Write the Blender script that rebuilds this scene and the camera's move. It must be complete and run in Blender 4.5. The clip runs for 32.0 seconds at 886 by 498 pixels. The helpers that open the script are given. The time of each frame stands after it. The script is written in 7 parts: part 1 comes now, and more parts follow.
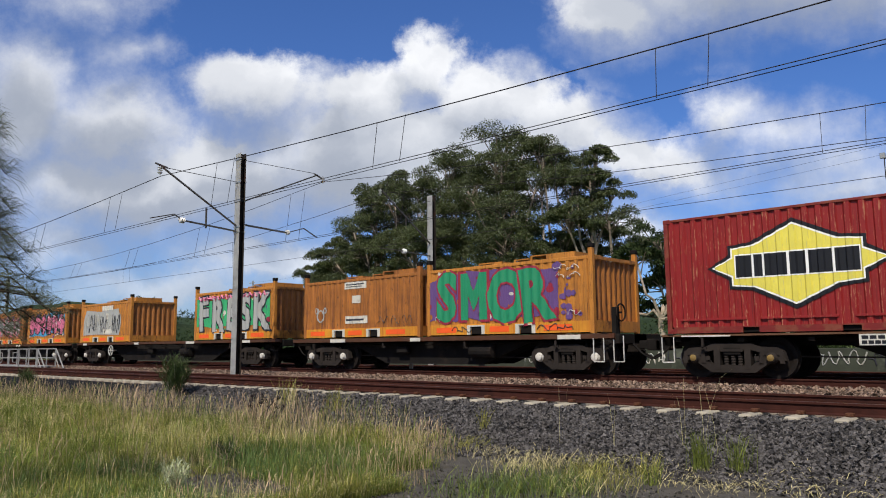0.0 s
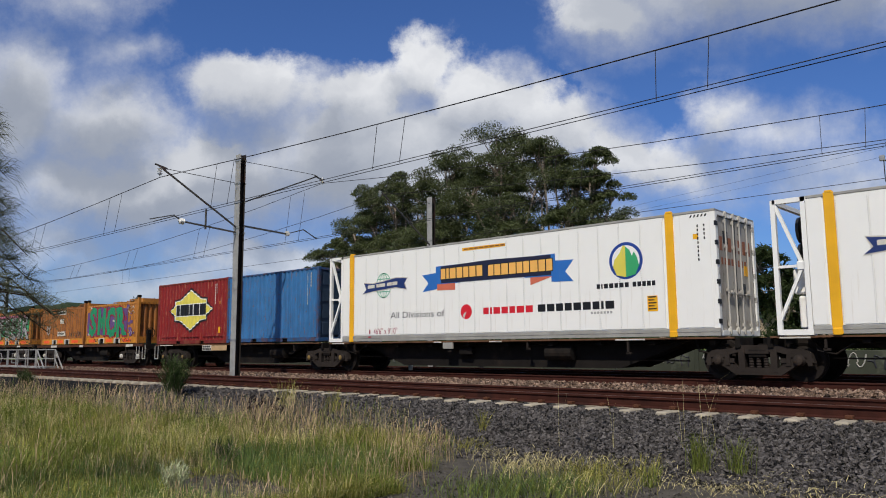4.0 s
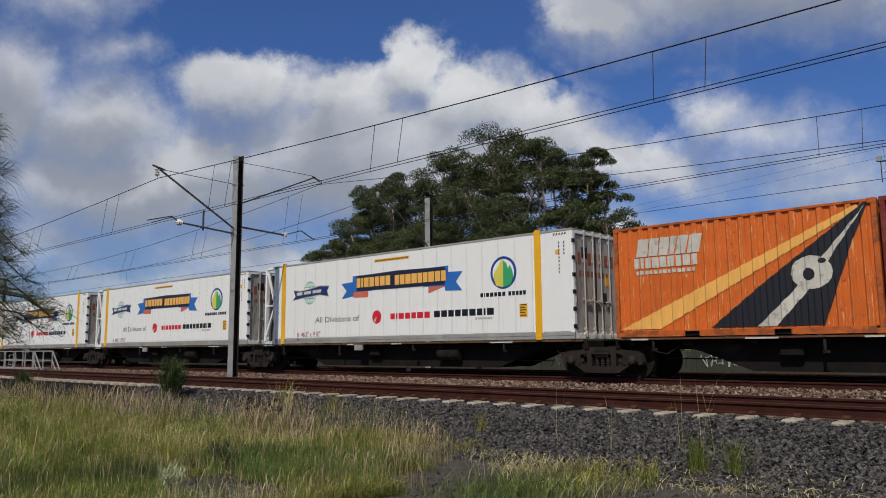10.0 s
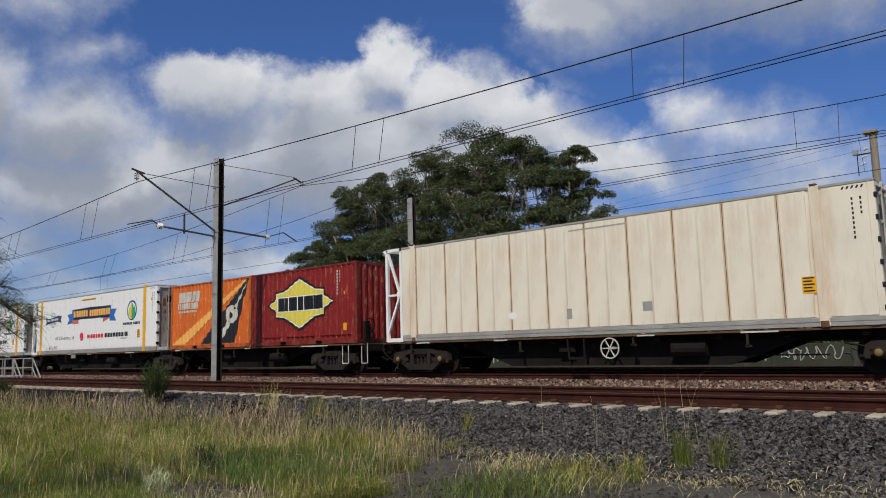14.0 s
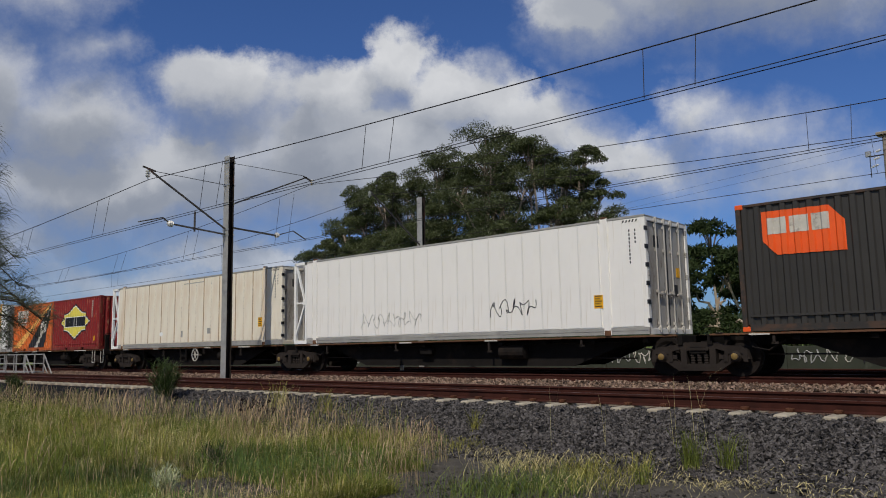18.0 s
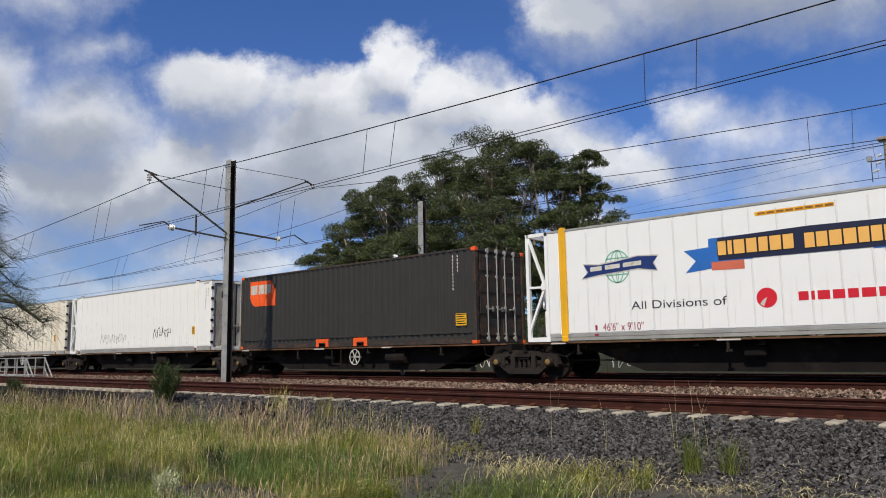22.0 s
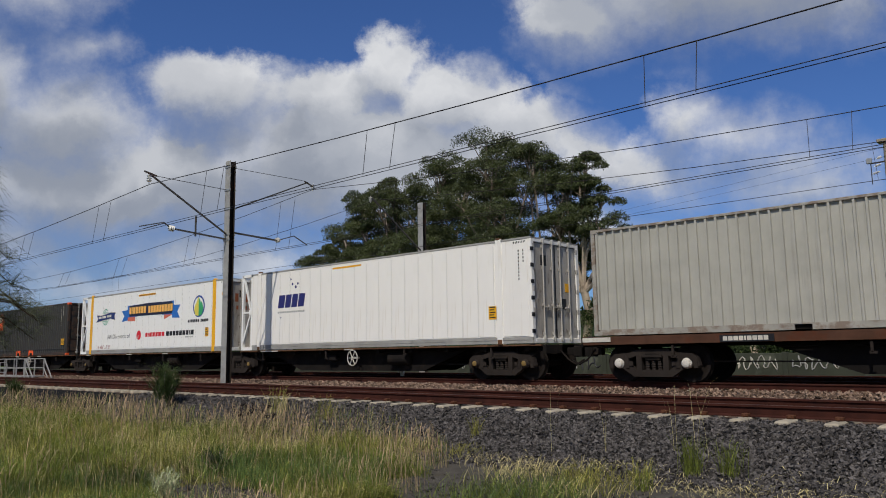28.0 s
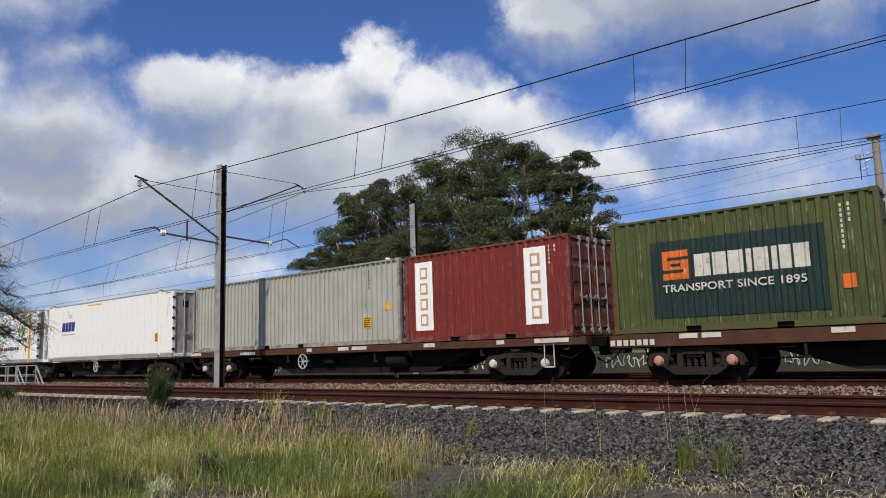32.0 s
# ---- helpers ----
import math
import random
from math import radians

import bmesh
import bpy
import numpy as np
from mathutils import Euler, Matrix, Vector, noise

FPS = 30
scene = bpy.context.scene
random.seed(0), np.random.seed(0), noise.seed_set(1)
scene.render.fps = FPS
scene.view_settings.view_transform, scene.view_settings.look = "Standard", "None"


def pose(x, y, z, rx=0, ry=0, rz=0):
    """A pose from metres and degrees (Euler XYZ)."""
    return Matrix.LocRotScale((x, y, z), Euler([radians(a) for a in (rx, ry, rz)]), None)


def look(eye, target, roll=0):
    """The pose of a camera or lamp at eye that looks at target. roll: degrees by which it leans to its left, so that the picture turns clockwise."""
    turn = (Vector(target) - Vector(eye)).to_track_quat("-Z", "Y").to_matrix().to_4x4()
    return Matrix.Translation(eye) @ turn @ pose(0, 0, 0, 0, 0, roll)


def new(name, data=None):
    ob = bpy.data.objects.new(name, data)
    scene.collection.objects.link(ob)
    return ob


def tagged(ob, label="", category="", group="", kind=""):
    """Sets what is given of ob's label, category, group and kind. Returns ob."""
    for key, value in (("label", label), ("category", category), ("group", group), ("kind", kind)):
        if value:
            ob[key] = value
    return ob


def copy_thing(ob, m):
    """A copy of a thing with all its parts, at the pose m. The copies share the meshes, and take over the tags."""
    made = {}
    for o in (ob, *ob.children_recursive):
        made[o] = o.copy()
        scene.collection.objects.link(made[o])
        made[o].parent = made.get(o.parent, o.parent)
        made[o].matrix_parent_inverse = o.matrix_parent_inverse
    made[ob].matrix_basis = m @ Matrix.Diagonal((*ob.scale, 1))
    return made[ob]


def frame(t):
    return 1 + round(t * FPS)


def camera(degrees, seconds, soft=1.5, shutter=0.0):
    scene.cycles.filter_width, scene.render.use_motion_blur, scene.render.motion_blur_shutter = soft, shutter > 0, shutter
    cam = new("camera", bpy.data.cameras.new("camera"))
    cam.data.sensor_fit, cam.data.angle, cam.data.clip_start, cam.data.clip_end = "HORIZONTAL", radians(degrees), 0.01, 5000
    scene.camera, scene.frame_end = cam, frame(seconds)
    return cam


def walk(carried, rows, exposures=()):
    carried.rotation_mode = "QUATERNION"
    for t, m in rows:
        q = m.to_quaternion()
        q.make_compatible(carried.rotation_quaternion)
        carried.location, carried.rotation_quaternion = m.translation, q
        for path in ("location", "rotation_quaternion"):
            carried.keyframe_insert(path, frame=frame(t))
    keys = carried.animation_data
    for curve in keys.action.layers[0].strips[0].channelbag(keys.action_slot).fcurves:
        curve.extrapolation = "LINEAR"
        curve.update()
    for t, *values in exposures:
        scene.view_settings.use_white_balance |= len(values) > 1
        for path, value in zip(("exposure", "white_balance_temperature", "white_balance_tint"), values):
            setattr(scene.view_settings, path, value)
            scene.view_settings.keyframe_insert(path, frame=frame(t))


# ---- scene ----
cam = camera(61.0, 32.0, soft=1.0)
PATH = [  # seconds, turn to the left, tilt up, lean
    (0.0, 42.60, 7.35, 0.49), (1.0, 42.63, 7.41, 0.38), (2.0, 42.67, 7.44, 0.44), (3.0, 42.62, 7.44, 0.42), (3.5, 42.58, 7.47, 0.37),
    (5.5, 42.53, 7.44, 0.43), (6.0, 42.57, 7.45, 0.36), (7.0, 42.63, 7.50, 0.30), (8.0, 42.64, 7.52, 0.32), (9.0, 42.57, 7.54, 0.26),
    (9.5, 42.50, 7.55, 0.36), (10.0, 42.40, 7.54, 0.45), (10.5, 42.27, 7.53, 0.52), (11.0, 42.08, 7.49, 0.73), (11.5, 41.86, 7.50, 0.99),
    (12.0, 41.63, 7.53, 1.26), (12.5, 41.42, 7.57, 1.49), (13.0, 41.24, 7.56, 1.59), (13.5, 41.12, 7.53, 1.59), (14.0, 41.11, 7.48, 1.54),
    (14.5, 41.14, 7.45, 1.51), (16.5, 41.59, 7.29, 1.22), (17.0, 41.67, 7.32, 1.18), (18.0, 41.82, 7.45, 1.06), (19.0, 41.88, 7.63, 1.00),
    (20.0, 41.94, 7.72, 1.02), (21.0, 41.93, 7.75, 1.06), (22.0, 41.89, 7.77, 0.96), (23.0, 41.80, 7.87, 0.87), (24.0, 41.67, 7.93, 0.95),
    (25.0, 41.66, 7.89, 0.99), (25.5, 41.71, 7.87, 0.95), (27.5, 41.88, 7.90, 0.85), (28.0, 41.87, 7.87, 0.88), (29.0, 41.84, 7.85, 0.88),
    (30.0, 41.75, 7.84, 0.99), (30.5, 41.65, 7.86, 0.97), (31.0, 41.52, 7.89, 1.14), (31.5, 41.39, 7.92, 1.47), (32.0, 41.29, 7.93, 1.72),
]
ROLLED = [  # metres the train has gone, second by second
    6.50, 13.16, 19.63, 25.89, 31.99, 38.02, 43.85, 49.65, 55.37, 60.99, 66.48, 71.86, 77.19, 82.44, 87.63, 92.70, 97.78, 102.73, 107.77, 112.76, 117.74, 122.69, 127.62, 132.49, 137.35, 142.20, 146.99, 151.79, 156.54, 161.29, 166.01, 170.73, 175.44]
EYE = (0.0, 0.0, 0.78)


def gaze(turn, tilt, lean):
    return Matrix.Translation(EYE) @ pose(0, 0, 0, 0, 0, turn) @ pose(0, 0, 0, 90 + tilt) @ pose(0, 0, 0, 0, 0, -lean)


# the exposure falls as the white boxes come into view
STOPS = ((0, 0), (1, 0), (2, 0), (3, -0.19), (4, -0.27), (5, -0.39), (6, -0.45), (7, -0.47), (8, -0.46), (9, -0.48), (10, -0.5), (11, -0.46), (12, -0.29), (13, -0.31), (14, -0.4), (15, -0.42), (16, -0.49),
         (17, -0.52), (18, -0.58), (19, -0.39), (20, -0.15), (21, -0.05), (22, -0.13), (23, -0.3), (24, -0.4), (25, -0.43), (26, -0.47), (27, -0.48), (28, -0.48), (29, -0.38), (30, -0.25), (31, -0.18), (32, -0.11))
walk(cam, [(t, gaze(a, b, c)) for t, a, b, c in PATH], STOPS)

# ---- light ----
SUN_UP, SUN_SIDE = 49.0, 20.0   # height of the sun, and its turn off the track's square line
world = bpy.data.worlds.new("sky")
scene.world = world
world.use_nodes = True
wn = world.node_tree.nodes
sky = wn.new("ShaderNodeTexSky")
sky.sky_type = "NISHITA"
sky.sun_disc = False
sky.sun_elevation = radians(SUN_UP)
sky.sun_rotation = radians(180 - SUN_SIDE)
sky.air_density, sky.dust_density, sky.ozone_density = 1.0, 0.7, 2.5
wn["Background"].inputs["Strength"].default_value = 0.082
deep = wn.new("ShaderNodeMix")
deep.data_type, deep.blend_type = "RGBA", "MULTIPLY"
deep.inputs["Factor"].default_value = 1.0
deep.inputs["B"].default_value = (0.60, 0.90, 1.48, 1.0)
world.node_tree.links.new(sky.outputs[0], deep.inputs["A"])
world.node_tree.links.new(deep.outputs["Result"], wn["Background"].inputs["Color"])
sun = new("sun", bpy.data.lights.new("sun", "SUN"))
sun.data.energy, sun.data.angle, sun.data.color = 3.9, radians(0.6), (1.0, 0.935, 0.83)
sx, sy = math.sin(radians(SUN_SIDE)), -math.cos(radians(SUN_SIDE))
ch = math.cos(radians(SUN_UP))
sun.matrix_world = look((sx * ch * 50, sy * ch * 50, math.sin(radians(SUN_UP)) * 50), (0, 0, 0))
scene.view_settings.exposure = 0.0

# ---- materials ----


def rgb(r, g, b):
    return tuple((c / 255 / 12.92) if c < 11 else ((c / 255 + 0.055) / 1.055) ** 2.4 for c in (r, g, b)) + (1.0,)


def tint(c, k):
    return tuple(min(1.0, v * k) for v in c[:3]) + (1.0,)


def link(m, a, b):
    m.node_tree.links.new(a, b)


def mat(name, col, rough=0.6, metal=0.0, var=0.18, scale=2.0, stretch=(1, 1, 1), dirt=None, much=0.5, dscale=1.2, dstretch=(1, 1, 1),
        bump=0.15, bscale=60.0, island=0.0, each=0.0, edge=0.12, thru=0.0, wear=None):
    """Two scales of colour change, a layer of dirt, and a fine relief."""
    m = bpy.data.materials.new(name)
    m.use_nodes = True
    n = m.node_tree.nodes
    bs = n["Principled BSDF"]
    bs.inputs["Roughness"].default_value, bs.inputs["Metallic"].default_value = rough, metal
    if rough > 0.68:
        bs.inputs["Specular IOR Level"].default_value = 0.15
    co = n.new("ShaderNodeTexCoord")
    mp = n.new("ShaderNodeMapping")
    mp.inputs["Scale"].default_value = stretch
    link(m, co.outputs["Object"], mp.inputs[0])
    no = n.new("ShaderNodeTexNoise")
    no.inputs["Scale"].default_value, no.inputs["Detail"].default_value, no.inputs["Roughness"].default_value = scale, 6, 0.6
    link(m, mp.outputs[0], no.inputs["Vector"])
    mr = n.new("ShaderNodeMapRange")
    mr.inputs["From Min"].default_value, mr.inputs["From Max"].default_value = 0.3, 0.7
    link(m, no.outputs["Fac"], mr.inputs["Value"])
    mx = n.new("ShaderNodeMix")
    mx.data_type = "RGBA"
    mx.inputs["A"].default_value, mx.inputs["B"].default_value = tint(col, 1 - var), tint(col, 1 + var)
    link(m, mr.outputs[0], mx.inputs["Factor"])
    out = mx.outputs["Result"]
    if island or each:
        if island:
            src = n.new("ShaderNodeNewGeometry").outputs["Random Per Island"]
        else:
            src = n.new("ShaderNodeObjectInfo").outputs["Random"]
        k = island or each
        r2 = n.new("ShaderNodeMapRange")
        r2.inputs["To Min"].default_value, r2.inputs["To Max"].default_value = 1 - k, 1 + k
        link(m, src, r2.inputs["Value"])
        sc = n.new("ShaderNodeVectorMath")
        sc.operation = "SCALE"
        link(m, out, sc.inputs[0])
        link(m, r2.outputs[0], sc.inputs["Scale"])
        out = sc.outputs[0]
    if dirt:
        mp2 = n.new("ShaderNodeMapping")
        mp2.inputs["Scale"].default_value = dstretch
        link(m, co.outputs["Object"], mp2.inputs[0])
        n2 = n.new("ShaderNodeTexNoise")
        n2.inputs["Scale"].default_value, n2.inputs["Detail"].default_value, n2.inputs["Roughness"].default_value = dscale, 8, 0.68
        link(m, mp2.outputs[0], n2.inputs["Vector"])
        r3 = n.new("ShaderNodeMapRange")
        lo = 0.72 - 0.4 * much
        r3.inputs["From Min"].default_value, r3.inputs["From Max"].default_value = lo, lo + edge
        r3.inputs["To Max"].default_value = 0.35 + 0.6 * much
        link(m, n2.outputs["Fac"], r3.inputs["Value"])
        m3 = n.new("ShaderNodeMix")
        m3.data_type = "RGBA"
        m3.inputs["B"].default_value = dirt
        link(m, r3.outputs[0], m3.inputs["Factor"])
        link(m, out, m3.inputs["A"])
        out = m3.outputs["Result"]
    if wear:
        # thin upright scratches and rubbed spots
        for stretch_, scale_, lo_ in (((26, 4, 1.1), 2.2, .60), ((3, 3, 2.2), 3.5, .66)):
            mp3 = n.new("ShaderNodeMapping")
            mp3.inputs["Scale"].default_value = stretch_
            mp3.inputs["Location"].default_value = (3.1, 0.7, 5.3)
            link(m, co.outputs["Object"], mp3.inputs[0])
            n3 = n.new("ShaderNodeTexNoise")
            n3.inputs["Scale"].default_value, n3.inputs["Detail"].default_value, n3.inputs["Roughness"].default_value = scale_, 7, 0.62
            link(m, mp3.outputs[0], n3.inputs["Vector"])
            r5 = n.new("ShaderNodeMapRange")
            r5.inputs["From Min"].default_value, r5.inputs["From Max"].default_value = lo_, lo_ + .05
            r5.inputs["To Max"].default_value = 0.75
            link(m, n3.outputs["Fac"], r5.inputs["Value"])
            m5 = n.new("ShaderNodeMix")
            m5.data_type = "RGBA"
            m5.inputs["B"].default_value = wear
            link(m, r5.outputs[0], m5.inputs["Factor"])
            link(m, out, m5.inputs["A"])
            out = m5.outputs["Result"]
    link(m, out, bs.inputs["Base Color"])
    if thru:
        # thin leaves let light through
        tl = n.new("ShaderNodeBsdfTranslucent")
        link(m, out, tl.inputs["Color"])
        ms = n.new("ShaderNodeMixShader")
        ms.inputs[0].default_value = thru
        link(m, bs.outputs[0], ms.inputs[1])
        link(m, tl.outputs[0], ms.inputs[2])
        link(m, ms.outputs[0], n["Material Output"].inputs["Surface"])
    if bump:
        nb = n.new("ShaderNodeTexNoise")
        nb.inputs["Scale"].default_value, nb.inputs["Detail"].default_value = bscale, 4
        link(m, co.outputs["Object"], nb.inputs["Vector"])
        bp = n.new("ShaderNodeBump")
        bp.inputs["Strength"].default_value, bp.inputs["Distance"].default_value = bump, 0.02
        link(m, nb.outputs["Fac"], bp.inputs["Height"])
        link(m, bp.outputs[0], bs.inputs["Normal"])
    return m


RUST = rgb(92, 48, 28)
GRIME = rgb(60, 52, 44)
STREAK = (7.0, 1.0, 0.35)


def paint(name, col, dirt=GRIME, much=0.3, rough=0.5, var=0.1, wear=None):
    return mat(name, col, rough, var=var, scale=1.3, dirt=dirt, much=much, dscale=1.6, dstretch=STREAK, bump=0.05, bscale=9, edge=0.2, wear=wear)


def weathered(name, col, streak, much, var, chips, rust):
    """Old box paint: faded in patches, streaked down the ribs, chipped to primer and rusting in spots."""
    m = paint(name, col, streak, much, 0.55, var, chips)
    n = m.node_tree.nodes
    bs = n["Principled BSDF"]
    out = bs.inputs["Base Color"].links[0].from_socket
    co = n.new("ShaderNodeTexCoord")
    for stretch, scale, lo, wide, most, colour in (((1, 1, 1), .55, .45, .3, .35, tint(col, 1.35)), ((34, 6, .5), 1.0, .56, .14, .55, tint(streak, .8)), ((2.2, 2, 2.6), 2.4, .625, .05, .7, rust), ((9, 3, 1.6), 2.0, .635, .05, .65, rust)):
        mp = n.new("ShaderNodeMapping")
        mp.inputs["Scale"].default_value = stretch
        mp.inputs["Location"].default_value = (scale * 7, 2.0, lo * 9)
        link(m, co.outputs["Object"], mp.inputs[0])
        no = n.new("ShaderNodeTexNoise")
        no.inputs["Scale"].default_value, no.inputs["Detail"].default_value, no.inputs["Roughness"].default_value = scale, 8, 0.66
        link(m, mp.outputs[0], no.inputs["Vector"])
        mr = n.new("ShaderNodeMapRange")
        mr.inputs["From Min"].default_value, mr.inputs["From Max"].default_value, mr.inputs["To Max"].default_value = lo, lo + wide, most
        link(m, no.outputs["Fac"], mr.inputs["Value"])
        mx = n.new("ShaderNodeMix")
        mx.data_type = "RGBA"
        mx.inputs["B"].default_value = colour
        link(m, mr.outputs[0], mx.inputs["Factor"])
        link(m, out, mx.inputs["A"])
        out = mx.outputs["Result"]
    # paint rubbed off in broken lines along the edges of the pressed ribs
    sp = n.new("ShaderNodeSeparateXYZ")
    link(m, co.outputs["Object"], sp.inputs[0])

    def calc(op, a, b):
        q = n.new("ShaderNodeMath")
        q.operation = op
        for i, v in enumerate((a, b)):
            if isinstance(v, (int, float)):
                q.inputs[i].default_value = v
            else:
                link(m, v, q.inputs[i])
        return q.outputs[0]

    place = calc("FRACT", calc("DIVIDE", calc("ADD", sp.outputs["X"], 2.78 - .14), .278), 0)
    near = calc("MINIMUM", calc("ABSOLUTE", calc("SUBTRACT", place, .33), 0), calc("ABSOLUTE", calc("SUBTRACT", place, .03), 0))
    mp = n.new("ShaderNodeMapping")
    mp.inputs["Scale"].default_value = (3.5, 2, 1.3)
    link(m, co.outputs["Object"], mp.inputs[0])
    no = n.new("ShaderNodeTexNoise")
    no.inputs["Scale"].default_value, no.inputs["Detail"].default_value, no.inputs["Roughness"].default_value = 2.0, 9, 0.72
    link(m, mp.outputs[0], no.inputs["Vector"])
    mr = n.new("ShaderNodeMapRange")
    mr.inputs["From Min"].default_value, mr.inputs["From Max"].default_value, mr.inputs["To Max"].default_value = .50, .58, .8
    link(m, calc("SUBTRACT", no.outputs["Fac"], calc("MULTIPLY", near, 1.5)), mr.inputs["Value"])
    mx = n.new("ShaderNodeMix")
    mx.data_type = "RGBA"
    mx.inputs["B"].default_value = chips
    link(m, mr.outputs[0], mx.inputs["Factor"])
    link(m, out, mx.inputs["A"])
    link(m, mx.outputs["Result"], bs.inputs["Base Color"])
    return m


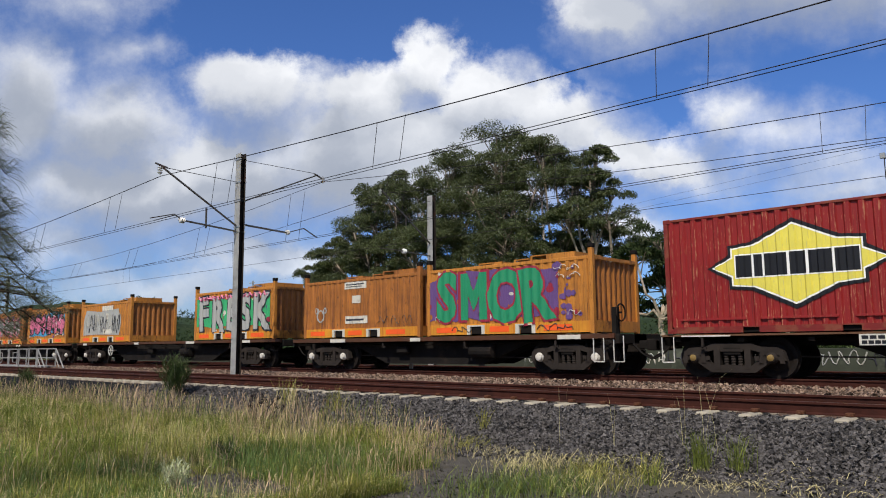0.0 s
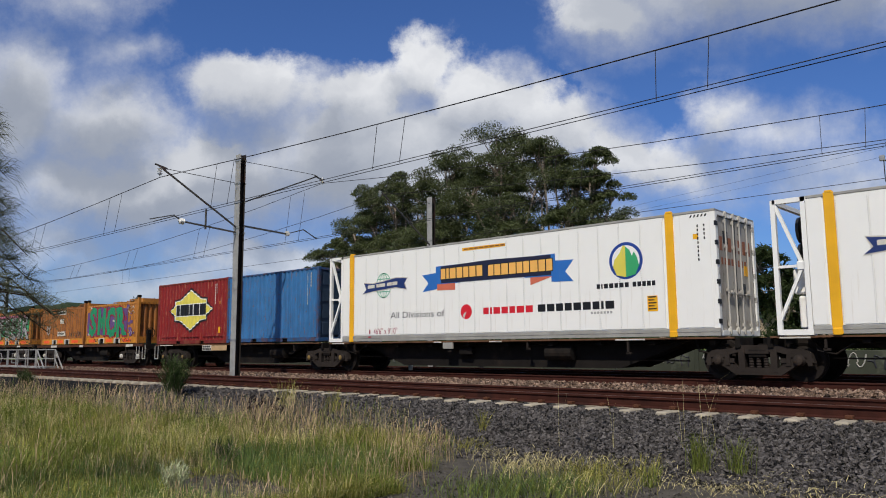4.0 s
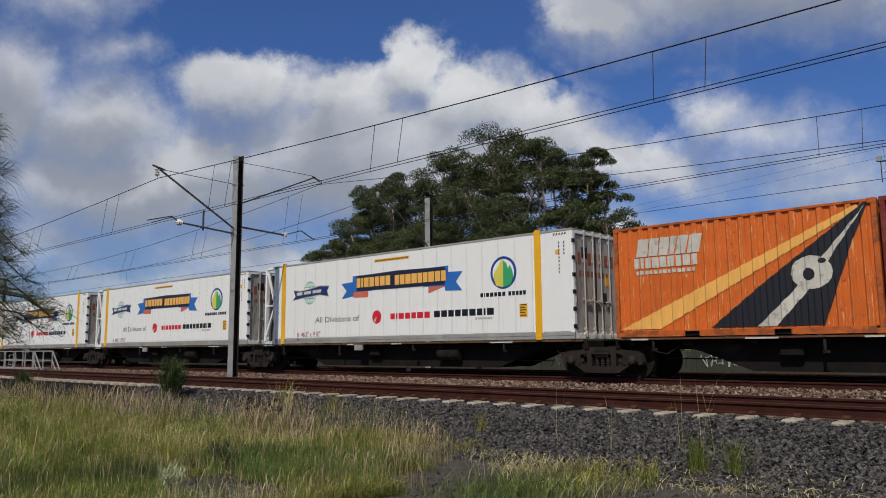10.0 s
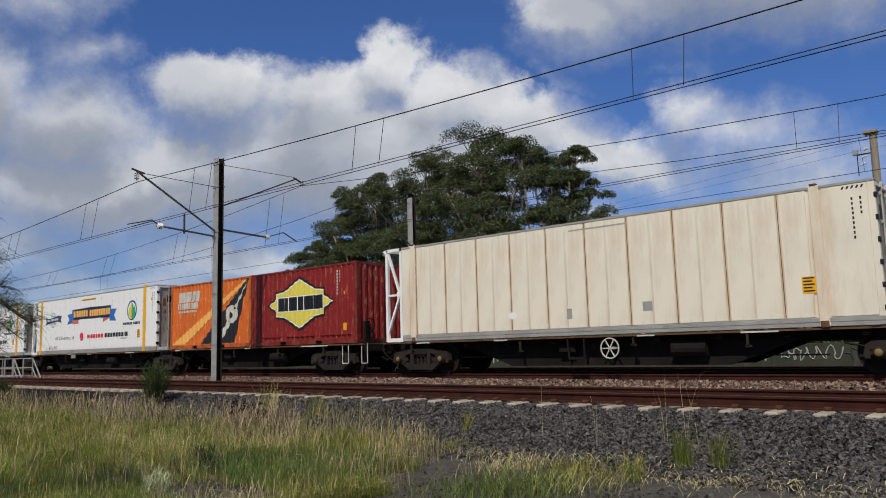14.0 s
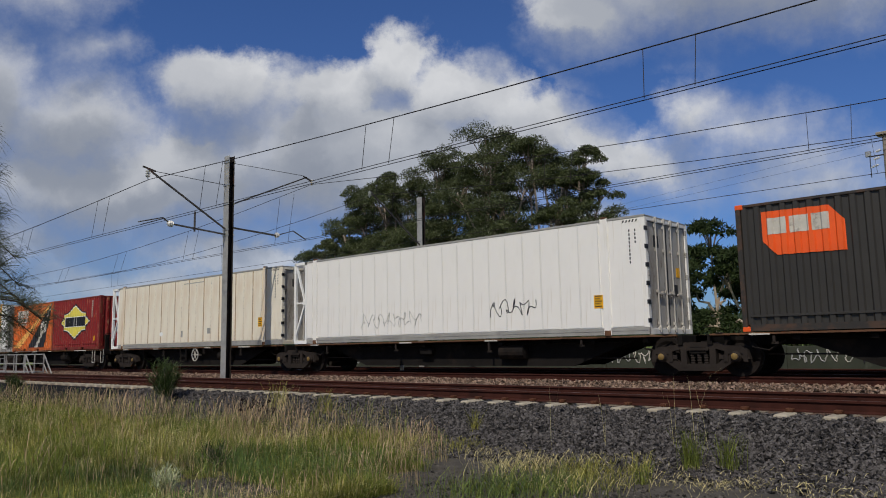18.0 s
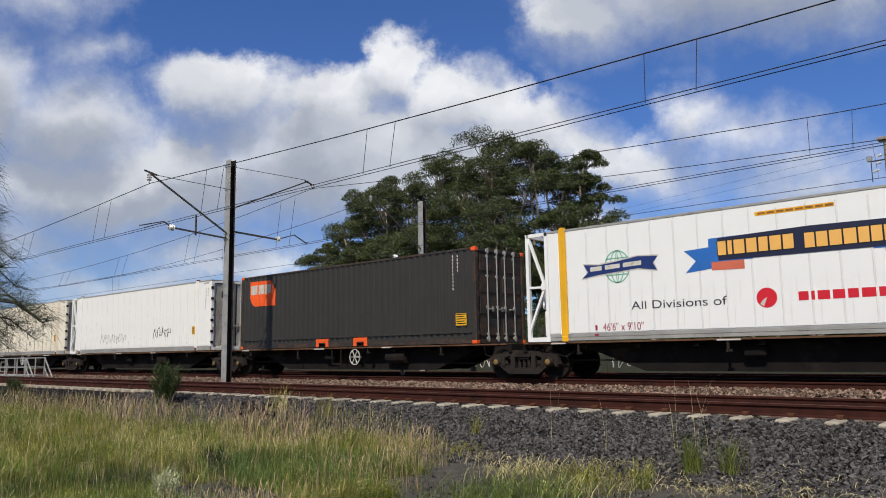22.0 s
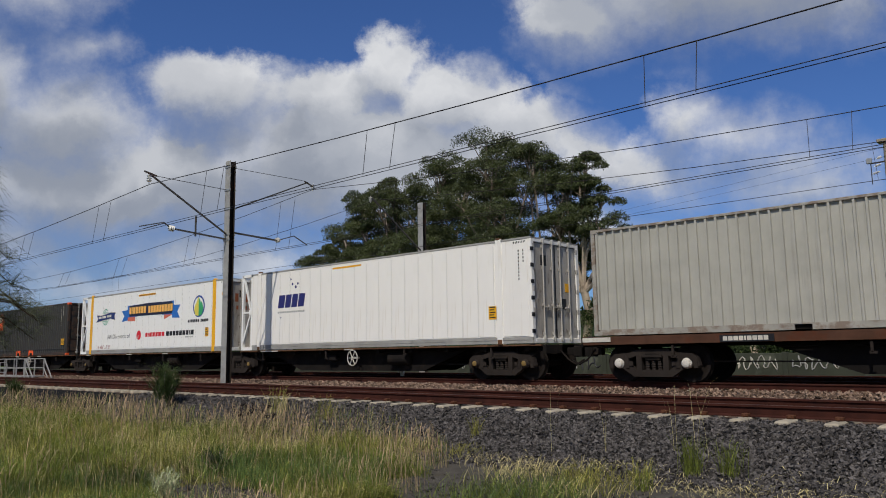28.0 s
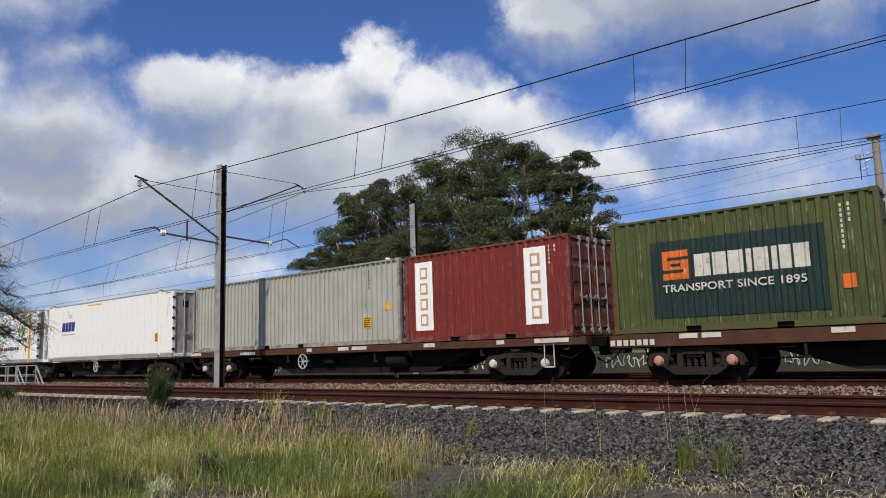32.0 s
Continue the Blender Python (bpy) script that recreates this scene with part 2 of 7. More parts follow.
M = {
    "red": weathered("red_paint", rgb(136, 22, 20), rgb(80, 18, 16), 0.4, .1, rgb(186, 130, 96), rgb(150, 72, 44)),
    "yellow": paint("yellow_paint", rgb(228, 214, 88), rgb(176, 158, 74), 0.35, wear=rgb(200, 190, 120)),
    "black": paint("black_paint", rgb(20, 20, 24), rgb(60, 50, 45), 0.2),
    "blue": weathered("blue_paint", rgb(54, 114, 168), rgb(32, 66, 108), 0.5, .16, rgb(112, 84, 70), rgb(104, 62, 44)),
    "navy": paint("navy_paint", rgb(30, 52, 110)),
    "white": paint("white_panel", rgb(247, 246, 241), rgb(212, 203, 186), 0.36, 0.4, 0.02),
    "cream": mat("weathered_cream_panel", rgb(240, 231, 210), 0.5, var=.06, scale=1.0, dirt=rgb(196, 150, 98), much=.62, dscale=.55, dstretch=(2.6, 1, .5), bump=.05, bscale=9, edge=.34),
    "stain": mat("brown_run_off_stain", rgb(214, 186, 146), 0.6, var=.12, scale=3, dirt=rgb(232, 220, 196), much=.6, dscale=1.5, dstretch=(3, 1, .8), bump=0),
    "offwhite": paint("dulled_white_panel", rgb(247, 244, 237), rgb(206, 194, 170), 0.40, 0.45, 0.03),
    "doorgrey": paint("grimy_door_panel", rgb(182, 177, 169), rgb(104, 92, 80), 0.55, 0.5, 0.14, wear=rgb(88, 70, 56)),
    "rodgrey": paint("grimy_lock_rod_paint", rgb(188, 184, 176), rgb(104, 78, 58), 0.55, 0.5, 0.14),
    "doorword": paint("faded_brown_lettering", rgb(150, 84, 50), rgb(110, 70, 48), 0.4),
    "strap": paint("yellow_post_paint", rgb(240, 178, 24), rgb(150, 110, 50), 0.2),
    "alu": mat("grey_aluminium_rail", rgb(158, 156, 150), 0.55, 0.0, dirt=GRIME, much=0.3),
    "orange": weathered("orange_paint", rgb(218, 106, 30), rgb(160, 74, 28), 0.4, .1, rgb(236, 186, 136), rgb(120, 66, 34)),
    "ochre": weathered("weathered_ochre_paint", rgb(190, 124, 46), rgb(104, 58, 28), 0.58, .24, rgb(76, 42, 24), rgb(86, 46, 26)),
    "ochre2": weathered("rusty_ochre_paint", rgb(170, 106, 44), rgb(88, 48, 26), 0.66, .26, rgb(64, 38, 24), rgb(74, 40, 25)),
    "skipbase": paint("rusty_yellow_rail", rgb(214, 146, 38), rgb(176, 70, 28), 0.65, 0.65, 0.2),
    "slate": paint("charcoal_paint", rgb(54, 51, 46), rgb(64, 61, 55), 0.3),
    "vivid": paint("vivid_orange_paint", rgb(246, 96, 32)),
    "pale": paint("pale_grey_paint", rgb(176, 174, 164), rgb(134, 128, 116), 0.4, var=.1),
    "oxide": weathered("oxide_red_paint", rgb(120, 38, 30), rgb(74, 34, 26), 0.5, .16, rgb(156, 104, 84), rgb(70, 38, 28)),
    "green": weathered("olive_green_paint", rgb(74, 80, 36), rgb(44, 46, 26), 0.55, .16, rgb(140, 142, 100), rgb(96, 66, 40)),
    "bottle": paint("dark_green_paint", rgb(26, 46, 43), rgb(46, 56, 40), .5, wear=rgb(88, 92, 60)),
    "frame_brown": mat("brown_wagon_paint", rgb(84, 58, 45), 0.8, var=0.25, dirt=RUST, much=0.5),
    "frame_dark": mat("dirty_underframe_steel", rgb(30, 27, 25), 0.9, var=0.3, dirt=rgb(58, 47, 39), much=0.45),
    "sill_rust": mat("rusted_tan_sill", rgb(108, 78, 58), 0.85, var=0.3, scale=3, dirt=rgb(60, 42, 34), much=0.5, dscale=2),
    "bogie": mat("dusty_bogie_steel", rgb(50, 44, 40), 0.85, var=0.3, dirt=rgb(84, 70, 58), much=0.4),
    "wheel": mat("worn_wheel_steel", rgb(40, 35, 32), 0.75, 0.2, var=0.3),
    "hubwhite": mat("white_axle_cap", rgb(206, 200, 188), 0.6, dirt=GRIME, much=0.45, dscale=9),
    "pinkcap": mat("pink_axle_cap", rgb(186, 128, 118), 0.6, dirt=GRIME, much=0.4, dscale=9),
    "brass": mat("yellow_axle_cap", rgb(136, 110, 56), 0.6, 0.1, dirt=GRIME, much=0.4),
    "plate": mat("white_stencil_plate", rgb(208, 203, 190), 0.6, dirt=rgb(104, 90, 76), much=0.42, dscale=5),
    "wheelwhite": mat("white_painted_steel", rgb(202, 198, 188), 0.5, dirt=GRIME, much=0.2),
    "rail": mat("rusted_rail_steel", rgb(66, 36, 29), 0.9, 0.0, var=0.25, scale=5, dirt=rgb(42, 27, 24), much=0.5),
    "railtop": mat("worn_rail_head", rgb(88, 68, 58), 0.6, 0.3, var=0.15),
    "concrete": mat("sleeper_concrete", rgb(172, 162, 144), 0.9, var=0.15, scale=8, dirt=rgb(150, 138, 120), much=0.4, bump=0.3, each=0.12),
    "clip": mat("rusty_clip", rgb(92, 60, 44), 0.8, 0.3),
    "stone": mat("dark_basalt_ballast", rgb(88, 84, 82), 0.8, var=0.25, scale=30, island=0.72, bump=0.5, bscale=120),
    "grit": mat("grey_grit", rgb(92, 88, 82), 0.95, var=0.2, scale=30, island=0.5, bump=0),
    "stone2": mat("dusty_brown_ballast", rgb(140, 118, 102), 0.9, var=0.2, scale=30, island=0.6, bump=0.4, bscale=150),
    # much darker than the stones: the colour supplies shade in the gaps between them
    "bed": mat("gap_shade_bed", rgb(26, 25, 24), 0.95, var=0.45, scale=18, dirt=rgb(70, 66, 64), much=0.4, dscale=22, bump=1.0, bscale=30),
    "bed2": mat("brown_ballast_bed", rgb(96, 78, 66), 0.95, var=0.4, scale=18, dirt=rgb(60, 48, 42), much=0.4, dscale=22, bump=1.0, bscale=30),
    "thatch": mat("matted_grass_litter", rgb(112, 108, 62), 0.95, var=.35, scale=3, dirt=rgb(74, 80, 38), much=.5, dscale=7, bump=1.0, bscale=40),
    "soil": mat("grey_grit_soil", rgb(84, 80, 74), 0.95, var=0.3, scale=5, dirt=rgb(98, 90, 66), much=0.35, dscale=3.0, bump=0.8, bscale=50),
    "galv": mat("galvanised_steel", rgb(168, 170, 170), 0.5, 0.55, var=0.15, scale=4, dirt=rgb(110, 108, 104), much=0.3),
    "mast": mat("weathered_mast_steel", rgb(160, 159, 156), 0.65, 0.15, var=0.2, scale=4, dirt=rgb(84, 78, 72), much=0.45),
    "arm": mat("dull_dark_bracket_steel", rgb(88, 84, 80), 0.6, 0.3, var=0.25, scale=5, dirt=RUST, much=0.3),
    # rusty mast steel, darkened to stand for shade on web and rear flange
    "mast_shade": mat("shaded_rusty_mast_steel", rgb(54, 48, 44), 0.7, 0.3, var=0.3, scale=3, dirt=RUST, much=0.4),
    "porcelain": mat("white_insulator", rgb(228, 226, 220), 0.25, var=0.05),
    "wire": mat("dark_copper_wire", rgb(48, 44, 44), 0.6, 0.4, bump=0),
    "timber": mat("grey_pole_timber", rgb(150, 140, 124), 0.9, var=0.25, scale=4, stretch=(8, 8, 0.6), bump=0.5),
    "bark": mat("pale_gum_bark", rgb(176, 160, 142), 0.85, var=0.3, scale=2, dirt=rgb(96, 80, 66), much=0.5),
    "branch": mat("grey_branch", rgb(118, 106, 92), 0.9, var=.3, bump=0),
    "leaf": mat("gum_leaf", rgb(76, 84, 46), 0.5, var=0.3, scale=0.5, island=0.4, bump=0, thru=.15),
    "leaf2": mat("dark_bush_leaf", rgb(56, 68, 38), 0.7, var=0.3, scale=0.25, island=0.5, bump=0, thru=.25),
    "needle": mat("casuarina_needle", rgb(92, 96, 74), 0.7, var=0.3, island=0.4, bump=0),
    "fresh": mat("fresh_grass_blade", rgb(112, 134, 70), 0.6, var=0.3, scale=0.8, island=0.5, bump=0, thru=.4),
    "grass": mat("green_grass_blade", rgb(128, 138, 66), 0.7, var=0.35, scale=0.8, island=0.6, bump=0, thru=.4),
    "grass2": mat("yellow_grass_blade", rgb(168, 163, 86), 0.7, var=0.3, scale=0.8, island=0.5, bump=0, thru=.4),
    "pale_leaf": mat("pale_flower_leaf", rgb(186, 190, 150), 0.7, var=0.2, island=0.4, bump=0),
    "needle_green": mat("feathery_green", rgb(70, 84, 46), 0.7, var=0.25, island=0.4, bump=0),
    "twig": mat("brown_twig", rgb(74, 60, 48), 0.9, var=0.2, bump=0),
    "dock": mat("dark_seed_head", rgb(44, 34, 32), 0.9, var=.3, bump=0),
    "panicle": mat("faded_seed_head", rgb(186, 160, 128), 0.9, var=.25, island=.35, bump=0),
    "straw": mat("dry_grass_blade", rgb(222, 208, 150), 0.7, var=0.2, scale=0.8, island=0.4, bump=0, thru=.3),
    "pasture": mat("far_grass", rgb(92, 110, 52), 0.95, var=0.3, scale=0.08, dirt=rgb(130, 126, 70), much=0.5, dscale=0.03, bump=0.5, bscale=2),
    "hill": mat("wooded_hillside", rgb(46, 60, 36), 0.95, var=0.4, scale=0.02, dirt=rgb(70, 80, 50), much=0.4, dscale=0.05, bump=1, bscale=0.3),
    "wall": mat("green_retaining_wall", rgb(62, 66, 56), 0.9, var=0.25, scale=0.8, dirt=rgb(112, 116, 102), much=0.35, dscale=0.5),
}
# the rails, posts and castings of the steel boxes rust more than their sides
RAILS = {}
for key, col, rust in (("red", (118, 24, 20), (128, 70, 46)), ("blue", (40, 84, 132), (92, 60, 46)), ("orange", (200, 98, 32), (112, 66, 38)), ("pale", (162, 158, 148), (120, 98, 80)), ("oxide", (104, 40, 32), (132, 92, 74)), ("green", (74, 84, 38), (92, 70, 42)), ("slate", (48, 45, 41), (84, 60, 44))):
    RAILS[M[key].name] = mat(key + "_rail_paint", rgb(*col), .65, var=.2, scale=2.2, dirt=rgb(*rust), much=.66, dscale=3.2, dstretch=(1, 1, 1.4), bump=.12, bscale=30, edge=.12)
# ---- small mesh helpers ----


def box(bm, x0, y0, z0, x1, y1, z1, bevel=0.0):
    v = [bm.verts.new(p) for p in ((x0, y0, z0), (x1, y0, z0), (x1, y1, z0), (x0, y1, z0), (x0, y0, z1), (x1, y0, z1), (x1, y1, z1), (x0, y1, z1))]
    f = [bm.faces.new([v[i] for i in q]) for q in ((3, 2, 1, 0), (4, 5, 6, 7), (0, 1, 5, 4), (1, 2, 6, 5), (2, 3, 7, 6), (3, 0, 4, 7))]
    if bevel:
        bmesh.ops.bevel(bm, geom=list({e for g in f for e in g.edges}), offset=bevel, segments=1, affect="EDGES")


def boxes(*rows, bevel=0.0):
    bm = bmesh.new()
    for r in rows:
        box(bm, *r, bevel=bevel)
    return bm


def bar(bm, a, b, w, d=None, n=4, w2=None):
    """A bar or tapered rod from a to b."""
    a, b = Vector(a), Vector(b)
    way = (b - a).normalized()
    side = way.cross(Vector((0, 0, 1)) if abs(way.z) < 0.95 else Vector((0, 1, 0))).normalized()
    up = side.cross(way)
    d = w if d is None else d
    k = 1.0 if w2 is None else w2 / w
    off = math.pi / 4 if n == 4 else 0
    r = math.sqrt(0.5) if n == 4 else 0.5
    rings = []
    for p, s in ((a, 1.0), (b, k)):
        rings.append([bm.verts.new(p + side * math.cos(off + i * math.tau / n) * w * r * s + up * math.sin(off + i * math.tau / n) * d * r * s) for i in range(n)])
    for i in range(n):
        bm.faces.new((rings[0][i], rings[0][(i + 1) % n], rings[1][(i + 1) % n], rings[1][i]))
    bm.faces.new(rings[0][::-1])
    bm.faces.new(rings[1])


def tube(bm, pts, r, n=5, r2=None):
    """One unbroken rod through the points."""
    pts = [Vector(p) for p in pts]
    last = None
    for i, p in enumerate(pts):
        way = (pts[min(i + 1, len(pts) - 1)] - pts[max(i - 1, 0)]).normalized()
        side = way.cross(Vector((0, 0, 1)) if abs(way.z) < 0.95 else Vector((0, 1, 0))).normalized()
        up = side.cross(way)
        k = r if r2 is None else r + (r2 - r) * i / (len(pts) - 1)
        now = [bm.verts.new(p + side * math.cos(j * math.tau / n) * k + up * math.sin(j * math.tau / n) * k) for j in range(n)]
        if last:
            for j in range(n):
                bm.faces.new((last[j], last[(j + 1) % n], now[(j + 1) % n], now[j]))
        else:
            bm.faces.new(now[::-1])
        last = now
    bm.faces.new(last)


def bars(*rows, n=4):
    bm = bmesh.new()
    for r in rows:
        bar(bm, *r, n=n)
    return bm


def ring(bm, c, r, w, axis="y", n=20):
    """A torus-like hoop of square section."""
    rows = []
    for i in range(n):
        a = i * math.tau / n
        q = []
        for dr, dy in ((-w, -w), (w, -w), (w, w), (-w, w)):
            u, v = math.cos(a) * (r + dr / 2), math.sin(a) * (r + dr / 2)
            q.append(bm.verts.new((c[0] + u, c[1] + dy / 2, c[2] + v) if axis == "y" else (c[0] + dy / 2, c[1] + u, c[2] + v)))
        rows.append(q)
    for i in range(n):
        p, q = rows[i], rows[(i + 1) % n]
        for k in range(4):
            bm.faces.new((p[k], p[(k + 1) % 4], q[(k + 1) % 4], q[k]))


def lathe(bm, prof, c=(0, 0, 0), axis="y", n=20):
    """Turned shape: prof holds (radius, place along the axis)."""
    rows = []
    for r, h in prof:
        q = []
        for i in range(n):
            a = i * math.tau / n
            u, v = math.cos(a) * r, math.sin(a) * r
            p = (u, h, v) if axis == "y" else ((u, v, h) if axis == "z" else (h, u, v))
            q.append(bm.verts.new(Vector(c) + Vector(p)))
        rows.append(q)
    for p, q in zip(rows, rows[1:]):
        for i in range(n):
            bm.faces.new((p[i], p[(i + 1) % n], q[(i + 1) % n], q[i]))
    bm.faces.new(rows[0][::-1])
    bm.faces.new(rows[-1])


def slab(bm, pts, y0, y1):
    """A polygon in x and z, pushed out from y0 to y1."""
    a = [bm.verts.new((x, y0, z)) for x, z in pts]
    b = [bm.verts.new((x, y1, z)) for x, z in pts]
    bm.faces.new(a)
    bm.faces.new(b[::-1])
    for i in range(len(pts)):
        j = (i + 1) % len(pts)
        bm.faces.new((a[i], b[i], b[j], a[j]))


def mesh_of(name, bm, m):
    bmesh.ops.recalc_face_normals(bm, faces=bm.faces[:])
    me = bpy.data.meshes.new(name)
    bm.to_mesh(me)
    bm.free()
    me.materials.append(m)
    return me


def part(name, bm, m, parent=None, label=""):
    ob = new(name, mesh_of(name, bm, m))
    if parent:
        ob.parent = parent
    if label:
        ob["label"] = label
    return ob


def piece(name, me, parent, m=None):
    ob = new(name, me)
    ob.parent = parent
    if m:
        ob.matrix_basis = m
    return ob


def thing(name, label, category, group="", at=None):
    ob = new(name)
    ob.empty_display_size = 0.2
    if at is not None:
        ob.matrix_basis = at
    return tagged(ob, label, category, group)


def soup(name, verts, faces, m, parent=None):
    me = bpy.data.meshes.new(name)
    me.from_pydata(verts, [], faces)
    me.materials.append(m)
    ob = new(name, me)
    ob.parent = parent
    return ob


# ---- clouds: a far shell of drifting cumulus ----
CLOUDS = [(752, 118, 62, 62), (640, 172, 120, 60), (460, 168, 112, 66), (872, 178, 120, 70), (985, 232, 96, 60), (700, 285, 330, 105), (1110, 275, 95, 42),
          (195, 222, 120, 82), (40, 190, 92, 116), (250, 330, 290, 84), (1284, 214, 36, 44), (1385, 238, 84, 26), (1345, -74, 325, 128), (1085, 12, 88, 66),
          (430, 320, 160, 84), (150, -8, 62, 16), (455, 452, 130, 42), (280, 505, 210, 36), (100, 428, 100, 40), (1125, 412, 70, 32), (1180, 300, 110, 34), (1510, 330, 90, 30), (254, 92, 36, 14), (1480, 288, 80, 18)]


def cloud_paint():
    m = bpy.data.materials.new("cumulus")
    m.use_nodes = True
    n = m.node_tree.nodes
    n.remove(n["Principled BSDF"])

    def calc(op, a, b=None, c=None):
        q = n.new("ShaderNodeMath")
        q.operation = op
        for i, v in enumerate((a, b, c)):
            if v is None:
                continue
            if isinstance(v, (int, float)):
                q.inputs[i].default_value = v
            else:
                link(m, v, q.inputs[i])
        return q.outputs[0]

    def vec(op, a, b):
        q = n.new("ShaderNodeVectorMath")
        q.operation = op
        for i, v in enumerate((a, b)):
            if isinstance(v, tuple):
                q.inputs[i].default_value = v
            else:
                link(m, v, q.inputs[i])
        return q.outputs["Value" if op == "LENGTH" else 0]

    def noise_of(v, scale, detail, rough):
        q = n.new("ShaderNodeTexNoise")
        q.inputs["Scale"].default_value, q.inputs["Detail"].default_value, q.inputs["Roughness"].default_value = scale, detail, rough
        link(m, v, q.inputs["Vector"])
        return q

    def billow(v, scale, detail):
        q = n.new("ShaderNodeTexVoronoi")
        q.feature, q.normalize = "SMOOTH_F1", True
        q.inputs["Scale"].default_value, q.inputs["Detail"].default_value, q.inputs["Roughness"].default_value, q.inputs["Smoothness"].default_value = scale, detail, .5, .6
        link(m, v, q.inputs["Vector"])
        return q.outputs["Distance"]

    def ramp(v, lo, hi, to0=0.0, to1=1.0):
        q = n.new("ShaderNodeMapRange")
        q.interpolation_type = "SMOOTHSTEP"
        for key, value in (("From Min", lo), ("From Max", hi), ("To Min", to0), ("To Max", to1)):
            if isinstance(value, (int, float)):
                q.inputs[key].default_value = value
            else:
                link(m, value, q.inputs[key])
        link(m, v, q.inputs["Value"])
        return q.outputs[0]

    def blend(k, a, b):
        q = n.new("ShaderNodeMix")
        q.data_type = "RGBA"
        for key, value in (("A", a), ("B", b)):
            if isinstance(value, tuple):
                q.inputs[key].default_value = value
            else:
                link(m, value, q.inputs[key])
        link(m, k, q.inputs["Factor"])
        return q.outputs["Result"]

    co = n.new("ShaderNodeTexCoord")
    sp = n.new("ShaderNodeSeparateXYZ")
    link(m, co.outputs["Object"], sp.inputs[0])
    far = calc("MULTIPLY", sp.outputs["Z"], -1.0)
    cb = n.new("ShaderNodeCombineXYZ")
    link(m, calc("DIVIDE", sp.outputs["X"], far), cb.inputs[0])
    height = calc("DIVIDE", sp.outputs["Y"], far)
    link(m, height, cb.inputs[1])
    flat = cb.outputs[0]
    warp = noise_of(flat, 7.0, 8, 0.62)
    bent = vec("ADD", flat, vec("MULTIPLY", vec("SUBTRACT", warp.outputs["Color"], (0.5, 0.5, 0.5)), (0.13, 0.10, 0.0)))

    def mass(p):
        """Distance outside the heaped ovals, in thousandths of the view."""
        f = None
        for x, y, rx, ry in CLOUDS:
            d = vec("LENGTH", vec("MULTIPLY", vec("SUBTRACT", p, ((x - 784) / 1331, (441 - y) / 1331, 0.0)), (1331 / rx, 1331 / ry, 0.0)), (0.0, 0.0, 0.0))
            d = calc("MULTIPLY", calc("SUBTRACT", d, 1.0), min(rx, ry) * .9)
            f = d if f is None else calc("SMOOTH_MIN", f, d, 26.0)
        return f

    field = mass(bent)
    puff = billow(bent, 15.0, 3.0)
    fine = noise_of(flat, 34.0, 9, 0.68)
    lump = calc("MULTIPLY", calc("SUBTRACT", puff, 0.36), 62.0)
    frayed = calc("MULTIPLY", calc("SUBTRACT", fine.outputs["Fac"], 0.5), 44.0)
    edge = calc("ADD", field, calc("ADD", lump, frayed))
    # crisp heaped tops; the undersides and some banks thin out to veils
    above = mass(vec("ADD", bent, (0.01, 0.05, 0.0)))
    soft = noise_of(flat, 4.2, 3, 0.5)
    under = ramp(calc("SUBTRACT", above, field), 14.0, -30.0)
    across = calc("DIVIDE", sp.outputs["X"], far)
    loose = calc("MAXIMUM", calc("MAXIMUM", under, ramp(soft.outputs["Fac"], .50, .66)), ramp(calc("ABSOLUTE", across), .24, .46, 0.0, .85))
    body = ramp(edge, calc("MULTIPLY_ADD", loose, 40.0, 12.0), calc("MULTIPLY_ADD", loose, -50.0, -20.0))
    # light: sunlit heads, greyer where more cloud stands over them
    bank = noise_of(bent, 4.6, 5, 0.55)
    deep = ramp(calc("ADD", above, calc("ADD", calc("MULTIPLY", lump, .9), calc("MULTIPLY", calc("SUBTRACT", bank.outputs["Fac"], .5), 150.0))), 16.0, -46.0)
    lit = blend(deep, rgb(250, 251, 253), rgb(196, 201, 210))
    dull = ramp(calc("MULTIPLY_ADD", calc("ABSOLUTE", calc("SUBTRACT", across, .06)), .30, bank.outputs["Fac"]), 0.46, 0.64)
    lit = blend(calc("MULTIPLY", calc("MULTIPLY_ADD", deep, .6, .4), dull), lit, rgb(164, 171, 184))
    em = n.new("ShaderNodeEmission")
    link(m, lit, em.inputs["Color"])
    em.inputs["Strength"].default_value = 1.08
    tr = n.new("ShaderNodeBsdfTransparent")
    ms = n.new("ShaderNodeMixShader")
    link(m, calc("MULTIPLY", body, ramp(height, -0.06, 0.08, .74, .95)), ms.inputs[0])
    link(m, tr.outputs[0], ms.inputs[1])
    link(m, em.outputs[0], ms.inputs[2])
    link(m, ms.outputs[0], n["Material Output"].inputs["Surface"])
    return m


def cloud_shell():
    vs, fs, R, w, h = [], [], 4200.0, 40, 24
    for j in range(h + 1):
        for i in range(w + 1):
            a, b = radians(-45 + 90 * i / w), radians(-22 + 56 * j / h)
            vs.append((R * math.sin(a) * math.cos(b), R * math.sin(b), -R * math.cos(a) * math.cos(b)))
    for j in range(h):
        for i in range(w):
            k = j * (w + 1) + i
            fs.append((k, k + 1, k + w + 2, k + w + 1))
    ob = soup("cloud_backdrop", vs, fs, cloud_paint())
    return tagged(ob, "white and grey cumulus clouds drifting in a blue sky", "clouds", kind="structure")


clouds = cloud_shell()


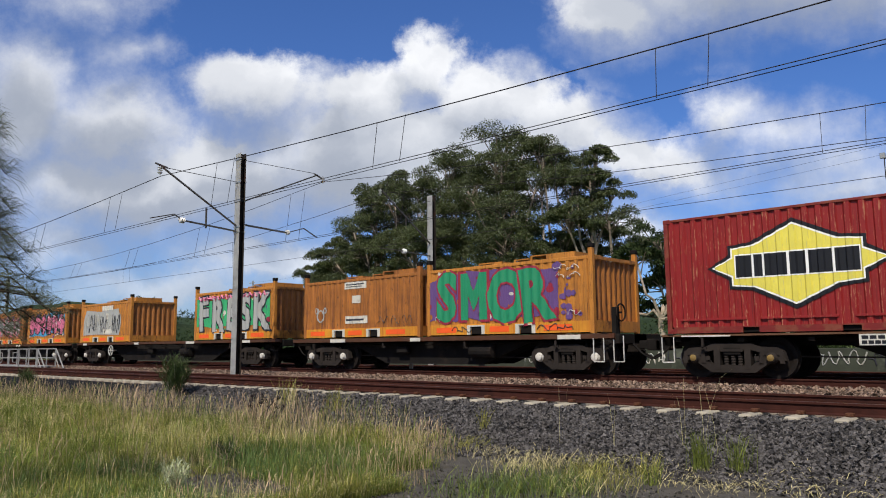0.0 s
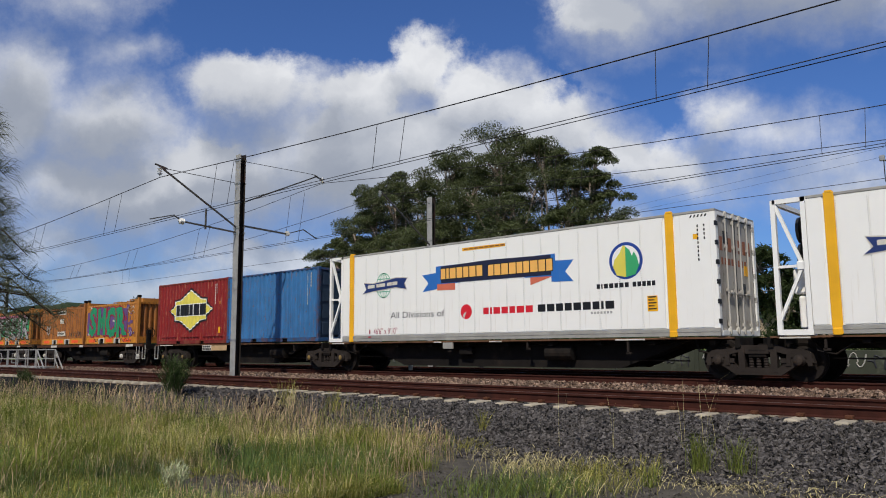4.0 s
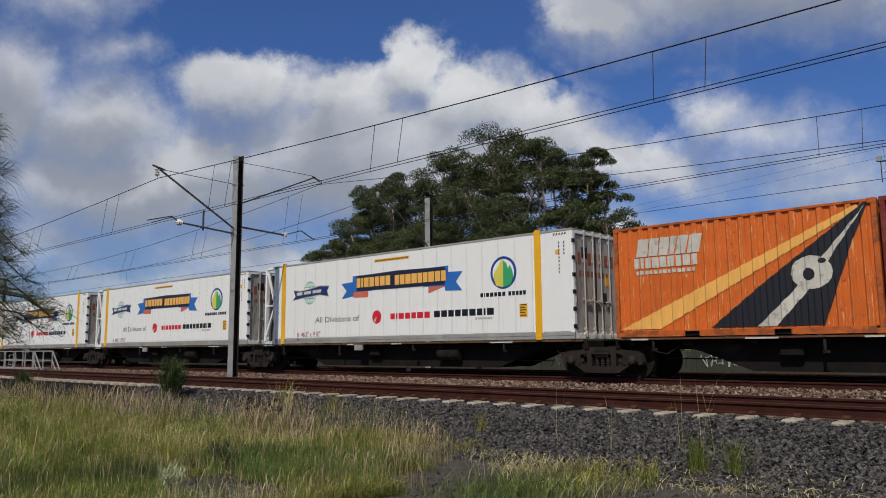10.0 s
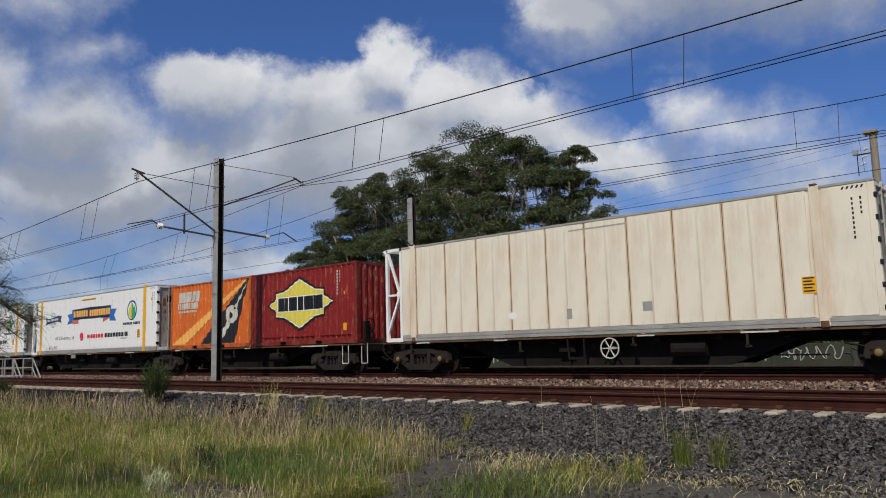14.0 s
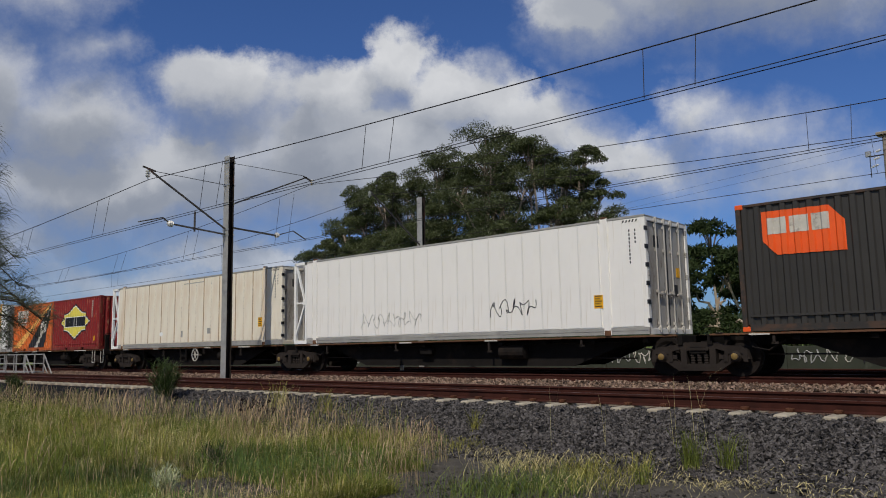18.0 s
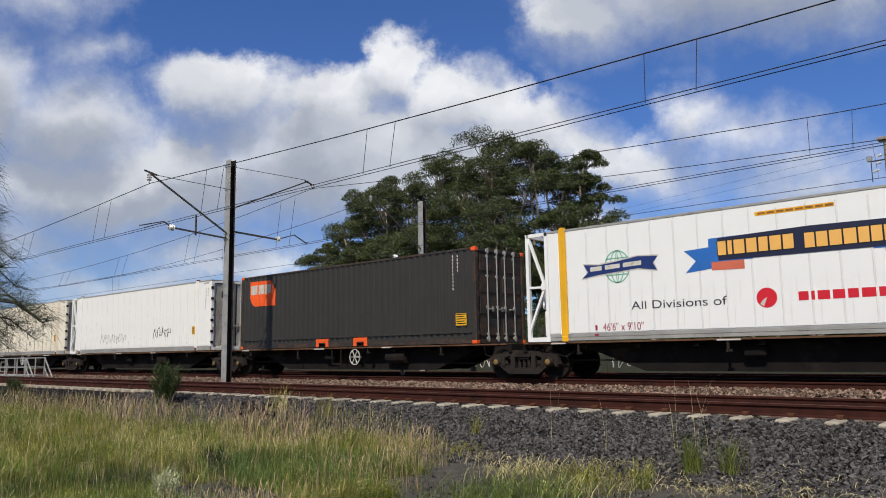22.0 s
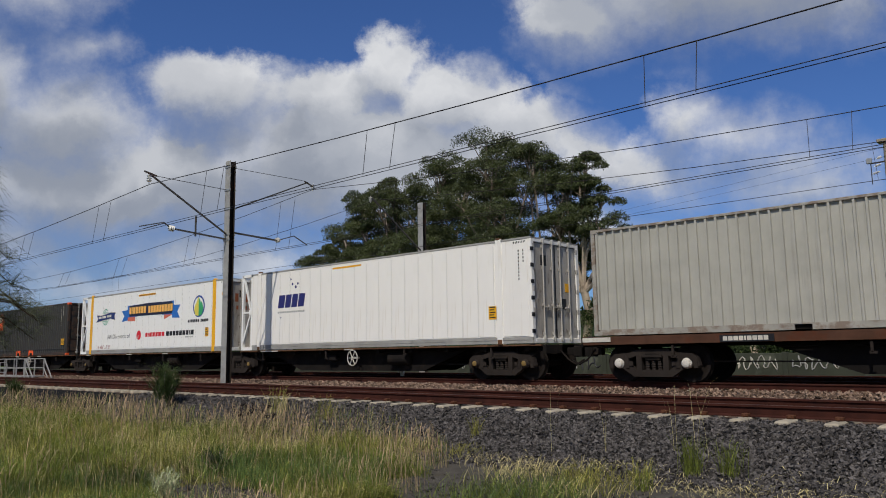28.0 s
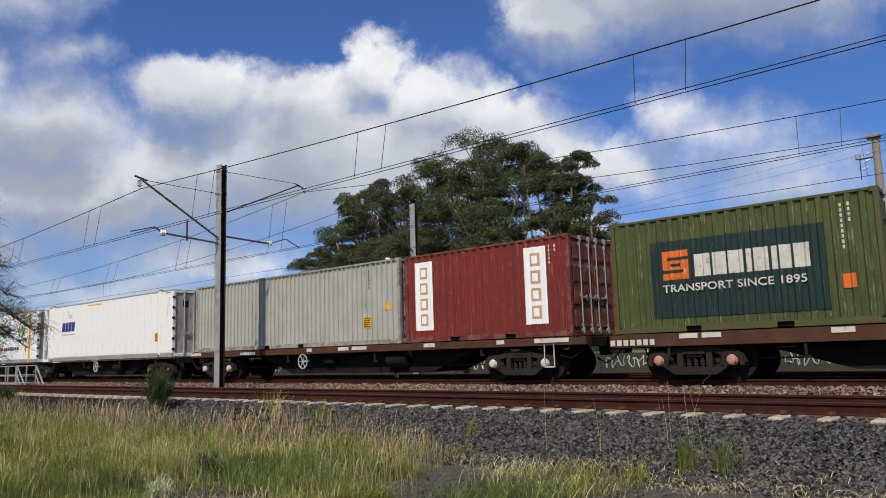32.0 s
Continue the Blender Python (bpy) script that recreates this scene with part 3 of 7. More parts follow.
def fill_light_clouds():
    """Behind and above, out of view: glowing broken cumulus, greyer against the sun, added to neutralise the blue fill
    light.
    """
    m = bpy.data.materials.new("glowing_fill_cumulus")
    m.use_nodes = True
    n = m.node_tree.nodes
    n.remove(n["Principled BSDF"])
    co = n.new("ShaderNodeTexCoord")
    no = n.new("ShaderNodeTexNoise")
    no.inputs["Scale"].default_value, no.inputs["Detail"].default_value = 0.0009, 8
    link(m, co.outputs["Object"], no.inputs["Vector"])
    mr = n.new("ShaderNodeMapRange")
    mr.inputs["From Min"].default_value, mr.inputs["From Max"].default_value = 0.42, 0.54
    link(m, no.outputs["Fac"], mr.inputs["Value"])
    em = n.new("ShaderNodeEmission")
    em.inputs["Color"].default_value = rgb(160, 161, 163)
    tr = n.new("ShaderNodeBsdfTransparent")
    ms = n.new("ShaderNodeMixShader")
    link(m, mr.outputs[0], ms.inputs[0])
    link(m, tr.outputs[0], ms.inputs[1])
    link(m, em.outputs[0], ms.inputs[2])
    link(m, ms.outputs[0], n["Material Output"].inputs["Surface"])
    vs, fs, R, w, h = [], [], 4300.0, 48, 10
    for j in range(h + 1):
        for i in range(w + 1):
            a, b = radians(52 + 256 * i / w), radians(6 + 78 * j / h)
            a += radians(42.6) * -1
            vs.append((R * math.sin(a) * math.cos(b), R * math.cos(a) * math.cos(b), R * math.sin(b)))
    for j in range(h):
        for i in range(w):
            k = j * (w + 1) + i
            fs.append((k, k + 1, k + w + 2, k + w + 1))
    ob = soup("sky_clouds", vs, fs, m)
    ob.visible_shadow = False
    return tagged(ob, "unseen glowing grey cumulus added to neutralise the blue fill light", "clouds", kind="structure")


fill_light_clouds()

# ---- ground and tracks ----
LOW = -0.82          # the grassy ground below the rails
TRACKS = [11.6, 18.22, 21.9]
GAUGE = 0.7525


def ground():
    """One sheet: ground, ballast shoulder, formation, and fields to the horizon."""
    ys = [-3000, -300, -30, 0, 3, 5, 6.5, 7.6, 8.4, 8.9, 10.15, 10.3, 13.2, 14.0, 15.8, 16.6, 24.2, 25.6, 27.5, 33, 40, 70, 140, 400, 1200, 4000]
    zs = [-2, -1.2, LOW, LOW, LOW, LOW, LOW, LOW + .01, LOW + .05, LOW + .16, -0.285, -0.235, -0.21, -0.2, -0.2, -0.17, -0.17, -0.2, -0.22, -0.4, -0.5, -1, -1, -1, -1, -1]
    xs = [-4000, -1200, -400, -150, -90, -60] + list(range(-45, 16, 2)) + [30, 60, 150, 400, 1200, 4000]
    vs = [(x, y, z + (0.05 * noise.noise((x * .4, y * .5, 3)) if -50 < x < 20 and 2 < y < 8.4 else 0)) for y, z in zip(ys, zs) for x in xs]
    w = len(xs)
    fs = [(j * w + i, j * w + i + 1, (j + 1) * w + i + 1, (j + 1) * w + i) for j in range(len(ys) - 1) for i in range(w - 1)]
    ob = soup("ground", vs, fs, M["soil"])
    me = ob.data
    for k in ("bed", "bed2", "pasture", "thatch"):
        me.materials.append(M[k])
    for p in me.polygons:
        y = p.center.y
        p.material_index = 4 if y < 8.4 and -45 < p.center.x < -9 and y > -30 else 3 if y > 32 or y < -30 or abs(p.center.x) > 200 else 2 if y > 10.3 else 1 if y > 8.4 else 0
    return tagged(ob, "grassy trackside ground with a ballast bed darkened as shade between stones", "ground", kind="structure")


ground()


def rail_profile(bm, x0, x1, y):
    prof = [(-.07, -.165), (.07, -.165), (.07, -.152), (.012, -.135), (.012, -.045), (.036, -.032), (.036, -.006), (.028, 0), (-.028, 0), (-.036, -.006), (-.036, -.032), (-.012, -.045), (-.012, -.135), (-.07, -.152)]
    a = [bm.verts.new((x0, y + p, z)) for p, z in prof]
    b = [bm.verts.new((x1, y + p, z)) for p, z in prof]
    k = len(prof)
    for i in range(k):
        f = bm.faces.new((a[i], a[(i + 1) % k], b[(i + 1) % k], b[i]))
        f.material_index = 1 if i == 7 else 0


def tracks():
    for n, yc in enumerate(TRACKS):
        tr = thing("railway_track", ("rusty rails on concrete sleepers in dark ballast", "rusty rails of the middle track under the train", "far rusty rails beside a grassy bank")[n], "railway track", "parallel tracks", pose(0, yc, 0))
        for s in (-GAUGE, GAUGE):
            bm = bmesh.new()
            rail_profile(bm, -400, 200, s)
            part("rail", bm, M["rail"], tr).data.materials.append(M["railtop"])
        bm = bmesh.new()
        box(bm, -.125, -1.27, -.36, .125, 1.27, -.168)
        for v in bm.verts:
            if v.co.z > -.2:
                v.co.x *= .68
                v.co.y *= .985
        bmesh.ops.bevel(bm, geom=bm.edges[:], offset=.018, segments=1, affect="EDGES")
        sl = mesh_of("sleeper", bm, M["concrete"])
        cl = mesh_of("rail_clip", boxes((-.05, -.05, -.165, .05, .05, -.115), (-.02, -.08, -.165, .02, .08, -.13), bevel=0.01), M["clip"])
        x0, x1 = ((-60, 4), (-60, 10), (-60, 10))[n]
        for i in range(int((x1 - x0) / 0.6)):
            x = x0 + i * 0.6 + 0.17
            piece("sleeper", sl, tr, pose(x, 0, 0))
            if n == 0:
                piece("rail_clip", cl, tr, pose(x, -GAUGE - .085, 0))
                if x > -25:
                    piece("rail_clip", cl, tr, pose(x, -GAUGE + .085, 0))


tracks()


def scatter_stones(name, count, area, size, m, hscale=1.0):
    """Loose broken stones on the bed: squashed, turned, uneven lumps."""
    rng = np.random.default_rng(5 + count)
    base = np.array([(-1, -1, -.6), (1, -1, -.7), (1, 1, -.6), (-1, 1, -.7), (-.7, -.8, .6), (.8, -.6, .7), (.6, .8, .6), (-.8, .7, .8)])
    quads = np.array([(0, 1, 5, 4), (1, 2, 6, 5), (2, 3, 7, 6), (3, 0, 4, 7), (4, 5, 6, 7)])
    x0, x1, profile = area
    px = x0 + (x1 - x0) * rng.random(count) ** 0.8 if x0 < x1 else None
    ys = np.array([p[0] for p in profile])
    zs = np.array([p[1] for p in profile])
    py = ys[0] + (ys[-1] - ys[0]) * rng.random(count)
    pz = np.interp(py, ys, zs)
    r = size * (0.45 + 0.8 * rng.random(count) ** 1.5)
    sq = 0.6 + 0.7 * rng.random((count, 3))
    v = base[None] * sq[:, None] + rng.normal(0, 0.22, (count, 8, 3))
    q = rng.normal(size=(count, 4))
    q /= np.linalg.norm(q, axis=1)[:, None]
    w, x, y, z = q.T
    rot = np.stack([np.stack([1 - 2 * (y * y + z * z), 2 * (x * y - w * z), 2 * (x * z + w * y)], 1),
                    np.stack([2 * (x * y + w * z), 1 - 2 * (x * x + z * z), 2 * (y * z - w * x)], 1),
                    np.stack([2 * (x * z - w * y), 2 * (y * z + w * x), 1 - 2 * (x * x + y * y)], 1)], 1)
    v = np.einsum("nij,nkj->nki", rot, v) * r[:, None, None] * 0.5
    v += np.stack([px, py, pz + r * 0.15 * hscale], 1)[:, None]
    f = (quads[None] + 8 * np.arange(count)[:, None, None]).reshape(-1, 4)
    me = bpy.data.meshes.new(name)
    me.from_pydata(v.reshape(-1, 3).tolist(), [], f.tolist())
    me.materials.append(m)
    return new(name, me)


tagged(scatter_stones("ballast_stones", 82000, (-21.0, 1.6, [(8.2, LOW + .02), (8.9, LOW + .165), (10.12, -.272), (10.34, -.226), (10.8, -.222)]), 0.043, M["stone"], 1.2), "dark grey crushed basalt on the shoulder of the track", "ballast", kind="stuff")
tagged(scatter_stones("ballast_stones", 21000, (-48.0, 8.0, [(12.4, -.19), (13.2, -.18), (14.0, -.19), (15.8, -.19), (16.6, -.16), (17.4, -.16)]), 0.06, M["stone2"]), "brown dusty ballast between the tracks", "ballast", kind="stuff")
tagged(scatter_stones("grit_stones", 10000, (-9.5, 0.5, [(4.4, LOW), (8.6, LOW + .02)]), 0.028, M["grit"]), "fine grey grit and pebbles on the bare ground", "gravel", kind="stuff")
# ---- masts and wires ----
MAST_X = -23.4
SIZE = Matrix.Diagonal((0.977, 0.977, 0.977, 1))


def insulator(parent, a, b, r=0.07):
    bm = bmesh.new()
    a, b = Vector(a), Vector(b)
    bar(bm, a, b, 0.04, n=8)
    for k in (0.25, 0.5, 0.75):
        p = a.lerp(b, k)
        d = (b - a).normalized() * 0.02
        bar(bm, p - d, p + d, r * 2, n=12, w2=r * 1.3)
    part("insulator", bm, M["porcelain"], parent, "white porcelain insulator")


def column(parent, h, w=0.33):
    """A steel H section: pale lit flange towards the tracks' open side; rear flange and rusty web coloured dark as
    shade.
    """
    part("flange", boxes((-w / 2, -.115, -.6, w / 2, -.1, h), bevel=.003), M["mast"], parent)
    part("flange", boxes((-w / 2, .1, -.6, w / 2, .115, h), bevel=.003), M["mast_shade"], parent)
    part("web", boxes((-.01, -.1, -.6, .01, .1, h - .01)), M["mast_shade"], parent)
    part("footing", boxes((-.35, -.35, -.7, .35, .35, -.24), bevel=.03), M["concrete"], parent)


def mast_pair():
    a = thing("catenary_mast", "galvanised steel mast with two wire brackets between tracks", "mast", "overhead line masts", pose(MAST_X, 14.67, 0) @ SIZE)
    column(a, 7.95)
    # bracket over the near track
    part("strut", bars(((0, -.1, 5.2), (0, -3.15, 6.98), 0.052)), M["arm"], a)
    part("top_tie", bars(((0, -.1, 6.85), (0, -2.9, 6.92), 0.022), n=6), M["wire"], a)
    part("nose", bars(((0, -2.85, 6.92), (0, -3.3, 7.02), 0.05)), M["arm"], a)
    insulator(a, (0, -3.12, 6.95), (0, -3.12, 6.62), 0.09)
    part("registration_arm", bars(((0, -.1, 5.02), (0, -2.25, 5.18), 0.055), ((0, -2.25, 5.18), (0, -2.55, 5.36), 0.035), ((0, -2.55, 5.36), (0, -3.4, 5.12), 0.035), ((0, -2.55, 5.32), (0, -3.25, 5.06), 0.03)), M["arm"], a)
    insulator(a, (0, -2.15, 5.17), (0, -2.4, 5.19), 0.11)
    part("drop_bracket", bars(((0, -1.35, 5.0), (0, -1.35, 5.72), 0.05)), M["arm"], a)
    # bracket over the middle track
    part("strut", bars(((0, .1, 6.15), (0, 3.55, 7.72), 0.05)), M["arm"], a)
    part("top_tie", bars(((0, .1, 7.72), (0, 3.4, 7.76), 0.02), n=6), M["wire"], a)
    part("nose", bars(((0, 3.4, 7.74), (0, 3.8, 7.6), 0.05)), M["arm"], a)
    insulator(a, (0, 3.82, 7.7), (0, 3.82, 7.42), 0.08)
    part("registration_arm", bars(((0, .1, 5.3), (0, 2.1, 5.2), 0.06), ((0, 2.1, 5.2), (0, 2.9, 5.46), 0.035), ((0, 2.9, 5.46), (0, 3.55, 5.16), 0.035)), M["arm"], a)
    insulator(a, (0, 2.05, 5.2), (0, 2.25, 5.24), 0.1)
    for z in (5.2, 5.0, 6.15, 6.85, 7.72):
        for y in (-.13, .1):
            part("clamp", boxes((-.19, y, z - .04, .19, y + .033, z + .04), bevel=.006), M["galv"], a)
    b = thing("catenary_mast", "galvanised mast with a single bracket beyond the train", "mast", "overhead line masts", pose(MAST_X - .3, 25.0, 0) @ SIZE)
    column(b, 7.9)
    part("strut", bars(((0, -.1, 5.6), (0, -3.3, 7.75), 0.055)), M["arm"], b)
    part("top_tie", bars(((0, -.1, 7.6), (0, -3.2, 7.75), 0.02), n=6), M["wire"], b)
    insulator(b, (0, -3.3, 7.75), (0, -3.3, 7.45), 0.09)
    part("registration_arm", bars(((0, -.1, 5.0), (0, -2.2, 5.1), 0.055), ((0, -2.2, 5.1), (0, -3.3, 5.1), 0.035)), M["arm"], b)
    insulator(b, (0, -1.7, 5.08), (0, -1.95, 5.09), 0.12)
    c = copy_thing(b, pose(MAST_X - 57, 25.0, 0))
    return a, b, c


mast_pair()


def span(name, label, y, yc, con, hang, low, twin=False, r=0.011, first=3.5, step=7.1, thread=.010, many=8):
    """Messenger and contact wires with droppers, sagging between masts."""
    w = thing(name, label, "wire", "overhead wires")
    for k in (-1, 0, 1):
        x0 = MAST_X + k * 57
        bm = bmesh.new()
        pts = [(x0 + 57 * i / 12, y, low + (hang - low) * (i / 6 - 1) ** 2) for i in range(13)]
        tube(bm, pts, r)
        part("messenger_wire", bm, M["wire"], w)
        for off in ((-.025, .025) if twin else (0,)):
            part("contact_wire", bars(((x0, yc + off, con - off), (x0 + 57, yc + off, con - off), .017), n=5), M["wire"], w)
        for i in range(many):
                f = (first + step * i) / 57
                if f > .97:
                    continue
                zz = low + (hang - low) * (f * 2 - 1) ** 2
                part("dropper", bars(((x0 + 57 * f, y, zz), (x0 + 57 * f + .08, yc, con), thread)), M["wire"], w)
                part("dropper", bars(((x0 + 57 * f + .95, y, zz), (x0 + 57 * f + .97, yc, con), thread)), M["wire"], w)


span("overhead_wire", "dark overhead wires with droppers above the near track", 11.66, 11.45, 4.89, 6.45, 5.74, twin=True, r=0.013)
span("overhead_wire", "dark overhead wires above the loaded track", 18.4, 18.1, 5.06, 7.30, 5.88, twin=True, first=3.8, step=7.3)
span("overhead_wire", "thin overhead wires above the far track", 21.8, 21.8, 5.05, 7.35, 5.9, thread=.007, first=6, step=13, many=4)

# ---- the train: shared pieces ----
SIDE_Y, MID = 17.0, 1.22       # near face of the load; the track's middle behind it
MOVERS, ROLLERS = [], []
FLUTE = {"step": .278, "cuts": (.34, .46, .87), "deep": .038}      # broad waves; reset for the narrow-fluted box


def ripple(x, start=0.14):
    """Depth of the corrugation behind the outer face."""
    k = ((x - start) % FLUTE["step"]) / FLUTE["step"]
    a, b, c = FLUTE["cuts"]
    d = FLUTE["deep"]
    if k < a:
        return 0.0
    if k < b:
        return d * (k - a) / (b - a)
    if k < c:
        return d
    return d * (1 - (k - c) / (1 - c))


def ripple_marks(x0, x1, start=0.14):
    out, i = [], 0
    while True:
        for k in (0,) + FLUTE["cuts"]:
            x = start + (i + k) * FLUTE["step"]
            if x > x1:
                return out
            if x > x0:
                out.append(x)
        i += 1


def rippled(x0, x1, z0, z1, y, sign=1):
    bm = bmesh.new()
    xs = [x0] + ripple_marks(x0 + .001, x1 - .001) + [x1]
    cols = [(bm.verts.new((x, y + sign * ripple(x), z0)), bm.verts.new((x, y + sign * ripple(x), z1))) for x in xs]
    for p, q in zip(cols, cols[1:]):
        bm.faces.new((p[0], q[0], q[1], p[1]))
    return bm


def decal(name, polys, m, parent, wavy=True, lift=0.004, base=0.0, label=""):
    """Flat paint shapes that follow the side's relief."""
    if len(polys) > 1 and name in ("word_blocks", "letter_blocks", "word_outline", "sprayed_lump", "sprayed_rim", "notice", "white_strip", "sticker", "ribbon_tail", "ribbon_fold", "ribbon_side", "sign_mark", "scuff", "pocket_patch"):
        return [decal(name.rstrip("s"), [p], m, parent, wavy, lift, base, label) for p in polys][0]
    bm = bmesh.new()
    for pts in polys:
        b = bmesh.new()
        b.faces.new([b.verts.new((x, 0, z)) for x, z in pts])
        if wavy:
            lo, hi = min(p[0] for p in pts), max(p[0] for p in pts)
            for x in ripple_marks(lo + .001, hi - .001):
                bmesh.ops.bisect_plane(b, geom=b.verts[:] + b.edges[:] + b.faces[:], plane_co=(x, 0, 0), plane_no=(1, 0, 0))
        made = {v: bm.verts.new((v.co.x, base - lift + (ripple(v.co.x) if wavy else 0), v.co.z)) for v in b.verts}
        for f in b.faces:
            bm.faces.new([made[v] for v in f.verts])
        b.free()
    me = bpy.data.meshes.new(name)
    bm.normal_update()
    for f in bm.faces:
        if f.normal.y > 0:
            f.normal_flip()
    bm.to_mesh(me)
    bm.free()
    me.materials.append(m)
    ob = new(name, me)
    ob.parent = parent
    if label:
        ob["label"] = label
    if len(polys) > 4:
        ob["kind"] = "stuff"
    return ob


def rect(x0, z0, x1, z1):
    return [(x0, z0), (x1, z0), (x1, z1), (x0, z1)]


def disc(x, z, rx, rz, n=24):
    return [(x + rx * math.cos(i * math.tau / n), z + rz * math.sin(i * math.tau / n)) for i in range(n)]


def blocks(x, z, h, widths, gap, lean=0.0, rise=0.0):
    out = []
    for w in widths:
        out.append([(x, z), (x + w, z + rise * w), (x + w + lean, z + h + rise * w), (x + lean, z + h)])
        x += w + gap
        z += rise * (w + gap)
    return out


def grow(pts, k):
    cx = sum(p[0] for p in pts) / len(pts)
    cz = sum(p[1] for p in pts) / len(pts)
    return [(p[0] + math.copysign(min(k, abs(p[0] - cx)), p[0] - cx), p[1] + math.copysign(min(k, abs(p[1] - cz)), p[1] - cz)) for p in pts]


def sprayed_words(text, x0, x1, z0, z1, fill, rim, parent, seed, fat=.06):
    """Fat hand-sprayed letters that follow the side's relief, each with a rim."""
    rng = random.Random(seed)
    step = (x1 - x0) / len(text)
    for i, ch in enumerate(text):
        turn = Matrix.Rotation(radians(rng.uniform(-7, 7)), 4, "Z")
        up = rng.uniform(-.05, .05)
        if ch == "M":
            # drawn by hand: two legs and a deep notch
            shape = [(-.5, 0), (-.5, 1), (-.24, 1), (0, .62), (.24, 1), (.5, 1), (.5, 0), (.22, 0), (.22, .5), (0, .2), (-.22, .5), (-.22, 0)]
            for name, kx, kz, lift, m in (("letter_rim", 1.05, 1.06, .009 + .005 * i, rim), ("letter_fill", .92, .96, .0115 + .005 * i, fill)):
                decal(name, [[(x0 + step * (i + .5) + a * step * kx, z0 + .02 + (.5 + (b - .5) * kz) * (z1 - z0 - .06)) for a, b in shape]], M[m], parent, lift=lift)
            continue
        swell = fat * .8
        for name, off, lift, m in (("letter_rim", swell * 1.7, .009 + .005 * i, rim), ("letter_fill", swell, .0115 + .005 * i, fill)):
            cu = bpy.data.curves.new(name, "FONT")
            cu.body, cu.size, cu.offset, cu.align_x = ch, 1.0, off, "CENTER"
            cu.resolution_u = 3
            tmp = bpy.data.objects.new(name, cu)
            scene.collection.objects.link(tmp)
            me = bpy.data.meshes.new_from_object(tmp.evaluated_get(bpy.context.evaluated_depsgraph_get()))
            bpy.data.objects.remove(tmp)
            wide = step / .70
            me.transform(pose(x0 + step * (i + .5), 0, z0 + up + .06) @ pose(0, 0, 0, 90) @ turn @ Matrix.Diagonal((wide, (z1 - z0 - .1) / .72, 1, 1)))
            b = bmesh.new()
            b.from_mesh(me)
            lo, hi = min(v.co.x for v in b.verts), max(v.co.x for v in b.verts)
            for x in ripple_marks(lo + .001, hi - .001):
                bmesh.ops.bisect_plane(b, geom=b.verts[:] + b.edges[:] + b.faces[:], plane_co=(x, 0, 0), plane_no=(1, 0, 0))
            for v in b.verts:
                v.co.y = ripple(v.co.x) - lift
            b.to_mesh(me)
            b.free()
            me.materials.clear()
            me.materials.append(M[m])
            new(name, me).parent = parent


def lettering(text, x, z, size, m, parent, wide=1.0, base=0.0, lift=0.005, label="", bold=0.0):
    cu = bpy.data.curves.new("lettering", "FONT")
    cu.body, cu.size, cu.offset = text, size, bold * size
    cu.space_character = 1 + bold * 2
    tmp = bpy.data.objects.new("lettering", cu)
    scene.collection.objects.link(tmp)
    me = bpy.data.meshes.new_from_object(tmp.evaluated_get(bpy.context.evaluated_depsgraph_get()))
    bpy.data.objects.remove(tmp)
    me.transform(pose(x, base - lift, z) @ pose(0, 0, 0, 90) @ Matrix.Diagonal((wide, 1, 1, 1)))
    me.materials.clear()
    me.materials.append(m)
    ob = new("lettering", me)
    ob.parent = parent
    if label:
        ob["label"] = label
    return ob


def doors(parent, L, H, m, rods="galv", y0=0.12, y1=2.318, z0=0.16, plain=False):
    """Door end at x = L: two leaves with ribs, gaskets, lock rods and hinges."""
    top = H - .13
    mid = (y0 + y1) / 2
    for a, b in ((y0 + .01, mid - .008), (mid + .008, y1 - .01)):
        rows = [(L - .09, a, z0, L - .045, b, top)]
        if plain:
            part("door_seal", boxes((L - .05, a - .004, z0, L - .04, a + .02, top), (L - .05, b - .02, z0, L - .04, b + .004, top), (L - .05, a + .02, top - .03, L - .04, b - .02, top)), M["black"], parent)
        for k in range(0 if plain else 4):
            za = z0 + .08 + k * (top - z0) / 4
            rows.append((L - .045, a + .1, za, L - .02, b - .1, za + (top - z0) / 4 - .16))
        part("door", boxes(*rows, bevel=.008), m, parent)
    bm = bmesh.new()
    bar(bm, (L + .005, 0, z0 - .04), (L + .005, 0, top + .03), 0.042, n=8)
    for z in (z0 + .1, z0 + .9, top - .75, top - .15):
        box(bm, L - .03, -.05, z, L + .012, .05, z + .07)
    rod = mesh_of("lock_rod", bm, M[rods])
    keeper = mesh_of("cam_keeper", boxes((L - .03, -.07, 0, L + .03, .07, .09), (L - .02, -.03, -.05, L + .045, .03, .12), bevel=.008), M[rods])
    handle = mesh_of("door_handle", boxes((L - .01, -.02, z0 + .85, L + .035, .27, z0 + .89), (L - .02, .2, z0 + .8, L + .03, .26, z0 + .94), bevel=.006), M[rods])
    for k in (.2, .41, .59, .8):
        y = y0 + (y1 - y0) * k
        piece("lock_rod", rod, parent, pose(0, y, 0))
        piece("door_handle", handle, parent, pose(0, y if k < .5 else y - .24, 0))
        for z in (z0 - .05, top + .0):
            piece("cam_keeper", keeper, parent, pose(0, y, z))
    hm = mesh_of("hinge", boxes((L - .05, 0, 0, L + .008, .08, .14), bevel=.006), m)
    for y in (y0 - .06, y1 - .02):
        for k in range(5):
            piece("hinge", hm, parent, pose(0, y, z0 + .1 + k * (top - z0 - .3) / 4))


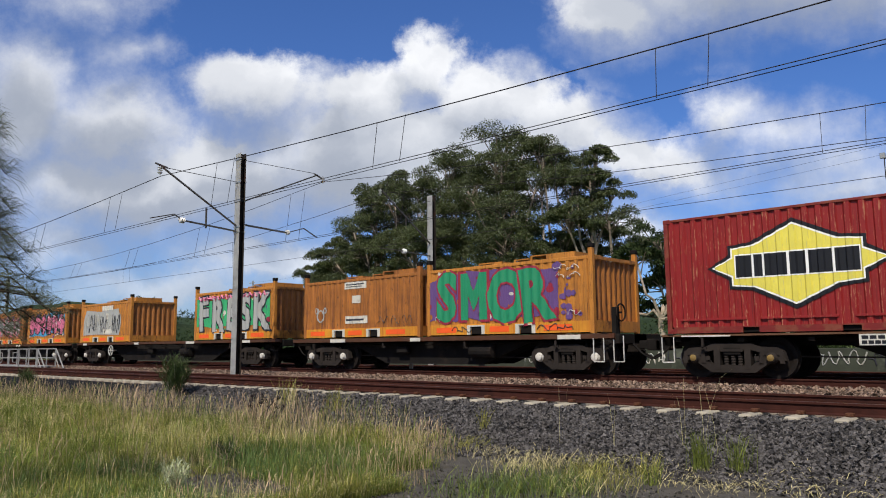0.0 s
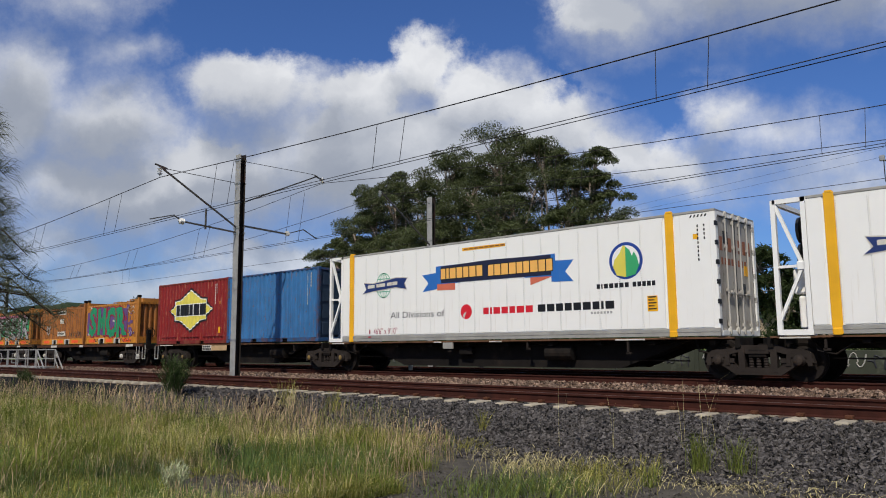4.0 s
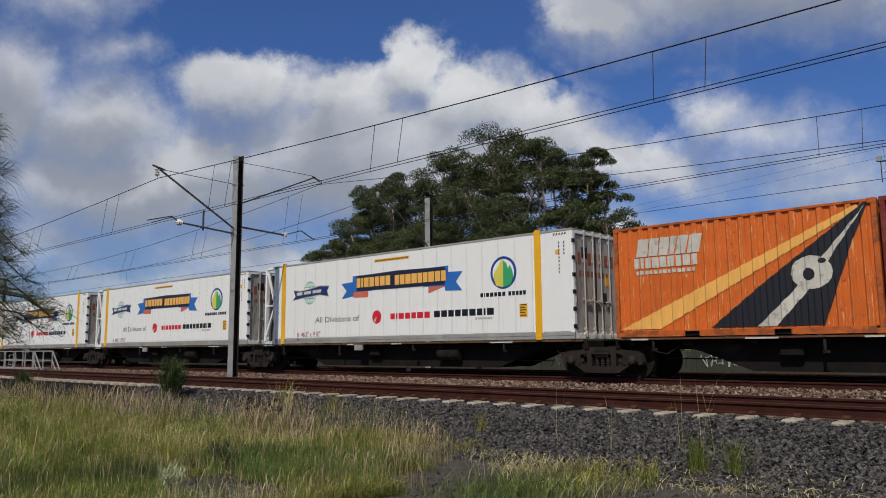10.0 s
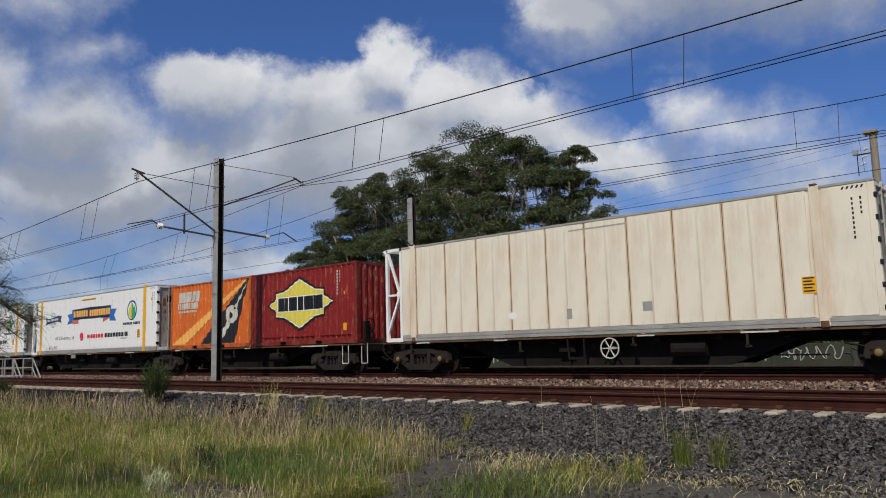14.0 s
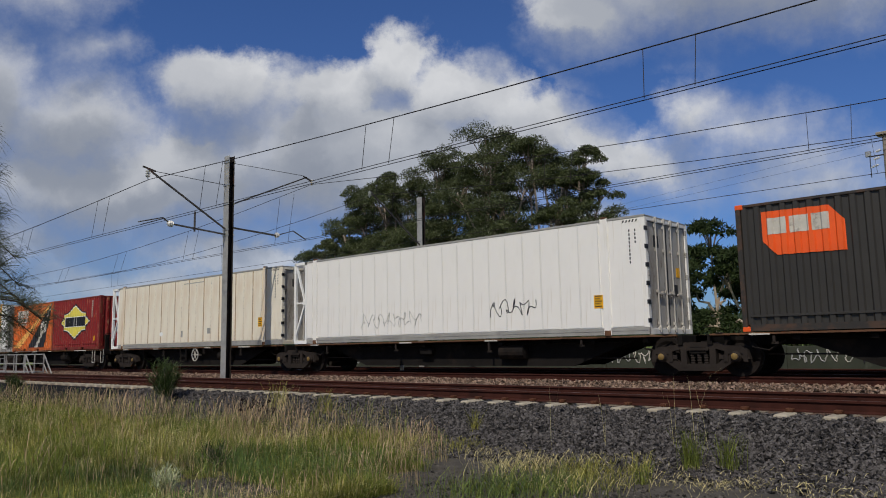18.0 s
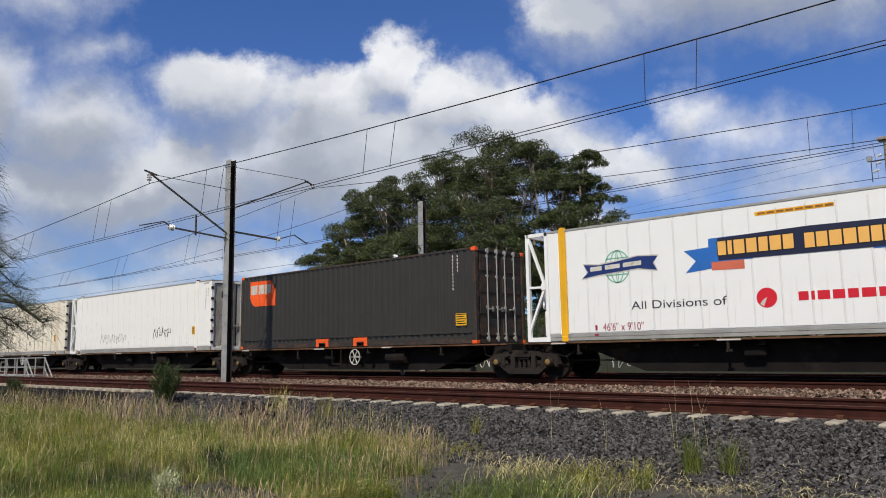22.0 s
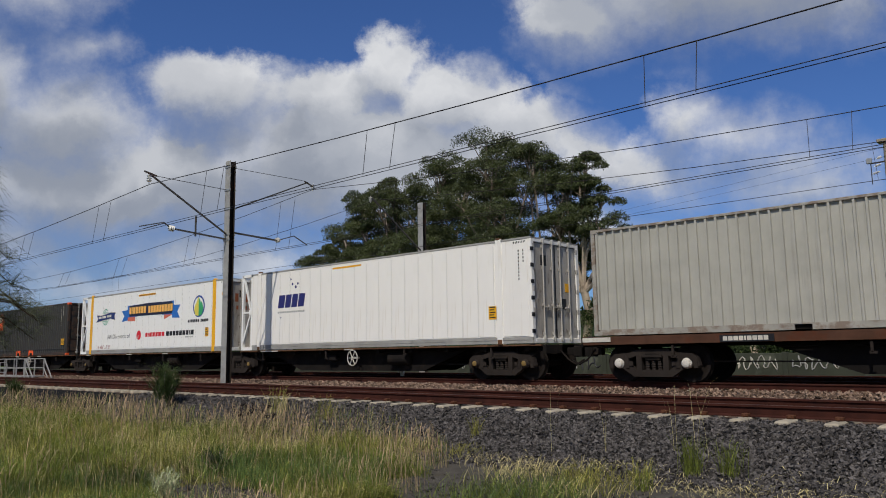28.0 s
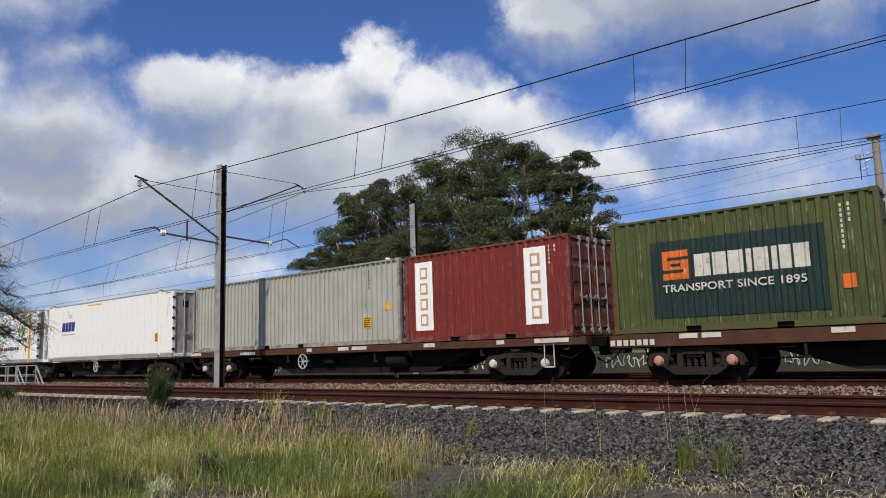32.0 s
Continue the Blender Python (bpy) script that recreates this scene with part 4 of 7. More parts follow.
def iso_box(name, label, L, H, m, u, z=1.0, door=True, dark=None, category="container", rods="galv", doorm=None):
    """A corrugated steel freight container."""
    c = thing(name, label, category, "containers on the train")
    W = 2.438
    worn = RAILS.get(m.name, m)
    post = boxes((0, 0, .1, .11, .13, H - .1), bevel=.012)
    pm = mesh_of("corner_post", post, worn)
    for x, y in ((0, 0), (L - .11, 0), (0, W - .13), (L - .11, W - .13)):
        piece("corner_post", pm, c, pose(x, y, 0))
    cm = mesh_of("corner_casting", boxes((0, 0, 0, .178, .162, .118), bevel=.014), dark or worn)
    for x in (-.004, L - .174):
        for y in (-.004, W - .158):
            for zz in (0, H - .118):
                piece("corner_casting", cm, c, pose(x, y, zz))
    for y in (.004, W - .064):
        part("top_rail", boxes((.17, y, H - .075, L - .17, y + .06, H - .012), bevel=.008), worn, c)
        rows, x = [], .17
        for cut in ((L / 2 - 1.2, L / 2 - .84), (L / 2 + .84, L / 2 + 1.2)):
            rows.append((x, y, .015, cut[0], y + .06, .16))
            rows.append((cut[0], y, .135, cut[1], y + .06, .16))
            x = cut[1]
        rows.append((x, y, .015, L - .17, y + .06, .16))
        part("bottom_rail", boxes(*rows), worn, c)
    part("side_panel", rippled(.11, L - .11, .16, H - .07, .012), m, c)
    part("side_panel", rippled(.11, L - .11, .16, H - .07, W - .012, -1), m, c)
    part("floor", boxes((.02, .07, .03, L - .02, W - .07, .13)), M["frame_dark"], c)
    bm = bmesh.new()
    n = int((L - .24) / .28)
    for i in range(n):
        x = .12 + i * (L - .24) / n
        box(bm, x, .06, H - .055, x + (L - .24) / n * .62, W - .06, H - .02)
        box(bm, x + (L - .24) / n * .62, .06, H - .055, x + (L - .24) / n, W - .06, H - .038)
    part("roof", bm, m, c)
    ends = [0] if door else [0, 1]
    for e in ends:
        bm = bmesh.new()
        ys = [.13] + [y for i in range(8) for y in (.2 + i * .27, .26 + i * .27, .32 + i * .27, .38 + i * .27)] + [W - .13]
        cols = []
        for i, y in enumerate(ys):
            d = .05 if i % 4 in (2, 3) else .01
            x = d if e == 0 else L - d
            cols.append((bm.verts.new((x, y, .14)), bm.verts.new((x, y, H - .1))))
        for p, q in zip(cols, cols[1:]):
            bm.faces.new((p[0], q[0], q[1], p[1]))
        part("end_panel", bm, m, c)
    for x in (.01, L - .08):
        part("end_sill", boxes((x, .16, .015, x + .07, W - .16, .15), bevel=.006), worn, c)
        part("end_header", boxes((x, .16, H - .11, x + .07, W - .16, H - .02), bevel=.006), worn, c)
    if door:
        doors(c, L, H, doorm or worn, rods)
    MOVERS.append((c, u, SIDE_Y, z))
    return c


def number_bars(parent, x, z, m, k=9, step=.11, w=.045, h=.075, wavy=True, base=0.0):
    decal("code_marking", [rect(x, z - i * step, x + w, z - i * step + h) for i in range(k)] + [rect(x + .16, z - i * step, x + .16 + w, z - i * step + h) for i in range(k // 2)], m, parent, wavy, base=base)


def notice(parent, x, z, w, h, wavy=False, base=0.0):
    decal("notice", [rect(x, z, x + w, z + h)], M["strap"], parent, wavy, base=base, label="yellow caution notice")
    decal("notice_marking", [rect(x + .03, z + h * (.12 + .19 * i), x + w - .03 - .05 * (i % 2), z + h * (.2 + .19 * i)) for i in range(5)], M["black"], parent, wavy, lift=.007, base=base)


def diamond(x, z, w, h, k=0.0):
    """The notched lozenge badge."""
    p = [(-.5, 0), (-.375, .115), (-.375, .235), (-.235, .265), (0, .5), (.235, .265), (.375, .235), (.375, .115), (.5, 0), (.375, -.115), (.375, -.235), (.235, -.265), (0, -.5), (-.235, -.265), (-.375, -.235), (-.375, -.115)]
    return [(x + a * w + math.copysign(k, a) * (1.6 if abs(a) > .45 else 1.0 if a else 0), z + b * h + math.copysign(k, b) * (1.5 if abs(b) > .45 else 1.0 if b else 0)) for a, b in p]


def badge_box(u, cx, label, door):
    c = iso_box("shipping_container", label, 6.0, 2.76, M["red"], u, z=1.01, door=door)
    zc = 1.49
    decal("badge_rim", [diamond(cx, zc, 3.56, 1.70, .094)], M["black"], c, lift=.003)
    decal("badge_line", [diamond(cx, zc, 3.56, 1.70, .03)], M["white"], c, lift=.006)
    decal("badge", [diamond(cx, zc, 3.56, 1.70)], M["yellow"], c, lift=.009, label="yellow lozenge badge")
    q = blocks(cx - 1.27, zc - .24, .49, (.36, .17, .46, .34, .46, .46), .06)
    decal("word_outline", [grow(p, .03) for p in q], M["white"], c, lift=.012)
    decal("word_blocks", q, M["black"], c, lift=.015)
    number_bars(c, 4.98, 2.45, M["plate"], 8)
    decal("sticker", [rect(5.33, 1.66, 5.43, 1.78), rect(5.28, .45, 5.5, .7)], M["strap"], c)
    for a, b in ((.35, 1.9), (2.2, 3.8), (4.1, 5.7)):
        part("lower_strip", boxes((a, -.01, .30, b, .02, .35), bevel=.004), M["red"], c)
    return c


def reefer(label, u, m, L=14.1, H=2.98, z=0.985, straps=False, seam="alu"):
    """An insulated box: open machine frame at one end, ribbed panel sides, doors at the other."""
    c = thing("refrigerated_container", label, "container", "containers on the train")
    W = 2.438
    x0, x1 = .74, L
    part("body", boxes((x0 + .02, .02, .2, x1 - .12, W - .02, H - .05)), m, c)
    # riveted panels
    a, b = 1.36, L - 1.3
    n = 19
    w = (b - a) / n
    pm = mesh_of("panel", boxes((0, 0, .22, w - .008, .02, H - .07), bevel=.003), m)
    for i in range(n):
        piece("panel", pm, c, pose(a + i * w, .0, 0))
    for p, q in ((x0, 1.06), (L - 1.0, L - .14)):
        part("end_panel", boxes((p, 0, .22, q, .02, H - .07), bevel=.003), m, c)
    rm = mesh_of("rivet_strip", boxes(*[(-.008, -.004, .26 + k * .055, .008, .0, .275 + k * .055) for k in range(int((H - .36) / .055))]), M["alu"])
    for i in range(n + 1):
        piece("rivet_strip", rm, c, pose(a + i * w - .03, 0, 0))["kind"] = "stuff"
        if i % 2 == 0 and seam != "alu":
            part("seam_stain", boxes((a + i * w - .05, -.0015, .22, a + i * w + .035, .0, H - .07)), M["stain"], c, "brown stain along the seam")
            part("seam", boxes((a + i * w - .012, -.003, .22, a + i * w + .004, .0, H - .07)), M[seam], c)
    part("bottom_rail", boxes((x0, -.012, .11, L, .04, .2), (x0, -.004, .02, L, .04, .11), bevel=.006), M["alu"], c, "grey aluminium lower rail")
    part("top_rail", boxes((x0, -.008, H - .06, L, .05, H), bevel=.006), M["alu"], c)
    part("roof", boxes((x0, .05, H - .05, L, W - .05, H - .01)), M["alu"], c)
    sm = M["strap"] if straps else m
    for p in (1.07, L - 1.28):
        part("lifting_post", boxes((p + .03, -.014, .015, p + .24, .03, H + .02), bevel=.01), sm, c, "yellow lifting post" if straps else "")
        part("post_foot", boxes((p + .05, -.03, -.0, p + .22, .02, .14), bevel=.01), sm if straps else M["sill_rust"], c)
        part("post_head", boxes((p + .06, -.02, H + .0, p + .2, .1, H + .06), bevel=.01), sm if straps else M["sill_rust"], c)
    # machine frame
    fr = [((.05, .05, .02), (.05, .05, H), .1), ((.05, W - .05, .02), (.05, W - .05, H), .1), ((.68, .05, .02), (.68, .05, H), .1), ((.05, .05, H - .05), (.74, .05, H - .05), .1),
          ((.05, .05, .07), (.74, .05, .07), .12), ((.05, .05, H - .05), (.05, W - .05, H - .05), .1), ((.05, .05, .07), (.05, W - .05, .07), .12),
          ((.08, .05, H - .1), (.6, .05, H * .5), .07), ((.6, .05, H * .5), (.08, .05, .35), .07), ((.05, .05, H * .5), (.68, .05, H * .5), .06)]
    part("machine_frame", bars(*fr), M["white"], c, "white open steel frame")
    part("gusset", boxes((.48, .0, H * .5 - .1, .66, .06, H * .5 + .1), bevel=.02), M["white"], c)
    part("cooling_unit", boxes((.4, .25, .15, .72, W - .25, .85), (.3, .3, .9, .7, W - .3, 1.45), bevel=.03), M["offwhite"], c)
    for zz in (1.75, 2.35):
        for yy in (.75, 1.7):
            bm = bmesh.new()
            lathe(bm, [(.3, .36), (.3, .42), (.12, .44), (.12, .7)], (0, yy, zz), "x", 16)
            part("fan", bm, M["black"], c)
    part("bulkhead", boxes((.7, .1, .1, .745, W - .1, H - .05)), M["frame_dark"], c)
    # door end
    part("door_frame", boxes((L - .14, 0, .02, L, .14, H - .02), (L - .14, W - .14, .02, L, W, H - .02), (L - .12, .14, H - .14, L, W - .14, H - .03), (L - .12, .14, .02, L, W - .14, .16), bevel=.01), m, c)
    doors(c, L, H, M["doorgrey"], "rodgrey", plain=True)
    part("door_plate", boxes((L - .046, .5, 2.2, L - .036, .78, 2.5)), M["black"], c)
    part("door_plate", boxes((L - .046, 1.5, 1.0, L - .036, 1.75, 1.3)), M["black"], c)
    part("door_notice", boxes((L - .046, 1.72, 1.5, L - .036, 1.95, 1.75)), M["strap"], c)
    hm = mesh_of("black_hinge", boxes((L - .03, -.012, 0, L + .02, .1, .11), bevel=.008), M["black"])
    for k in range(6):
        piece("black_hinge", hm, c, pose(0, 0, .3 + k * (H - .7) / 5))
    decal("hazard_stripes", [[(L - .62 + i * .09, H - .16), (L - .58 + i * .09, H - .16), (L - .55 + i * .09, H - .1), (L - .59 + i * .09, H - .1)] for i in range(5)], M["black"], c, False)
    number_bars(c, L - .45, H - .4, M["black"], 9, .1, .035, .06, False)
    MOVERS.append((c, u, SIDE_Y, z))
    return c


def word(parent, name, m, x, z, h, text_widths, gap, base=0.0, lift=.005, rise=0.0):
    return decal(name, blocks(x, z, h, text_widths, gap, rise=rise), m, parent, False, lift=lift, base=base)


def liveried(u, label):
    """The white box with blue ribbons, globe, leaf roundel and lettering."""
    c = reefer(label, u, M["white"], straps=True)
    # two rows of faded brown letters, as plain blocks, across the doors
    for z, h, ws, gap, y in ((2.02, .34, (.15, .08, .18, .17, .15, .18, .17), .13, .3), (1.70, .16, (.1, .11, .11, .12, .1, .1, .12, .11, .1), .09, .36)):
        for w_ in ws:
            part("word_block", boxes((14.1 - .047, y, z, 14.1 - .041, y + w_, z + h)), M["doorword"], c)
            y += w_ + gap
    rings_ = []
    for k in (1.0, .55, .12):
        o, i = disc(2.82, 1.85, .36 * k, .42), disc(2.82, 1.85, .36 * k - .028, .39)
        rings_ += [[o[j], o[(j + 1) % 24], i[(j + 1) % 24], i[j]] for j in range(24)]
    for dz in (-.21, .21):
        rings_.append(rect(2.5, 1.84 + dz, 3.14, 1.868 + dz))
    decal("globe", rings_, M["seafoam"], c, False)
    o = [(1.80, 1.62), (1.98, 1.76), (1.86, 1.97), (2.3, 1.93), (2.82, 1.98), (3.4, 2.06), (3.93, 2.02), (3.80, 1.86), (3.9, 1.68), (3.4, 1.76), (2.82, 1.72), (2.3, 1.68)]
    decal("ribbon_edge", [grow(o, .03)], M["plate"], c, False, lift=.007)
    decal("globe_ribbon", [o], M["navy"], c, False, lift=.010)
    word(c, "word_blocks", M["plate"], 2.05, 1.78, .11, (.34, .42, .50), .09, lift=.014, rise=.04)
    # large ribbon
    decal("ribbon_tail", [[(4.62, 1.53), (5.32, 1.6), (5.32, 2.1), (4.60, 2.06), (4.88, 1.8)], [(9.5, 1.55), (10.2, 1.52), (9.95, 1.8), (10.22, 2.1), (9.5, 2.12)]], M["ribbon"], c, False)
    decal("ribbon_fold", [[(5.25, 1.55), (6.0, 1.53), (6.0, 1.78), (5.25, 1.78)], [(8.8, 1.50), (9.62, 1.72), (9.62, 1.78), (8.8, 1.78)]], M["salmon"], c, False, lift=.006)
    decal("ribbon_side", [[(5.2, 1.74), (6.2, 1.74), (6.2, 2.3), (5.2, 2.29)], [(8.6, 1.72), (9.64, 1.70), (9.64, 2.31), (8.6, 2.30)]], M["ribbon"], c, False, lift=.008)
    decal("ribbon", [[(5.42, 1.76), (9.5, 1.74), (9.5, 2.29), (7.4, 2.33), (5.42, 2.28)]], M["ribbon_dark"], c, False, lift=.011)
    q = blocks(5.42, 1.88, .32, (.19, .10, .24, .23, .20, .24, .22), .04) + blocks(7.3, 1.86, .32, (.2, .22, .24, .24, .2, .2, .25, .22, .2), .035)
    decal("word_outline", [grow(p, .02) for p in q], M["black"], c, False, lift=.014)
    decal("word_blocks", q, M["gold"], c, False, lift=.017)
    decal("strip_notice", [rect(6.3, 2.68, 7.93, 2.77)], M["strap"], c, False)
    decal("notice_marking", [rect(6.36 + k * .2, 2.705, 6.52 + k * .2, 2.745) for k in range(8)], M["ochre2"], c, False, lift=.008)
    lettering("All Divisions of", 3.16, .75, .285, M["ink"], c, 1.36)
    decal("red_dot", [disc(6.43, .85, .22, .22)], M["scarlet"], c, False)
    decal("dot_flash", [[(6.28, .72), (6.36, .66), (6.44, .86), (6.36, .82)]], M["plate"], c, False, lift=.008)
    word(c, "word_blocks", M["scarlet"], 7.09, .75, .19, (.2, .07, .24, .23, .2, .26, .24), .055)
    word(c, "word_blocks", M["black"], 9.03, .75, .20, (.25, .24, .22, .22, .23, .24, .2, .07, .25), .055)
    word(c, "word_blocks", M["spray_grey"], 10.7, .63, .06, (.06,) * 7, .035)
    # leaf roundel
    o, i = disc(11.76, 1.94, .47, .47, 32), disc(11.76, 1.94, .39, .39, 32)
    decal("roundel", [o], M["royal"], c, False)
    decal("roundel_face", [i], M["white"], c, False, lift=.008)
    decal("leaf_mark", [[(11.76, 1.52), (11.5, 1.58), (11.40, 1.80), (11.45, 1.98), (11.6, 2.15), (11.70, 2.34), (11.76, 2.3)]], M["yellow"], c, False, lift=.012)
    decal("leaf_mark", [[(11.76, 1.52), (12.02, 1.58), (12.13, 1.80), (12.08, 2.0), (12.0, 2.15), (11.94, 2.05), (11.88, 2.2), (11.76, 2.3)]], M["jade"], c, False, lift=.012)
    word(c, "word_blocks", M["black"], 10.90, 1.27, .12, (.1, .04, .12, .12, .1, .12, .11), .035)
    word(c, "word_blocks", M["black"], 11.93, 1.27, .12, (.1, .1, .1, .1, .09), .03)
    notice(c, 12.31, .64, .27, .38)
    decal("code_mark", [rect(13.55, 2.3, 13.68, 2.42)], M["strap"], c, False)
    lettering("46'6\" x 9'10\"", 2.34, .25, .27, M["maroon"], c, .82)
    decal("small_mark", [rect(2.13, .27, 2.19, .4), rect(2.1, .13, 2.22, .18)], M["maroon"], c, False, base=-.012)
    return c


for key, col in (("seafoam", (120, 190, 160)), ("ribbon", (44, 110, 190)), ("ribbon_dark", (30, 34, 62)), ("salmon", (214, 112, 84)), ("gold", (246, 186, 96)), ("ink", (50, 50, 56)),
                 ("scarlet", (214, 30, 46)), ("royal", (28, 66, 150)), ("jade", (60, 170, 110)), ("maroon", (150, 40, 60)), ("purple", (104, 74, 128)), ("spray_green", (36, 140, 96)),
                 ("spray_grey", (168, 168, 164)), ("spray_pink", (206, 110, 140)), ("spray_blue", (70, 150, 190)), ("charcoal", (34, 34, 40)), ("tan", (196, 160, 124)), ("bluedark", (44, 62, 84)), ("violet_blue", (44, 46, 110))):
    M[key] = paint(key + "_paint", rgb(*col), much=0.15, var=0.08)
# ---- wagons ----
WHEEL_R = 0.46
_wheel = bmesh.new()
for s in (-1, 1):
    lathe(_wheel, [(.09, s * .82), (.12, s * .80), (.30, s * .76), (.37, s * .80), (WHEEL_R, s * .80), (WHEEL_R + .004, s * .70), (WHEEL_R + .03, s * .69), (WHEEL_R + .03, s * .665), (.36, s * .665), (.30, s * .70), (.12, s * .70), (.09, s * .68)], n=28)
bar(_wheel, (0, -1.05, 0), (0, 1.05, 0), .15, n=10)
for a in (0, math.pi / 2, math.pi, -math.pi / 2):
    box(_wheel, math.cos(a) * .2 - .02, -.84, math.sin(a) * .2 - .02, math.cos(a) * .2 + .02, -.80, math.sin(a) * .2 + .02)
WHEELSET = mesh_of("wheelset", _wheel, M["wheel"])


def side_frame():
    """Cast truss: heavy top and bottom chords, two columns, and housings round the axle boxes."""
    bm = bmesh.new()
    y0, y1 = -.075, .075
    slab(bm, [(-1.19, .40), (-1.13, .61), (-.98, .69), (-.62, .71), (-.40, .79), (.40, .79), (.62, .71), (.98, .69), (1.13, .61), (1.19, .40), (1.03, .40), (.97, .50), (.74, .55), (.44, .63), (-.44, .63), (-.74, .55), (-.97, .50), (-1.03, .40)], y0, y1)
    slab(bm, [(-.99, .50), (-.76, .55), (-.44, .29), (.44, .29), (.76, .55), (.99, .50), (.84, .36), (.50, .13), (-.50, .13), (-.84, .36)], y0 - .004, y1 + .004)
    for x in (-.42, .28):
        slab(bm, [(x, .2), (x + .14, .2), (x + .14, .72), (x, .72)], y0 - .01, y1 + .01)
    for x in (-.88, .88):
        slab(bm, [(x - .27, .34), (x - .17, .34), (x - .17, .52), (x + .17, .52), (x + .17, .34), (x + .27, .34), (x + .25, .58), (x + .14, .68), (x - .14, .68), (x - .25, .58)], y0 - .025, y1 + .025)
    slab(bm, [(-.26, .60), (.26, .60), (.26, .66), (-.26, .66)], y0 - .035, y1 + .035)
    for x in (-.56, .56):
        box(bm, x - .05, y0 - .03, .40, x + .05, y0, .5)
    return bm


SIDEFRAME = mesh_of("side_frame", side_frame(), M["bogie"])
_sp = bmesh.new()
lathe(_sp, [(.06 if j % 2 else .045, .27 + j * .03) for j in range(10)], (0, 0, 0), "z", 10)
SPRING = mesh_of("spring", _sp, M["bogie"])
BOLSTER = mesh_of("bolster", boxes((-.2, -1.08, .52, .2, 1.08, .70), (-.26, -.3, .70, .26, .3, .82), (-.9, -.62, .34, -.84, .62, .42), (.84, -.62, .34, .9, .62, .42), (-.62, -.72, .32, -.5, -.66, .6), (.5, -.72, .32, .62, -.66, .6), bevel=.015), M["frame_dark"])


def _cap(m):
    bm = bmesh.new()
    lathe(bm, [(.13, .06), (.13, -.03), (.105, -.06), (.1, -.1), (.05, -.12)], n=14)
    box(bm, -.13, -.02, .08, .13, .1, .17)
    return mesh_of("axle_cap", bm, M[m])


CAPS = {k: _cap(k) for k in ("hubwhite", "brass", "bogie", "pinkcap")}

_dc = bmesh.new()
lathe(_dc, [(.075, -.1), (.075, -.125), (.03, -.14)], n=12)
DISC = mesh_of("cap_disc", _dc, M["brass"])


def bogie(wagon, x, caps="bogie"):
    b = new("bogie")
    b.empty_display_size = .2
    b.parent = wagon
    b.matrix_basis = pose(x, MID, 0)
    for y in (-1.0, 1.0):
        piece("side_frame", SIDEFRAME, b, pose(0, y, 0))
        for s in (-.16, 0, .16):
            piece("spring", SPRING, b, pose(s, y, 0))
        for s in (-.88, .88):
            if caps == "brass":
                piece("cap_disc", DISC, b, pose(s, y * 1.06, WHEEL_R) @ (pose(0, 0, 0, 0, 0, 180) if y > 0 else Matrix()))
            piece("axle_cap", CAPS["bogie" if caps == "brass" else caps], b, pose(s, y * 1.06, WHEEL_R) @ (pose(0, 0, 0, 0, 0, 180) if y > 0 else Matrix()))
    piece("bolster", BOLSTER, b)
    for s in (-.88, .88):
        w = piece("wheelset", WHEELSET, b, pose(s, 0, WHEEL_R))
        ROLLERS.append((w, s))
    return b


def hand_wheel(wagon, x, z=.62, y=.02):
    bm = bmesh.new()
    ring(bm, (x, y, z), .25, .027)
    for i in range(6):
        a = i * math.pi / 3
        bar(bm, (x, y, z), (x + .25 * math.cos(a), y, z + .25 * math.sin(a)), .023)
    bar(bm, (x, y - .03, z), (x, y + .3, z), .07, n=8)
    part("hand_wheel", bm, M["wheelwhite"], wagon, "white spoked brake wheel")


def step_irons(wagon, x, m="wheelwhite", side=1):
    part("step", bars(((x, .02, .95), (x, .02, .35), .022), ((x, .02, .35), (x + .3 * side, .02, .35), .03), ((x + .3 * side, .02, .35), (x + .3 * side, .02, .95), .022)), M[m], wagon)


